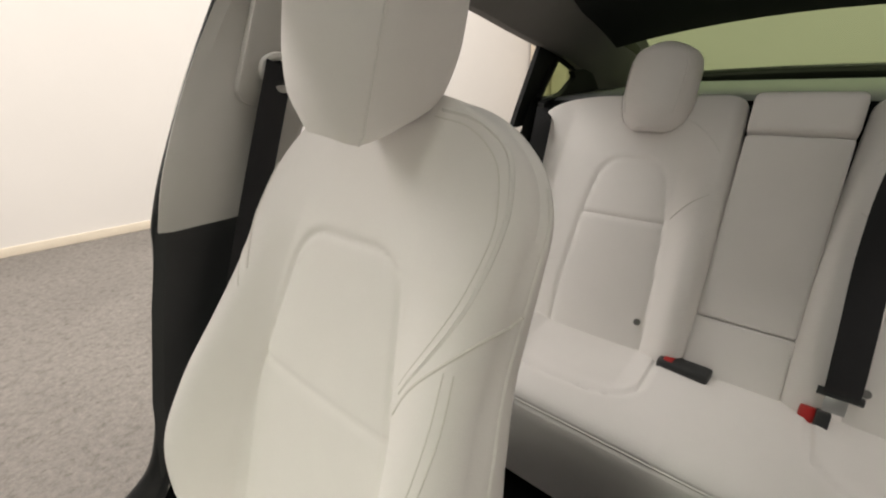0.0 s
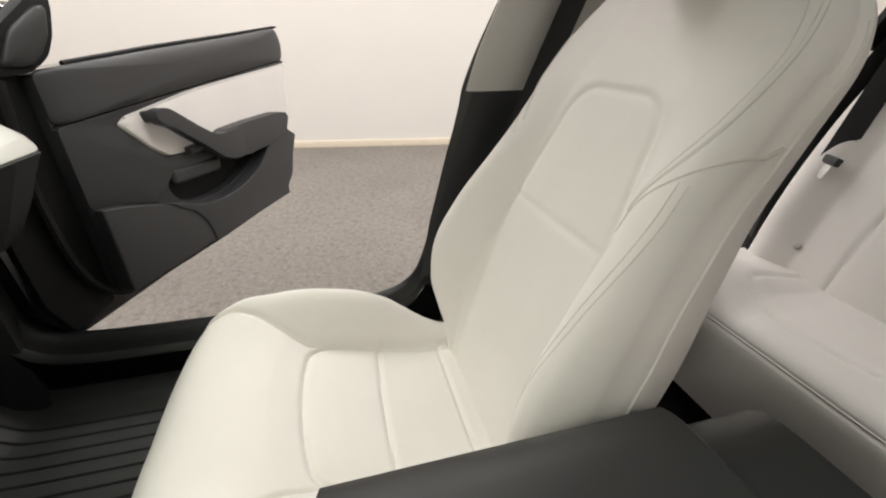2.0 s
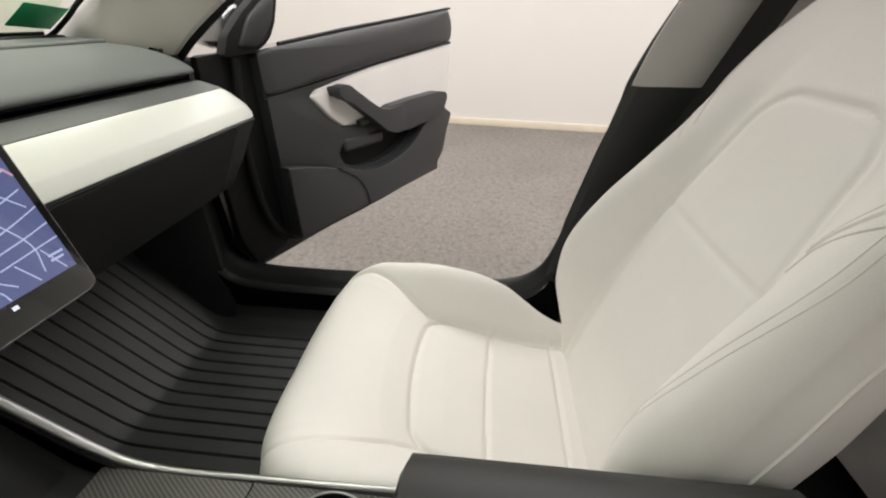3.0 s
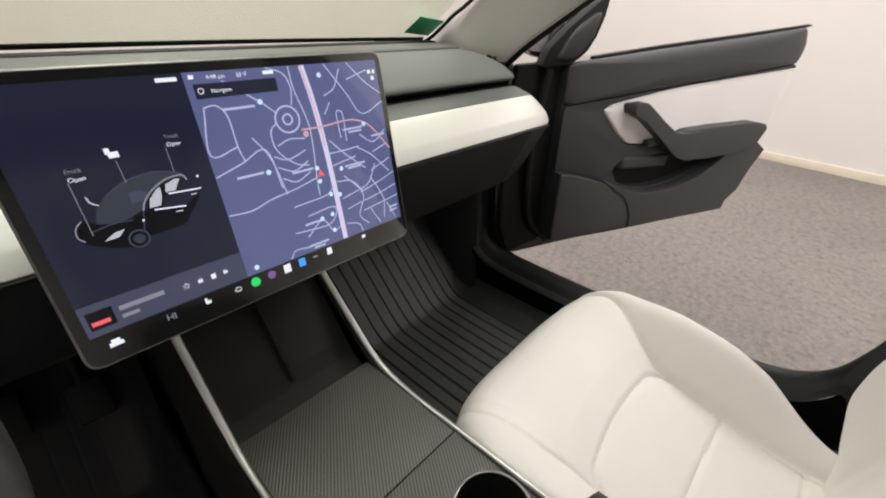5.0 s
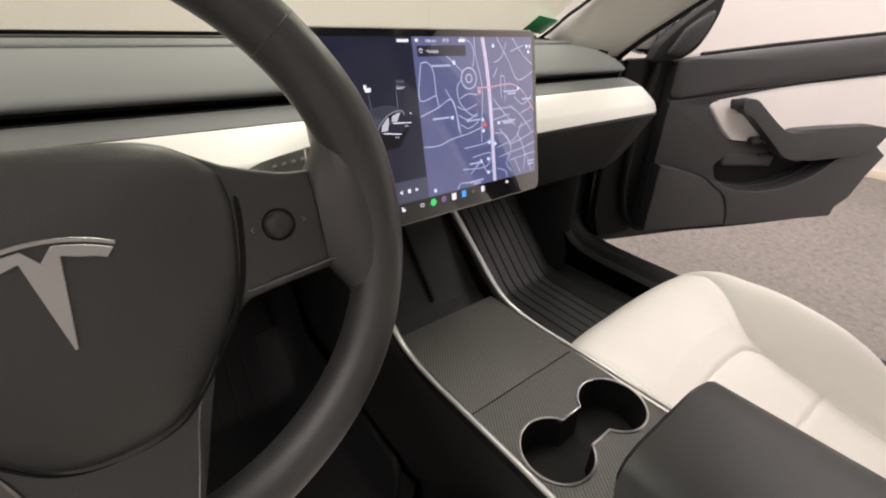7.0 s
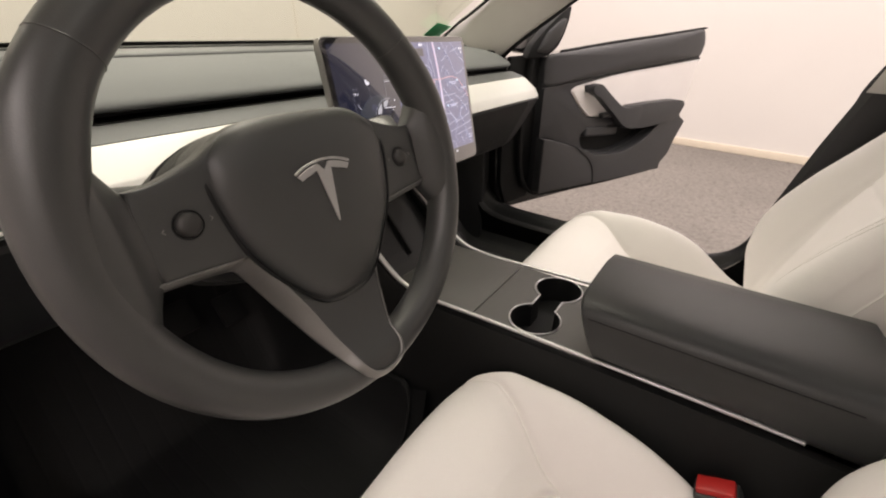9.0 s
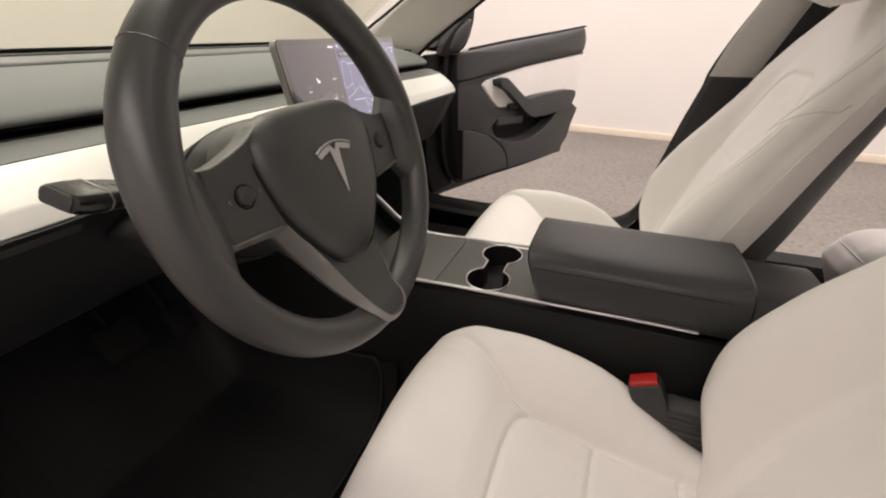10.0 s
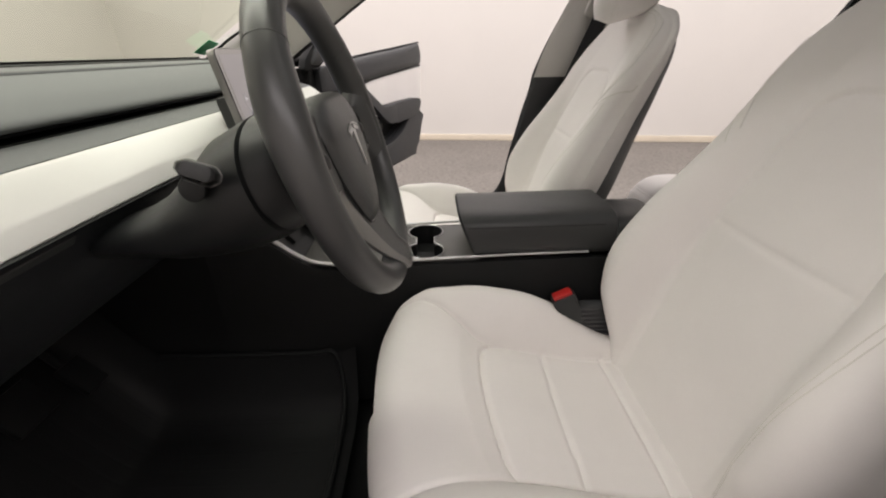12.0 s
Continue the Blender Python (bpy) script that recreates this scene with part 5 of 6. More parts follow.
def screen_picture():
    flat("car_pane", [(0.028, 0.125), (0.394, 0.125), (0.394, 0.958), (0.028, 0.958)], UI_NIGHT, 0.0012, label="dark pane with a car picture")
    flat("map_pane", [(0.394, 0.125), (0.975, 0.125), (0.975, 0.958), (0.394, 0.958)], UI_MAP, 0.0012, label="blue-grey street map")
    flat("music_bar", [(0.028, 0.125), (0.394, 0.125), (0.394, 0.245), (0.028, 0.245)], UI_BAR, 0.0015)
    flat("search_box", [(0.410, 0.862), (0.622, 0.862), (0.622, 0.915), (0.410, 0.915)], UI_NIGHT, 0.0020)
    streets = [
        [(0.419, 0.830), (0.448, 0.833), (0.469, 0.789), (0.472, 0.668), (0.480, 0.605)], [(0.419, 0.830), (0.400, 0.652), (0.472, 0.668)],
        [(0.396, 0.566), (0.47, 0.60), (0.543, 0.634), (0.562, 0.459)], [(0.397, 0.405), (0.46, 0.40), (0.522, 0.424), (0.60, 0.44), (0.673, 0.464)],
        [(0.514, 0.694), (0.550, 0.596), (0.571, 0.427)], [(0.48, 0.92), (0.56, 0.83), (0.60, 0.775)], [(0.78, 0.955), (0.84, 0.82), (0.886, 0.716), (0.975, 0.76)],
        [(0.818, 0.333), (0.90, 0.36), (0.974, 0.392)], [(0.830, 0.285), (0.90, 0.30), (0.974, 0.322)], [(0.82, 0.235), (0.974, 0.26)], [(0.840, 0.562), (0.894, 0.506), (0.955, 0.401)],
    ]
    streets += [
        [(0.564, 0.238), (0.686, 0.229), (0.713, 0.305), (0.618, 0.299)], [(0.789, 0.62), (0.790, 0.733), (0.802, 0.745), (0.812, 0.72), (0.808, 0.60)],
        [(0.56, 0.60), (0.60, 0.575), (0.66, 0.60)], [(0.565, 0.55), (0.61, 0.52), (0.66, 0.55)], [(0.57, 0.50), (0.61, 0.47), (0.66, 0.50)], [(0.58, 0.64), (0.62, 0.66), (0.668, 0.65)],
        [(0.60, 0.955), (0.645, 0.93), (0.66, 0.87), (0.65, 0.80)], [(0.735, 0.56), (0.80, 0.56), (0.85, 0.565)], [(0.74, 0.50), (0.83, 0.52)], [(0.74, 0.42), (0.80, 0.40), (0.83, 0.31), (0.80, 0.22), (0.83, 0.16)],
        [(0.86, 0.955), (0.92, 0.86), (0.974, 0.80)], [(0.85, 0.88), (0.93, 0.915)], [(0.58, 0.36), (0.69, 0.37), (0.724, 0.40)], [(0.60, 0.20), (0.66, 0.26), (0.69, 0.19), (0.724, 0.20)],
        [(0.87, 0.40), (0.91, 0.27), (0.90, 0.16)], [(0.53, 0.128), (0.55, 0.16), (0.60, 0.15)], [(0.595, 0.74), (0.57, 0.70), (0.575, 0.62), (0.62, 0.55), (0.66, 0.53)], [(0.666, 0.955), (0.668, 0.86), (0.69, 0.69), (0.675, 0.46), (0.672, 0.38)],
    ]
    # side streets east of the highway
    streets += [
        [(0.745, 0.62), (0.80, 0.53), (0.86, 0.45)], [(0.75, 0.33), (0.80, 0.345), (0.86, 0.37), (0.90, 0.46)], [(0.76, 0.27), (0.82, 0.285)], [(0.77, 0.44), (0.83, 0.34)],
        [(0.86, 0.62), (0.91, 0.57), (0.965, 0.62)], [(0.90, 0.52), (0.965, 0.55)], [(0.88, 0.43), (0.965, 0.47)], [(0.745, 0.20), (0.79, 0.175), (0.80, 0.13)],
        [(0.85, 0.23), (0.88, 0.14)], [(0.92, 0.24), (0.95, 0.135)], [(0.76, 0.82), (0.80, 0.85), (0.83, 0.93)], [(0.75, 0.74), (0.775, 0.79)],
    ]
    ribbon("street", streets, 0.0036, UI_ROAD, 0.0016)
    circle = lambda r, k=24: [[(0.628 + r * math.cos(i * 2 * math.pi / k), 0.743 + r * SW / SH * math.sin(i * 2 * math.pi / k)) for i in range(k + 1)]]
    ribbon("street", circle(0.036) + circle(0.014), 0.005, UI_ROAD, 0.0017)
    hw = [(0.706, 0.955), (0.718, 0.82), (0.725, 0.668), (0.728, 0.468), (0.727, 0.128)]
    ribbon("highway", [hw], 0.017, UI_HIGHWAY, 0.0018)
    ribbon("route", [[(0.662, 0.690), (0.73, 0.688), (0.80, 0.696), (0.849, 0.693), (0.90, 0.66), (0.945, 0.58), (0.973, 0.52)]], 0.005, UI_ORANGE, 0.0021)
    ribbon("route", [[(0.703, 0.955), (0.716, 0.80), (0.724, 0.69), (0.7245, 0.60)]], 0.0034, UI_ORANGE, 0.0021)
    spots("map_pin", [(0.757, 0.910), (0.562, 0.828), (0.883, 0.666), (0.533, 0.541), (0.766, 0.478), (0.682, 0.508), (0.682, 0.445), (0.709, 0.370), (0.740, 0.356), (0.659, 0.266), (0.698, 0.272), (0.693, 0.191), (0.424, 0.154)], 0.0026, UI_PIN, 0.0022)
    spots("place_mark", [(0.673, 0.669)], 0.0034, UI_ORANGE, 0.0022)
    flat("car_arrow", [(0.678, 0.465), (0.690, 0.470), (0.703, 0.465), (0.690, 0.502)], UI_RED, 0.0023)
    bars("map_writing", [(0.46, 0.815, 0.085), (0.445, 0.545, 0.075), (0.60, 0.512, 0.07), (0.78, 0.482, 0.08), (0.79, 0.47, 0.05), (0.80, 0.655, 0.075), (0.82, 0.640, 0.05), (0.905, 0.60, 0.055), (0.60, 0.262, 0.05), (0.595, 0.155, 0.07), (0.61, 0.14, 0.04), (0.925, 0.205, 0.04), (0.925, 0.185, 0.035)], 0.010, UI_ROAD, 0.0022)
    words("4:48 pm", 0.445, 0.930, 0.0051, UI_WHITE, 0.0022)
    words("82°F", 0.520, 0.930, 0.0051, UI_WHITE, 0.0022)
    words("Navigate", 0.448, 0.880, 0.0051, UI_WHITE, 0.0024)
    ribbon("search_mark", [[(0.424 + 0.006 * math.cos(i * 0.52), 0.890 + 0.0095 * math.sin(i * 0.52)) for i in range(13)]], 0.0018, UI_WHITE, 0.0024)
    bars("status_mark", [(0.335, 0.938, 0.045), (0.59, 0.938, 0.03), (0.405, 0.94, 0.012)], 0.014, UI_WHITE, 0.0022)
    bars("corner_button", [(0.935, 0.905, 0.012), (0.955, 0.905, 0.008), (0.945, 0.875, 0.012)], 0.018, UI_WHITE, 0.0022)
    # the small picture of the car
    body = [(0.085, 0.478), (0.090, 0.515), (0.103, 0.530), (0.127, 0.506), (0.156, 0.494), (0.188, 0.497), (0.219, 0.514), (0.308, 0.492), (0.330, 0.515), (0.349, 0.540), (0.340, 0.505), (0.294, 0.424), (0.215, 0.418), (0.182, 0.390), (0.134, 0.414), (0.096, 0.448)]
    flat("car_picture", body, UI_CAR, 0.0017)
    roof = [(0.138, 0.556), (0.162, 0.590), (0.197, 0.620), (0.237, 0.636), (0.276, 0.636), (0.321, 0.617), (0.327, 0.596), (0.281, 0.592), (0.245, 0.567), (0.219, 0.517), (0.188, 0.497), (0.156, 0.494), (0.127, 0.506)]
    flat("car_roof", roof, UI_GLASS, 0.0018)
    ribbon("car_outline", [roof[1:6], [(0.112, 0.483), (0.156, 0.494), (0.194, 0.489)], [(0.219, 0.512), (0.212, 0.470), (0.205, 0.440)]], 0.0022, UI_BAR, 0.0019)
    flat("car_window", [(0.205, 0.585), (0.228, 0.586), (0.242, 0.568), (0.230, 0.548), (0.203, 0.545)], UI_BAR, 0.0020)
    ribbon("car_opening", [[(0.219, 0.512), (0.229, 0.544), (0.253, 0.579), (0.286, 0.604), (0.320, 0.608), (0.329, 0.586)]], 0.0036, UI_GREY, 0.0021)
    flat("car_cabin", [(0.228, 0.512), (0.237, 0.546), (0.258, 0.578), (0.286, 0.598), (0.318, 0.600), (0.306, 0.566), (0.270, 0.548), (0.262, 0.512)], UI_CAR, 0.0020)
    flat("car_seat", [(0.233, 0.516), (0.239, 0.546), (0.259, 0.576), (0.268, 0.582), (0.266, 0.549), (0.257, 0.516)], UI_PALE, 0.0022)
    flat("car_seat", [(0.275, 0.558), (0.281, 0.587), (0.304, 0.599), (0.314, 0.596), (0.304, 0.573), (0.297, 0.557)], UI_PALE, 0.0022)
    ribbon("car_door_line", [[(0.241, 0.506), (0.308, 0.492)], [(0.280, 0.551), (0.353, 0.544)]], 0.0034, UI_WHITE, 0.0023)
    ribbon("car_door_line", [[(0.282, 0.480), (0.298, 0.478)], [(0.326, 0.529), (0.340, 0.528)], [(0.129, 0.601), (0.133, 0.579), (0.145, 0.565)]], 0.0030, UI_PALE, 0.0023)
    ribbon("car_nose", [[(0.105, 0.528), (0.091, 0.507), (0.088, 0.477), (0.097, 0.457)]], 0.0028, UI_GREY, 0.0021)
    flat("headlight", [(0.127, 0.442), (0.151, 0.463), (0.172, 0.467), (0.156, 0.444)], UI_PALE, 0.0022)
    spots("car_lamp", [(0.212, 0.479), (0.354, 0.591)], 0.0010, UI_WHITE, 0.0022)
    for rr, m, up in ((0.0078, UI_BAR, 0.0020), (0.0066, UI_CAR, 0.0022), (0.0042, UI_GLASS, 0.0024)):
        spots("wheel_mark", [(0.191, 0.420)], rr, m, up, 20)
    ribbon("leader_line", [[(0.112, 0.655), (0.114, 0.471)], [(0.309, 0.715), (0.308, 0.626)], [(0.206, 0.70), (0.209, 0.621)]], 0.0014, UI_GREY, 0.0021, bend=False)
    words("Frunk", 0.113, 0.683, 0.0045, UI_GREY, 0.0022)
    words("Open", 0.113, 0.655, 0.0049, UI_WHITE, 0.0022)
    words("Trunk", 0.312, 0.743, 0.0045, UI_GREY, 0.0022)
    words("Open", 0.312, 0.715, 0.0049, UI_WHITE, 0.0022)
    bars("lock_mark", [(0.196, 0.718, 0.020), (0.192, 0.732, 0.010)], 0.02, UI_WHITE, 0.0022)
    # bottom bar
    bars("music_writing", [(0.100, 0.197, 0.095)], 0.018, UI_GREY, 0.0022)
    bars("music_writing", [(0.100, 0.165, 0.035)], 0.014, UI_GREY, 0.0022)
    flat("cover_picture", [(0.038, 0.150), (0.088, 0.150), (0.088, 0.218), (0.038, 0.218)], UI_CAR, 0.0020)
    bars("cover_picture", [(0.043, 0.172, 0.035)], 0.016, UI_RED, 0.0023)
    bars("player_mark", [(0.305, 0.187, 0.012)], 0.022, UI_WHITE, 0.0022)
    star = [(0.244 + rr * math.cos(math.pi / 2 + i * math.pi / 5), 0.187 + rr * SW / SH * math.sin(math.pi / 2 + i * math.pi / 5)) for i in range(10) for rr in ((0.0085, 0.0036)[i % 2],)]
    ribbon("player_mark", [star + star[:1]], 0.0014, UI_WHITE, 0.0022, bend=False)
    for u, w in ((0.277, -1), (0.343, 1)):
        flat("player_mark", [(u - w * 0.006, 0.176), (u + w * 0.001, 0.187), (u - w * 0.006, 0.198)], UI_WHITE, 0.0022)
        flat("player_mark", [(u, 0.176), (u + w * 0.006, 0.187), (u, 0.198)], UI_WHITE, 0.0022)
    spots("app_icon", [(0.410, 0.091)], 0.0050, UI_GREEN, 0.0016, 20)
    spots("app_icon", [(0.459, 0.094)], 0.0044, UI_PURPLE, 0.0016, 20)
    bars("app_icon", [(0.498, 0.094, 0.022)], 0.040, UI_WHITE, 0.0016)
    bars("app_icon", [(0.548, 0.095, 0.022)], 0.040, UI_BLUE, 0.0016)
    bars("app_icon", [(0.649, 0.096, 0.018)], 0.034, UI_WHITE, 0.0016)
    bars("app_icon", [(0.598, 0.096, 0.016)], 0.008, UI_GREY, 0.0016)
    bars("car_button", [(0.055, 0.075, 0.028)], 0.016, UI_WHITE, 0.0016)
    bars("car_button", [(0.060, 0.088, 0.018)], 0.014, UI_WHITE, 0.0018)
    bars("seat_button", [(0.272, 0.088, 0.014), (0.272, 0.100, 0.006)], 0.014, UI_WHITE, 0.0016)
    ribbon("lens_button", [[(0.350, 0.090), (0.359, 0.100), (0.368, 0.090), (0.359, 0.080), (0.350, 0.090)]], 0.0022, UI_WHITE, 0.0016)
    words("HI", 0.178, 0.078, 0.0085, UI_GREY, 0.0018)
    bars("volume_mark", [(0.790, 0.100, 0.014)], 0.016, UI_WHITE, 0.0016)


screen_picture()

# ---------- steering wheel ----------
WC = Vector((-0.384, 0.285, 0.898))
wl = radians(16)
WX, WY, WN = Vector((1, 0, 0)), Vector((0, math.sin(wl), math.cos(wl))), Vector((0, -math.cos(wl), math.sin(wl)))
wheel = thing("steering_wheel", "black leather three-spoke steering wheel with grey trims", "steering wheel", tuple(WC))


def WM(n=0.0, x=0.0, y=0.0):
    return basis(WC + WN * n + WX * x + WY * y, WX, WY, WN)


def rim():
    k, na = 120, 20
    rows = []
    for i in range(k):
        a = 2 * math.pi * i / k
        R = 0.1645
        grip = 0.0022 * sum(math.exp(-((math.degrees(math.atan2(math.sin(a - radians(c)), math.cos(a - radians(c))))) / 16) ** 2) for c in (20, 160))
        er = Vector((math.cos(a), math.sin(a), 0))
        row = []
        for j in range(na):
            b = 2 * math.pi * j / na
            q = er * (R + (0.0172 + grip) * math.cos(b)) + Vector((0, 0, (0.0182 + grip) * math.sin(b)))
            row.append(tuple(WM(0.012) @ q))
        rows.append(row)
    rows.append(rows[0])
    return clean(grid(np.array(rows), wrap=True))


rim_ob = part("rim", rim(), BLACK_HIDE, wheel, "black leather rim")
for a in (139, 41):
    c, s = math.cos(radians(a)), math.sin(radians(a))
    pts = [WM(0.012) @ Vector(((0.1645 + 0.0174 * math.cos(b)) * c, (0.1645 + 0.0174 * math.cos(b)) * s, 0.0184 * math.sin(b))) for b in np.linspace(0, 2 * math.pi, 20, endpoint=False)]
    part("seam", tube([tuple(p) for p in pts], 0.0007, 5, closed=True), WHEEL_SOFT, rim_ob)
# hub and side spokes
pad_o = [(-0.064, 0.0525), (-0.052, 0.0580), (-0.035, 0.0606), (0, 0.0615), (0.035, 0.0606), (0.052, 0.0580), (0.064, 0.0525), (0.0745, 0.0445), (0.0810, 0.034), (0.0820, 0.012), (0.073, -0.028), (0.054, -0.060), (0.033, -0.086), (0.018, -0.0945), (0, -0.0965), (-0.018, -0.0945), (-0.033, -0.086), (-0.054, -0.060), (-0.073, -0.028), (-0.0820, 0.012), (-0.0810, 0.034), (-0.0745, 0.0445)]
pad_s = [tuple(p[:2]) for p in smooth_path([(x, y, 0) for x, y in pad_o], 5, closed=True)]
hub_o = [(x * 0.985, y * 0.985) for x, y in pad_s]
part("hub", prism(hub_o, 0.040, WM(-0.044)), WHEEL_SOFT, wheel, "black hub behind the airbag pad")


def swell(outline, height, m, centre, full=False):
    """A plate on an outline with a rounded shoulder and a gently crowned face."""
    o, c = np.array(outline, float), np.array(centre, float)
    rows = [np.column_stack((o, np.zeros(len(o))))]
    steps = ((1.0, 0.60), (0.995, 0.74), (0.985, 0.84), (0.965, 0.90), (0.93, 0.93), (0.85, 0.955), (0.7, 0.975), (0.5, 0.99), (0.25, 0.998), (0.0, 1.0))
    if full:
        steps = ((1.0, 0.30), (0.992, 0.44), (0.978, 0.54), (0.955, 0.63), (0.92, 0.71), (0.87, 0.78), (0.80, 0.84), (0.70, 0.895), (0.55, 0.95), (0.35, 0.985), (0.15, 0.998), (0.0, 1.0))
    for k, z in steps:
        rows.append(np.column_stack((c + (o - c) * k, np.full(len(o), height * z))))
    bm = clean(grid(np.array(rows), wrap=True))
    bm.transform(m)
    return bm


for sgn in (-1, 1):
    o = [(sgn * x, y) for x, y in ((0.050, 0.0560), (0.060, 0.0548), (0.071, 0.0482), (0.0815, 0.0424), (0.097, 0.0371), (0.111, 0.0333), (0.1214, 0.0320), (0.1285, 0.0318), (0.1300, 0.012), (0.1305, -0.010), (0.1290, -0.0285), (0.105, -0.0300), (0.076, -0.0330), (0.050, -0.036))]
    sp = part("spoke", swell(o, 0.022, WM(-0.0105), (sgn * 0.09, 0.005)), WHEEL_SOFT, wheel, "black side spoke with a thumb roller", keep=50)
    part("thumb_roller", dome(disc_outline(0, 0, 0.0084, n=32), 0.0070, WM(0.0100, sgn * 0.1025, 0.0035), rings=9, base=0.0015, power=2.3), GREY_HIDE, sp, "dark round thumb roller")
    part("roller_ring", tube([tuple(WM(0.0113, sgn * 0.1025, 0.0035) @ Vector((0.0092 * math.cos(a), 0.0092 * math.sin(a), 0))) for a in np.linspace(0, 2 * math.pi, 32, endpoint=False)], 0.0007, 6, closed=True), RUBBER, sp)
    for w in (-1, 1):
        pts = [WM(0.0114, sgn * 0.1025 + w * 0.0150, 0.0035) @ Vector((w * x, y, 0)) for x, y in ((-0.0008, 0.0015), (0.0008, 0), (-0.0008, -0.0015))]
        part("arrow_mark", tube([tuple(p) for p in pts], 0.00035, 5), DARK_SILVER, sp)
    # leather flare where the rim runs into the spoke, with its seam
    rows = []
    for x, h, n, d in ((0.1280, 0.0312, 0.0000, 0.0108), (0.1300, 0.0340, 0.0008, 0.0111), (0.1335, 0.0400, 0.0025, 0.0118), (0.1370, 0.0470, 0.0045, 0.0126), (0.1400, 0.0540, 0.0070, 0.0134), (0.1440, 0.0620, 0.0095, 0.0146), (0.1500, 0.0660, 0.0110, 0.0155), (0.1580, 0.0600, 0.0120, 0.0160)):
        ring = []
        for a in np.linspace(0, 2 * math.pi, 40, endpoint=False):
            c, q = math.cos(a), math.sin(a)
            k = (abs(c) ** 3.4 + abs(q) ** 3.4) ** (-1 / 3.4)
            ring.append(tuple(WM(n + d * q * k, sgn * x, 0.0005 + h * c * k).translation))
        rows.append(ring)
    part("rim_flare", grid(np.array(rows), wrap=True), BLACK_HIDE, wheel, "black leather flare between rim and spoke", keep=70)
    part("flare_seam", tube([tuple(WM(0.0110, sgn * x, y).translation) for x, y in ((0.1278, 0.0300), (0.1296, 0.012), (0.1302, -0.010), (0.1290, -0.0275))], 0.0004, 5), BLACK_HIDE, wheel)
# lower spoke: a black panel framed by a satin trim that runs on over the rim
LOW_IN = [(0.0715, -0.0315, 0.007), (0.0630, -0.0440, 0.006), (0.0540, -0.0610, 0.006), (0.0425, -0.0890, 0.0095), (0.0345, -0.1170, 0.0165), (0.0280, -0.1380, 0.0245), (0.0240, -0.1510, 0.0318), (0.0175, -0.1610, 0.0342), (0.0095, -0.1660, 0.0348), (0.0, -0.1675, 0.0348)]


def tuck(y, sgn, by):
    """How far the passenger-side edge of the lower spoke is drawn in."""
    return by * (sgn > 0) * min(1, max(0, (-0.030 - y) / 0.035)) * min(1, max(0, (y + 0.168) / 0.03))


rows = [[tuple(WM(n, (x - tuck(y, u, 0.008)) * u, y).translation) for u in np.linspace(-1, 1, 13)] for x, y, n in smooth_path(LOW_IN[:-1], 4)]
part("lower_spoke", clean(grid(rows)), WHEEL_SOFT, wheel, "black lower spoke")
for sgn in (-1, 1):
    inner = smooth_path([(0.1365, -0.0255, 0.0100), (0.120, -0.0265, 0.0105), (0.100, -0.0282, 0.0105), (0.080, -0.0302, 0.0095)] + LOW_IN, 5)
    outer = smooth_path([(0.1375, -0.0315, 0.004), (0.120, -0.0330, 0.004), (0.100, -0.0348, 0.004), (0.088, -0.0372, 0.001), (0.0800, -0.0410, -0.004), (0.0720, -0.0550, -0.006), (0.0640, -0.0730, -0.005), (0.0540, -0.0980, 0.001), (0.0450, -0.1215, 0.010), (0.0370, -0.1400, 0.0200), (0.0310, -0.1540, 0.0300), (0.0225, -0.1660, 0.0328), (0.0120, -0.1720, 0.0332), (0.0, -0.1738, 0.0332)], 5)
    band = []
    for a, b in zip(inner, outer):
        a, b = np.array((sgn * (a[0] - tuck(a[1], sgn, 0.008)), a[1], a[2])), np.array((sgn * (b[0] - tuck(b[1], sgn, 0.014)), b[1], b[2]))
        up = np.array((0, 0, 0.0022))
        band.append([tuple(WM(0.0) @ Vector(q)) for q in (a - up, a + up * 0.6, a + (b - a) * 0.10 + up, a + (b - a) * 0.30 + up, a + (b - a) * 0.85 + up * 0.4, b, b - up * 2)])
    part("spoke_trim", clean(grid(band)), DARK_SILVER, wheel, "flat grey satin trim along the spokes", keep=30)
part("airbag_pad", swell(pad_s, 0.0315, WM(-0.0060), (0, -0.005), full=True), WHEEL_SOFT, wheel, "crowned black airbag pad", keep=50)
for sgn in (-1, 1):
    gap = [(x * sgn, y) for x, y in pad_s[::sgn] if x * sgn >= -1e-6 and y < 0.046]
    part("pad_joint", tube([tuple(WM(0.0110 - 0.25 * max(0, y - 0.02), sgn * x * 1.008, y * 1.008).translation) for x, y in gap], [0.0006, 0.0018, 0.0017, 0.0007, 0.0003], 6), RUBBER, wheel)
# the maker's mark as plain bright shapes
def arc(r, x0, x1, n=9):
    return [(x, 0.0225 - 0.0593 + math.sqrt(r * r - x * x)) for x in np.linspace(x0, x1, n)]


crown = arc(0.0593, -0.0270, 0.0270, 15) + arc(0.0573, 0.0262, -0.0262, 15)
tee = arc(0.0562, -0.0256, -0.0050, 8) + [(0.0, 0.0128)] + arc(0.0562, 0.0050, 0.0256, 8) + arc(0.0510, 0.0222, 0.0175, 3) + [(0.0130, 0.0120), (0.0068, 0.0142), (0.0006, -0.0285), (-0.0006, -0.0285), (-0.0068, 0.0142), (-0.0130, 0.0120)] + arc(0.0510, -0.0175, -0.0222, 3)
for o in (crown, tee):
    part("badge", prism(o, 0.0018, WM(0.0252), bevel=0.0003, seg=1), SILVER, wheel, "bright metal badge shape", keep=20)
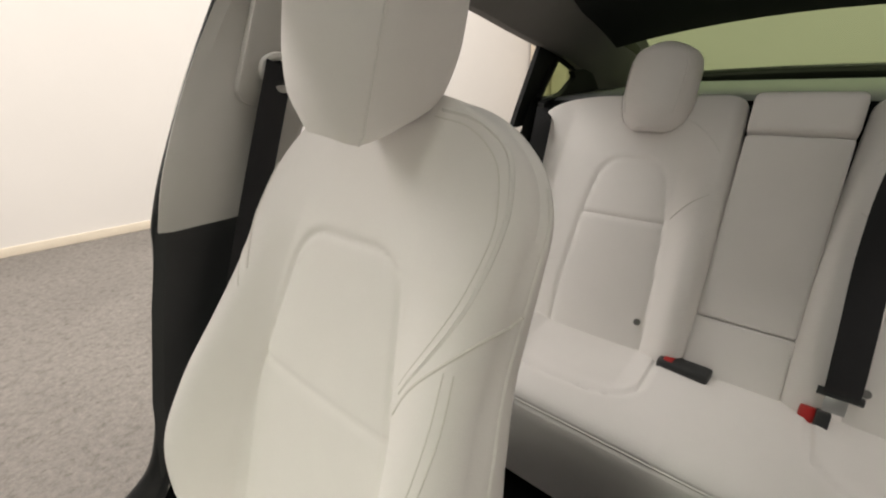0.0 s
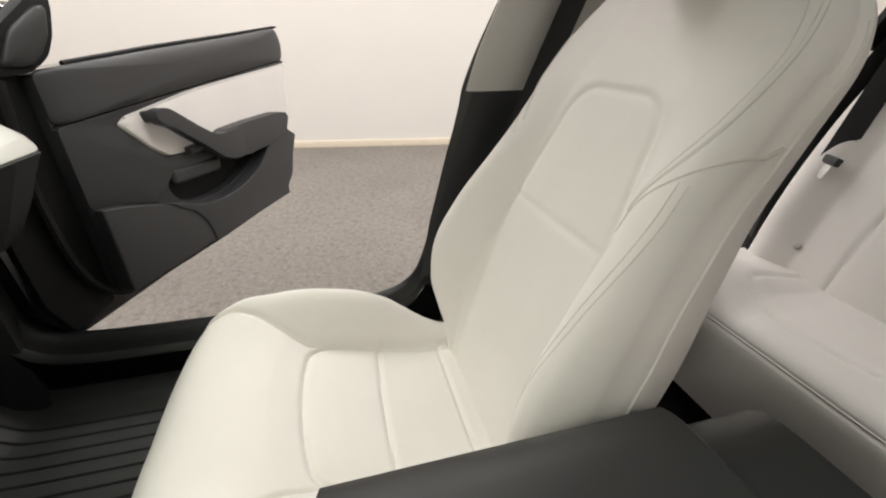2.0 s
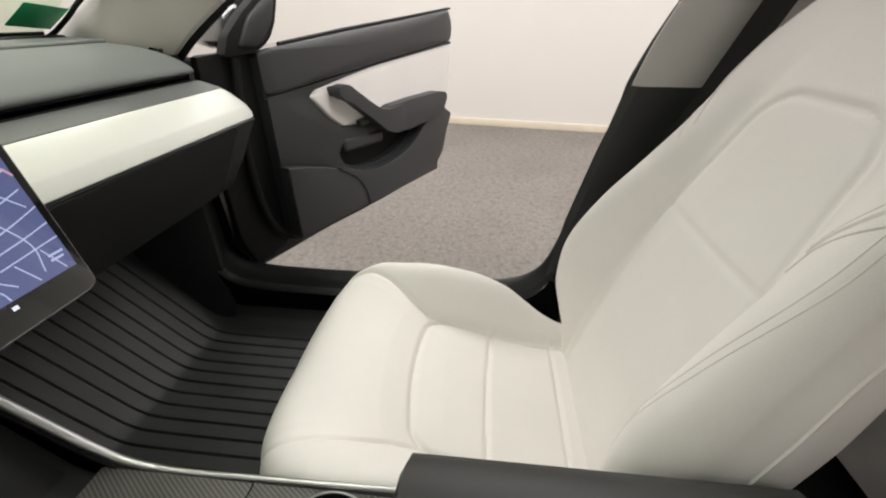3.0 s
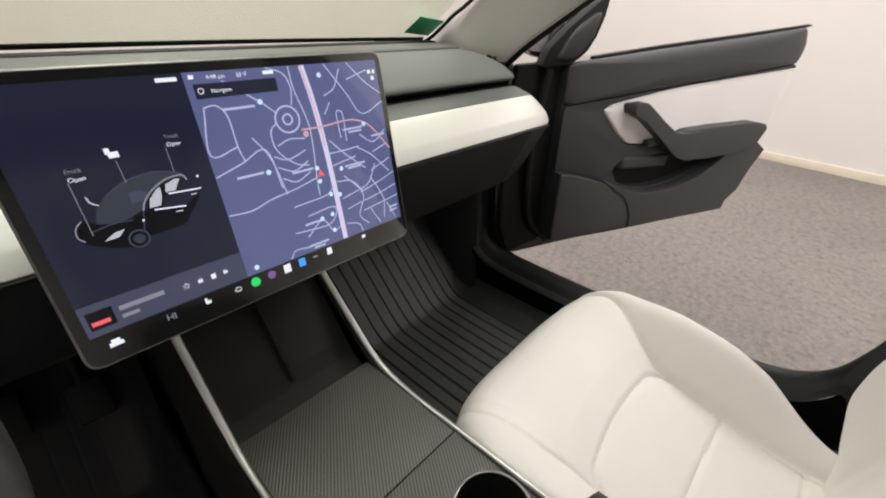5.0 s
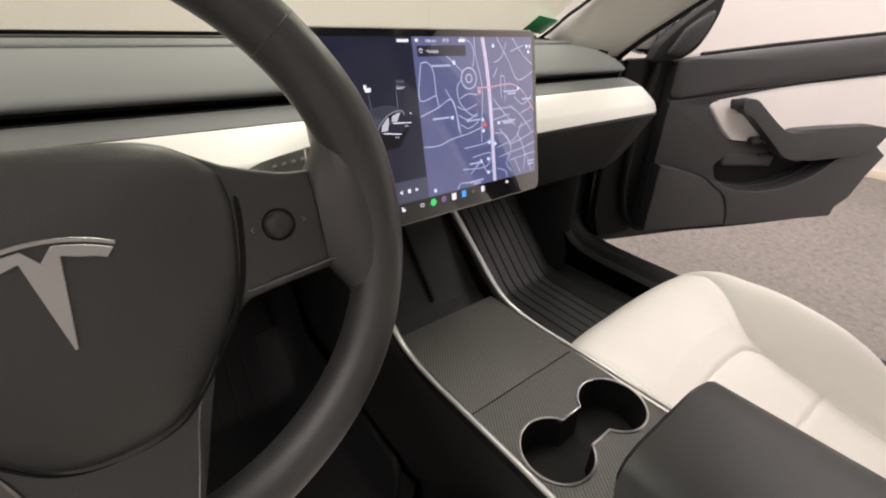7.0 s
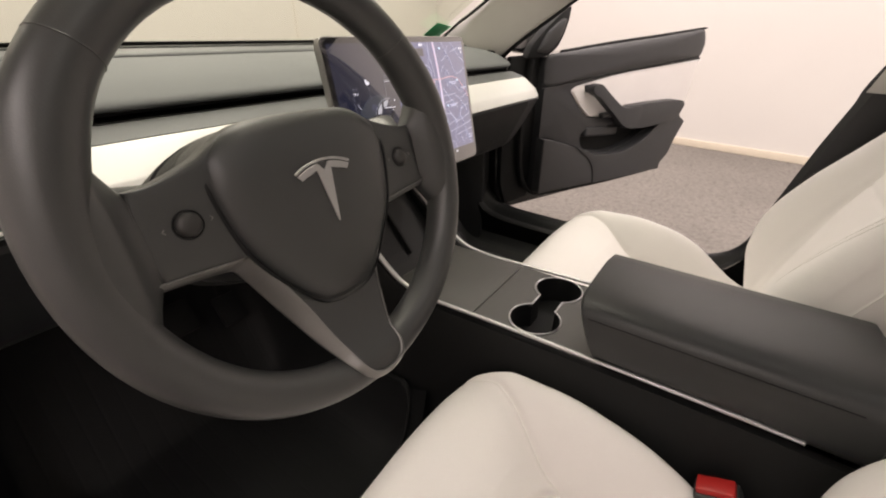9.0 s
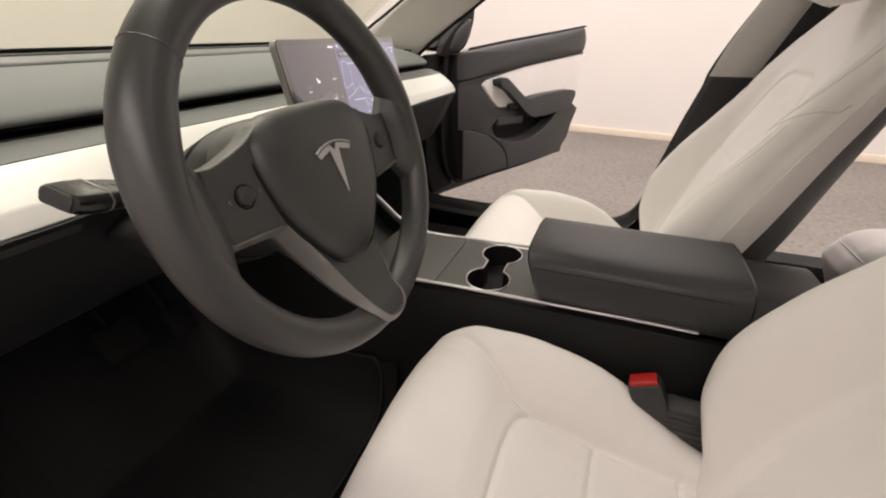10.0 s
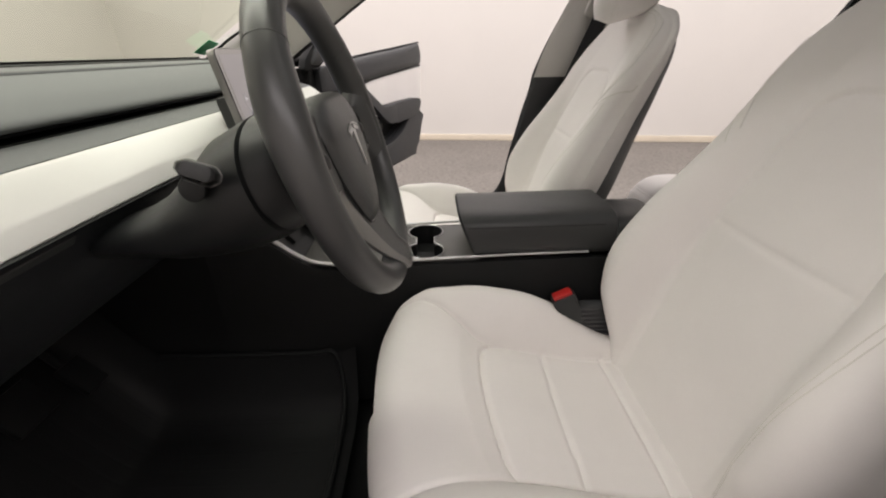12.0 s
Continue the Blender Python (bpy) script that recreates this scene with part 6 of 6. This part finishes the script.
# column and stalks
column = thing("steering_column", "black steering column shroud with two stalks", "steering column", (-0.384, 0.45, 0.85))
rows = []
for t, rx, ry, dy in ((0.030, 0.078, 0.052, 0.0), (0.040, 0.090, 0.060, -0.002), (0.055, 0.097, 0.065, -0.004), (0.0700, 0.100, 0.068, -0.005), (0.0710, 0.096, 0.064, -0.005), (0.0740, 0.096, 0.064, -0.005), (0.0755, 0.102, 0.069, -0.006), (0.09, 0.104, 0.069, -0.009), (0.12, 0.103, 0.067, -0.013), (0.16, 0.094, 0.054, -0.022), (0.20, 0.084, 0.040, -0.028), (0.25, 0.072, 0.026, -0.024), (0.30, 0.060, 0.018, -0.018)):
    c = WC - WN * t + WY * dy
    rows.append([tuple(c + WX * rx * math.copysign(abs(math.cos(a)) ** 0.9, math.cos(a)) + WY * ry * math.copysign(abs(math.sin(a)) ** 0.9, math.sin(a))) for a in np.linspace(0, 2 * math.pi, 36, endpoint=False)])
part("shroud", grid(np.array(rows), wrap=True), COLUMN_PLASTIC, column, "smooth black column shroud")
for sgn, tip in ((-1, (-0.563, 0.355, 0.919)), (1, (-0.205, 0.352, 0.914))):
    root, tipv = Vector((-0.384 + sgn * 0.070, 0.405, 0.885)), Vector(tip)
    ax = (tipv - root).normalized()
    across = Vector((0, 0.94, 0.35)).cross(ax).normalized()
    wide = ax.cross(across).normalized()
    st = part("stalk", tube([tuple(root), tuple(root.lerp(tipv, 0.30)), tuple(root.lerp(tipv, 0.55))], [0.012, 0.0105, 0.010], 16), BLACK_SOFT, column, "black control stalk with a faceted paddle end")
    knob = Vector((-0.384 + sgn * 0.104, 0.404, 0.884))
    part("stalk_knob", prism(disc_outline(0, 0, 0.0130, n=24), 0.040, basis(knob - Vector((sgn * 0.034, 0, 0)), (0, 0, 1), (0, sgn, 0), (sgn, 0, 0)), bevel=0.004, seg=3), COLUMN_PLASTIC, st)
    size = 0.88 if sgn < 0 else 1.12
    section = round_outline([(-0.0185, -0.003), (-0.0125, -0.0095), (0.010, -0.0095), (0.0185, -0.003), (0.0185, 0.004), (0.011, 0.0095), (-0.0125, 0.0095), (-0.0185, 0.004)], 0.0015, 2)
    rows = [[tuple(root.lerp(tipv, t) + (wide * x + across * y) * k * size) for x, y in section] for t, k in ((0.40, 0.0), (0.40, 0.62), (0.43, 0.76), (0.50, 0.88), (0.62, 0.96), (0.80, 1.0), (0.90, 1.0), (0.975, 0.93), (1.015, 0.82), (1.03, 0.66), (1.03, 0.0))]
    part("paddle", clean(grid(np.array(rows), wrap=True)), STALK_PLASTIC, st, "dark faceted paddle", keep=24)
    collar = [root.lerp(tipv, 0.80) + (wide * x + across * y) * (size + 0.01) for x, y in section]
    part("paddle_joint", tube([tuple(p) for p in collar], 0.0008, 5, closed=True), DARK_SILVER, st, "fine grey line round the paddle")
    part("stalk_button", prism(round_outline([(-0.0105, -0.0058), (0.0105, -0.0058), (0.0105, 0.0058), (-0.0105, 0.0058)], 0.004), 0.002, basis(root.lerp(tipv, 1.022), wide, across, ax), bevel=0.0008), BLACK_SOFT, st)
    up = across if across.z > 0 else -across
    for k in (0.74, 0.80, 0.86, 0.92):
        part("stalk_mark", prism(disc_outline(0, 0, 0.0019, n=10), 0.0005, basis(root.lerp(tipv, k - 0.14) + up * 0.0093 * size, ax, up.cross(ax), up)), DASH_STRIP, st)

# ---------- centre console ----------
console = thing("centre_console", "black centre console wrapped in twill film with bright edges", "console", (0, 0.15, 0.25))


def console_side():
    top = smooth_path([(0, y, z) for y, z in ((-0.34, 0.560), (-0.25, 0.594), (-0.15, 0.6035), (0.10, 0.600), (0.28, 0.594), (0.37, 0.591), (0.428, 0.598), (0.465, 0.617), (0.497, 0.643), (0.53, 0.671), (0.57, 0.704), (0.64, 0.76))], 4)
    for sgn in (-1, 1):
        P = []
        for p in top:
            z = p[2]
            fl = 0.24
            P.append([(sgn * x, p[1], zz) for x, zz in ((0.096, z - 0.006), (0.106, z - 0.008), (0.112, z - 0.03), (0.114, z - 0.09), (0.120, z - 0.11), (0.124, fl + (z - fl) * 0.35), (0.13, fl))])
        part("side_panel", slab(P, 0.003), RUBBER, console, "black side panel")
        line = [(sgn * 0.1015, p[1], p[2] + 0.0045) for p in top if p[1] > -0.172]
        part("edge_trim", tube(line, [0.0030, 0.0032, 0.0040, 0.0050, 0.0052, 0.0052], 12), SILVER, console, "bright metal edge strip")
    return top


console_side()


def plate(outer, holes, z, thick, name, material, label=""):
    """A flat plate with holes."""
    bm = bmesh.new()
    edges = []
    for loop in [outer] + holes:
        vs = [bm.verts.new((x, y, z)) for x, y in loop]
        edges += [bm.edges.new((vs[i], vs[(i + 1) % len(vs)])) for i in range(len(vs))]
    bmesh.ops.triangle_fill(bm, use_beauty=True, use_dissolve=False, edges=edges, normal=(0, 0, 1))
    r = bmesh.ops.extrude_face_region(bm, geom=bm.faces[:])
    bmesh.ops.translate(bm, verts=[v for v in r["geom"] if isinstance(v, bmesh.types.BMVert)], vec=(0, 0, -thick))
    return part(name, bm, material, console, label, keep=30)


def cup_outline(grow=0.0):
    r = 0.0415 + grow
    c1, c2, y = (-0.0515, 0.0545, 0.197)
    out = []
    for a in np.linspace(30, 330, 40):
        out.append((c1 + r * math.cos(radians(a)), y + r * math.sin(radians(a))))
    for a in np.linspace(-150, 150, 40):
        out.append((c2 + r * math.cos(radians(a)), y + r * math.sin(radians(a))))
    return out


plate([(-0.097, 0.288), (-0.097, 0.08), (0.097, 0.08), (0.097, 0.288)], [cup_outline()], 0.5975, 0.004, "cup_plate", TWILL, "twill-wrapped plate with two cup wells")
part("front_lid", box(0.194, 0.172, 0.006, pose(0, 0.376, 0.5945), bevel=0.0015), TWILL, console, "twill-wrapped front lid")
q = cup_outline()
part("cup_ring", tube([(x, y, 0.5988) for x, y in q], 0.0015, 6, closed=True), SILVER, console, "thin grey rim of the cup wells")
rows = [[(0.0015 + (x - 0.0015) * k, 0.197 + (y - 0.197) * k, z) for x, y in q] for k, z in ((1.0, 0.5975), (0.985, 0.585), (0.955, 0.545), (0.93, 0.522), (0.88, 0.517))]
well = part("cup_well", grid(np.array(rows), wrap=True), RUBBER, console, "black rubber cup wells")
part("well_floor", prism([(x, y) for x, y, z in rows[-1]], 0.003, pose(0, 0, 0.5145)), BOOT_RUBBER, well, "dark grey rubber floor of the wells")
# phone tray rising behind the lid
P = [[(x, y, z) for x in (-0.096, -0.05, 0.0, 0.05, 0.096)] for y, z in ((0.463, 0.591), (0.466, 0.585), (0.475, 0.578), (0.50, 0.592), (0.56, 0.66), (0.62, 0.73), (0.66, 0.78))]
part("phone_tray", slab(P, 0.004), TRAY_BLACK, console, "black sloping phone tray")
for cx in (-0.047, 0.047):
    P = [[(cx + x, y, z) for x in (-0.040, 0, 0.040)] for y, z in ((0.492, 0.589), (0.56, 0.666), (0.64, 0.761))]
    part("charging_pad", slab(P, 0.003), TRAY_BLACK, console, "soft dark charging pad")
part("tray_rib", box(0.006, 0.012, 0.17, pose(0, 0.555, 0.668, -40, 0, 0), bevel=0.002), RUBBER, console)
part("base", box(0.19, 0.80, 0.30, pose(0, 0.10, 0.40)), RUBBER, console, smooth=False)
for sgn in (-1, 1):
    part("front_cover", prism([(0.60, 0.23), (0.60, 0.69), (0.64, 0.74), (1.16, 0.66), (1.16, 0.23)], 0.006, basis((sgn * 0.106, 0, 0), (0, 1, 0), (0, 0, 1), (sgn, 0, 0))), RUBBER, console, "black side cover under the dashboard", smooth=False)

armrest = thing("armrest", "padded dark grey leather armrest with a lid", "armrest", (0, -0.04, 0.6))


def arm_block(x, y0, y1, z0, z1, slope):
    """A rounded bolster along the car."""
    rows = []
    for y, e in [(y0, 0.0)] + [(y0 + (y1 - y0) * t, 1.0) for t in np.linspace(0.0, 1, 12)] + [(y1, 0.0)]:
        ring = []
        for a in np.linspace(0, 2 * math.pi, 36, endpoint=False):
            c, s = math.cos(a), math.sin(a)
            k = (abs(c) ** 5 + abs(s) ** 5) ** (-1 / 5)
            kk = 1.0 if e else 0.90
            zz = (z0 + z1) / 2 + s * k * (z1 - z0) / 2 * kk
            ring.append((c * k * x * kk * (1 - 0.06 * (s > 0) * s), y + slope * (zz - z0) * (y - y0) / (y1 - y0) + (0 if e else (0.006 if y == y1 else -0.006)), zz))
        rows.append(ring)
    bm = grid(np.array(rows), wrap=True)
    bm.verts.ensure_lookup_table()
    for k in (0, len(rows) - 1):
        bm.faces.new([bm.verts[k * 36 + j] for j in range(36)])
    return bm


part("lid", arm_block(0.104, -0.205, 0.083, 0.594, 0.690, 0.39), ARM_HIDE, armrest, "padded lid")
part("rear_cap", arm_block(0.098, -0.315, -0.207, 0.50, 0.668, 0.0), ARM_HIDE, armrest, "rounded rear end of the console")
for sgn in (-1, 1):
    part("seam", tube([(sgn * 0.1002, -0.18, 0.668), (sgn * 0.1002, 0.104, 0.668)], 0.0008, 5), RUBBER, armrest)


# ---------- front passenger door, standing open ----------
DP, DA = Vector((0.857, 0.605, 0.0)), Vector((0.9166, -0.3998, 0))
DZ = Vector((0, 0, 1))
DI = Vector((-0.3998, -0.9166, 0))       # towards the cabin
door = thing("front_door", "open front passenger door with dark panel and white insert", "car door", (0.80, 0.68, 0.45))


def DM(depth=0.0):
    return basis(DP + DI * depth, DA, DZ, DI)


shell_o = [(-0.135, 0.935), (0.03, 0.945), (0.90, 1.018), (0.915, 0.93), (0.87, 0.76), (0.84, 0.66), (0.79, 0.55), (0.735, 0.465), (0.715, 0.432), (-0.10, 0.415), (-0.15, 0.50), (-0.16, 0.75)]
part("outer_shell", prism(round_outline(shell_o, 0.03), -0.11, DM(-0.035), bevel=0.012), BLACK_GLOSS, door, "glossy black door shell")
edge_o = [(-0.13, 0.95), (0.0, 0.955), (0.0, 0.45), (-0.11, 0.435), (-0.14, 0.52), (-0.145, 0.75)]
part("hinge_side", prism(edge_o, -0.025, DM(-0.02), bevel=0.008), RUBBER, door, "black hinge side of the door")
part("door_rubber", tube([tuple(DM(-0.006) @ Vector((a, z, 0))) for a, z in smooth_path([(-0.05, 0.94, 0), (-0.075, 0.75, 0), (-0.06, 0.56, 0), (0.0, 0.475, 0), (0.10, 0.455, 0), (0.40, 0.447, 0), (0.735, 0.452, 0)], 6)[:, :2]], 0.010, 8), RUBBER, door, "black rubber strip round the door edge")
panel_o = [(0.0, 0.945), (0.45, 0.985), (0.90, 1.025), (0.915, 0.93), (0.885, 0.78), (0.858, 0.667), (0.815, 0.60), (0.79, 0.53), (0.745, 0.495), (0.745, 0.462), (0.0, 0.475)]
hole_o = [(0.222, 0.655), (0.247, 0.612), (0.30, 0.593), (0.38, 0.581), (0.468, 0.586), (0.55, 0.607), (0.60, 0.631), (0.65, 0.664), (0.655, 0.682), (0.50, 0.690), (0.25, 0.690)]


def holed(outer, hole, depth, m):
    """A flat outline with one hole, given some depth."""
    bm = bmesh.new()
    edges = []
    for loop in (outer, hole):
        vs = [bm.verts.new((x, y, 0)) for x, y in loop]
        edges += [bm.edges.new((vs[i], vs[(i + 1) % len(vs)])) for i in range(len(vs))]
    bmesh.ops.triangle_fill(bm, use_beauty=True, use_dissolve=False, edges=edges, normal=(0, 0, 1))
    r = bmesh.ops.extrude_face_region(bm, geom=bm.faces[:])
    bmesh.ops.translate(bm, verts=[v for v in r["geom"] if isinstance(v, bmesh.types.BMVert)], vec=(0, 0, depth))
    bmesh.ops.recalc_face_normals(bm, faces=bm.faces[:])
    bm.transform(m)
    return bm


part("inner_panel", holed(round_outline(panel_o, 0.014), round_outline(hole_o, 0.02), -0.033, DM(0.0)), DOOR_PLASTIC, door, "charcoal inner door panel", keep=30)
pad_top = [(0.0, 0.953), (0.30, 0.983), (0.62, 1.011), (0.895, 1.038), (0.922, 0.985), (0.910, 0.934), (0.62, 0.908), (0.30, 0.880), (0.0, 0.852)]
part("upper_pad", dome(round_outline(pad_top, 0.02), 0.030, DM(0.0), rings=9, base=0.006, power=2.6), DOOR_PLASTIC, door, "soft charcoal upper door pad")
part("belt_strip", tube([tuple(DM(0.0) @ Vector((a, z, 0))) for a, z in ((0.07, 0.962), (0.30, 0.986), (0.62, 1.014), (0.90, 1.041), (0.925, 1.043))], [0.006, 0.006, 0.006, 0.002], 6), RUBBER, door, "thin rubber strip along the window slot")
mid_o = [(0.0, 0.850), (0.30, 0.877), (0.62, 0.905), (0.908, 0.931), (0.907, 0.919), (0.62, 0.899), (0.383, 0.880), (0.153, 0.848), (0.128, 0.834), (0.196, 0.764), (0.240, 0.732), (0.304, 0.727), (0.42, 0.712), (0.44, 0.692), (0.34, 0.690), (0.245, 0.690), (0.212, 0.664), (0.16, 0.638), (0.063, 0.668), (0.0, 0.680)]
part("middle_panel", prism(round_outline(mid_o, 0.010), 0.012, DM(0.0), bevel=0.004), DOOR_PLASTIC, door, "charcoal middle panel round the insert")
ins_o = [(0.130, 0.836), (0.155, 0.847), (0.383, 0.878), (0.62, 0.897), (0.906, 0.918), (0.89, 0.80), (0.872, 0.725), (0.60, 0.718), (0.42, 0.714), (0.304, 0.730), (0.242, 0.735), (0.20, 0.766)]
part("white_insert", dome(round_outline(ins_o, 0.016), 0.018, DM(0.0), rings=8, base=0.010, power=5), WHITE_HIDE, door, "white leather door insert")
part("insert_edge", tube([tuple(DM(0.014) @ Vector((a, z, 0))) for a, z in smooth_path([(0.152, 0.846, 0), (0.383, 0.879, 0), (0.62, 0.898, 0), (0.905, 0.919, 0)], 5)[:, :2]], 0.0028, 6), WHITE_TRIM, door)
lip = [(0.17, 0.634), (0.24, 0.608), (0.288, 0.590), (0.379, 0.578), (0.468, 0.583), (0.552, 0.604), (0.609, 0.632), (0.655, 0.665), (0.72, 0.688)]
crease = [(0.297, 0.470), (0.292, 0.505), (0.275, 0.545), (0.245, 0.582), (0.21, 0.603)]
low_o = [tuple(p[:2]) for p in smooth_path([(a, z, 0) for a, z in lip], 4)] + [(0.80, 0.700), (0.856, 0.668), (0.815, 0.60), (0.787, 0.53), (0.742, 0.495), (0.740, 0.465)] + [tuple(p[:2]) for p in smooth_path([(a, z, 0) for a, z in crease], 4)]
part("lower_panel", prism(low_o, 0.046, DM(-0.002), bevel=0.007, seg=4), DOOR_PLASTIC, door, "charcoal lower panel with the door pocket lip")
spk_o = [(0.0, 0.680), (0.063, 0.667), (0.168, 0.633), (0.225, 0.603), (0.262, 0.580), (0.292, 0.543), (0.308, 0.503), (0.312, 0.470), (0.0, 0.475)]
part("map_pocket", prism(spk_o, 0.041, DM(-0.001), bevel=0.005, seg=3), DOOR_PLASTIC, door)
# near-black sheet: part of the pocket's shade is put into its colour
part("pocket_back", prism(round_outline([(0.19, 0.70), (0.19, 0.565), (0.68, 0.565), (0.68, 0.71)], 0.02), 0.003, DM(-0.0335)), RUBBER, door, "back of the door pocket, coloured near-black for its shade", smooth=False)
part("pocket_step", box(0.19, 0.040, 0.05, DM(-0.008) @ pose(0.335, 0.672, 0.0, 0, 0, -3), bevel=0.012, seg=4), DOOR_PLASTIC, door)
arm_o = [(0.40, 0.752), (0.44, 0.766), (0.56, 0.770), (0.735, 0.770), (0.785, 0.762), (0.802, 0.745), (0.775, 0.700), (0.76, 0.688), (0.665, 0.676), (0.52, 0.672), (0.435, 0.682), (0.390, 0.706)]
part("door_armrest", prism(round_outline(arm_o, 0.010), 0.058, DM(0.0), bevel=0.005, seg=3), DOOR_PLASTIC, door, "charcoal padded door armrest")
grip_o = [(0.198, 0.857), (0.232, 0.858), (0.262, 0.838), (0.320, 0.799), (0.372, 0.768), (0.41, 0.760), (0.50, 0.764), (0.50, 0.676), (0.435, 0.679), (0.392, 0.697), (0.335, 0.740), (0.272, 0.784), (0.236, 0.810), (0.206, 0.820), (0.190, 0.838)]
part("pull_handle", prism(round_outline(grip_o, 0.016), 0.030, DM(0.034), bevel=0.008, seg=4), DOOR_PLASTIC, door, "slanting charcoal pull handle")
part("handle_foot", prism(round_outline([(0.193, 0.852), (0.228, 0.852), (0.236, 0.826), (0.200, 0.824)], 0.01), 0.05, DM(0.004), bevel=0.006, seg=3), DOOR_PLASTIC, door)
part("release_button", box(0.062, 0.020, 0.022, DM(0.030) @ pose(0.325, 0.738, 0, 0, 0, 4), bevel=0.007, seg=3), BLACK_SOFT, door)
# mirror on the outer side, seen over the front corner of the door
sail = [(-0.080, 0.945), (0.005, 0.950), (0.034, 0.965), (0.052, 0.980), (0.072, 1.011), (0.088, 1.055), (0.094, 1.098), (0.070, 1.088), (-0.012, 1.030), (-0.062, 0.985)]
mir = part("wing_mirror", prism(round_outline(sail, 0.008), -0.03, DM(0.002), bevel=0.006), RUBBER, door, "black wing mirror on its triangular foot")
leaf = [(-0.045, 0.962), (0.002, 0.958), (0.030, 0.974), (0.060, 1.012), (0.076, 1.062), (0.055, 1.062), (-0.005, 1.022)]
part("inner_cover", dome(round_outline(leaf, 0.012), 0.012, DM(0.002), rings=6, base=0.003, power=2.4), BLACK_SOFT, mir, "satin black inner cover of the mirror foot")
rows = []
for d, k in ((-0.03, 0.0), (-0.032, 0.55), (-0.038, 0.82), (-0.055, 0.97), (-0.09, 1.0), (-0.15, 1.0), (-0.20, 0.95), (-0.225, 0.8), (-0.235, 0.5), (-0.237, 0.0)):
    ring = []
    for a in np.linspace(0, 2 * math.pi, 28, endpoint=False):
        c, q = math.cos(a), math.sin(a)
        r = (abs(c) ** 3.2 + abs(q) ** 3.2) ** (-1 / 3.2) * k
        ring.append(tuple(DM(d) @ Vector((0.020 + 0.050 * c * r + 0.20 * (-0.03 - d) + 0.03 * q * r, 1.012 + 0.058 * q * r, 0))))
    rows.append(ring)
part("housing", clean(grid(np.array(rows), wrap=True)), BLACK_GLOSS, mir, "glossy black mirror housing")
fm = basis(DP + DA * 0.096 + DI * -0.135 + DZ * 1.012, (-DI + DA * 0.10).normalized(), DZ, (DA + DI * 0.10).normalized())
part("mirror_pane", prism(round_outline([(-0.075, -0.042), (0.075, -0.042), (0.078, 0.042), (-0.068, 0.042)], 0.02), 0.003, fm), MIRROR, mir, "mirror glass", smooth=False)


# ---------- floor mats and pedals ----------
def floor_mat(side):
    m = thing("floor_mat", "ribbed black rubber floor liner with raised edges" if side > 0 else "smooth black rubber floor liner below the pedals, footwell shade in its colour", "floor mat", (0.40 * side, 0.6, 0.235), group="front floor mats")
    # base sheet: flat, then up the toe board; its edges are turned up
    prof = smooth_path([(0, y, z) for y, z in ((0.36, 0.262), (0.40, 0.246), (0.50, 0.240), (0.70, 0.242), (0.775, 0.246), (0.805, 0.258), (0.835, 0.288), (0.90, 0.366), (0.97, 0.45), (1.04, 0.53))], 5)
    edge = curve([0.135, 0.14, 0.150, 0.165, 0.19, 0.25, 0.35, 0.64, 0.652, 0.664, 0.678, 0.690], [0.145, 0.12, 0.085, 0.045, 0.015, 0, 0, 0, 0.006, 0.03, 0.085, 0.135])
    wide = 0.105 if side > 0 else 0.0
    grooves = np.arange(0.200, 0.695, 0.035)
    xs = np.concatenate((np.linspace(0.135, 0.19, 14), np.arange(0.192, 0.634 + wide, 0.0014), np.linspace(0.636 + wide, 0.690 + wide, 20)))
    cut = sum(np.exp(-((xs - g) / 0.0024) ** 4) for g in grooves)
    rim_lift = edge(np.where(xs > 0.35, np.maximum(0.35, xs - wide), xs))
    P = []
    for p in prof:
        ease = 1.0 if side > 0 else 0.05
        lift = rim_lift - 0.0075 * cut * ease * np.clip((p[1] - 0.42) / 0.04, 0, 1)
        fan = max(0.0, p[1] - 0.80) * -0.10
        P.append([((x + fan) * side, p[1], p[2] + l) for x, l in zip(xs, lift)])
    P = np.array(P)
    if side > 0:
        # the passenger's liner lies a little higher, on thick carpet
        P = np.array((-0.14, 0.064, 1.03)) * 0.059 + P * 0.941
    # the driver's liner takes the darker copy, which stands for footwell shade
    rubber = MAT_RUBBER if side > 0 else SHADED_MAT
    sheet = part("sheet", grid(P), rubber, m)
    back = 0.0 if side > 0 else 0.030
    lip = [(0.675 * side, 0.372, 0.33), (0.55 * side, 0.362, 0.268), (0.35 * side, 0.358, 0.264), (0.20 * side, 0.36, 0.278), (0.150 * side, 0.366, 0.345), (0.137 * side, 0.385, 0.395), (0.135 * side, 0.45, 0.39), (0.135 * side, 0.8, 0.395)]
    lip = [(x, y + back * (y < 0.5), z) for x, y, z in lip]
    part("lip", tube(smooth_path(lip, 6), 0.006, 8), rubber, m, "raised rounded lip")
    return m


floor_mat(1)
floor_mat(-1)
for x, w, z, label in ((-0.335, 0.085, 0.455, "dark brake pedal in the footwell"), (-0.215, 0.055, 0.42, "dark accelerator pedal in the footwell")):
    p = thing("pedal", label, "pedal", (x, 0.93, z), group="pedals")
    part("plate", box(w, 0.075, 0.014, pose(x, 0.90, z, 52, 0, 0), bevel=0.005), RUBBER, p)
    part("arm", tube([(x, 0.915, z), (x, 1.0, z + 0.12), (x, 1.08, z + 0.22)], 0.008, 8), RUBBER, p)
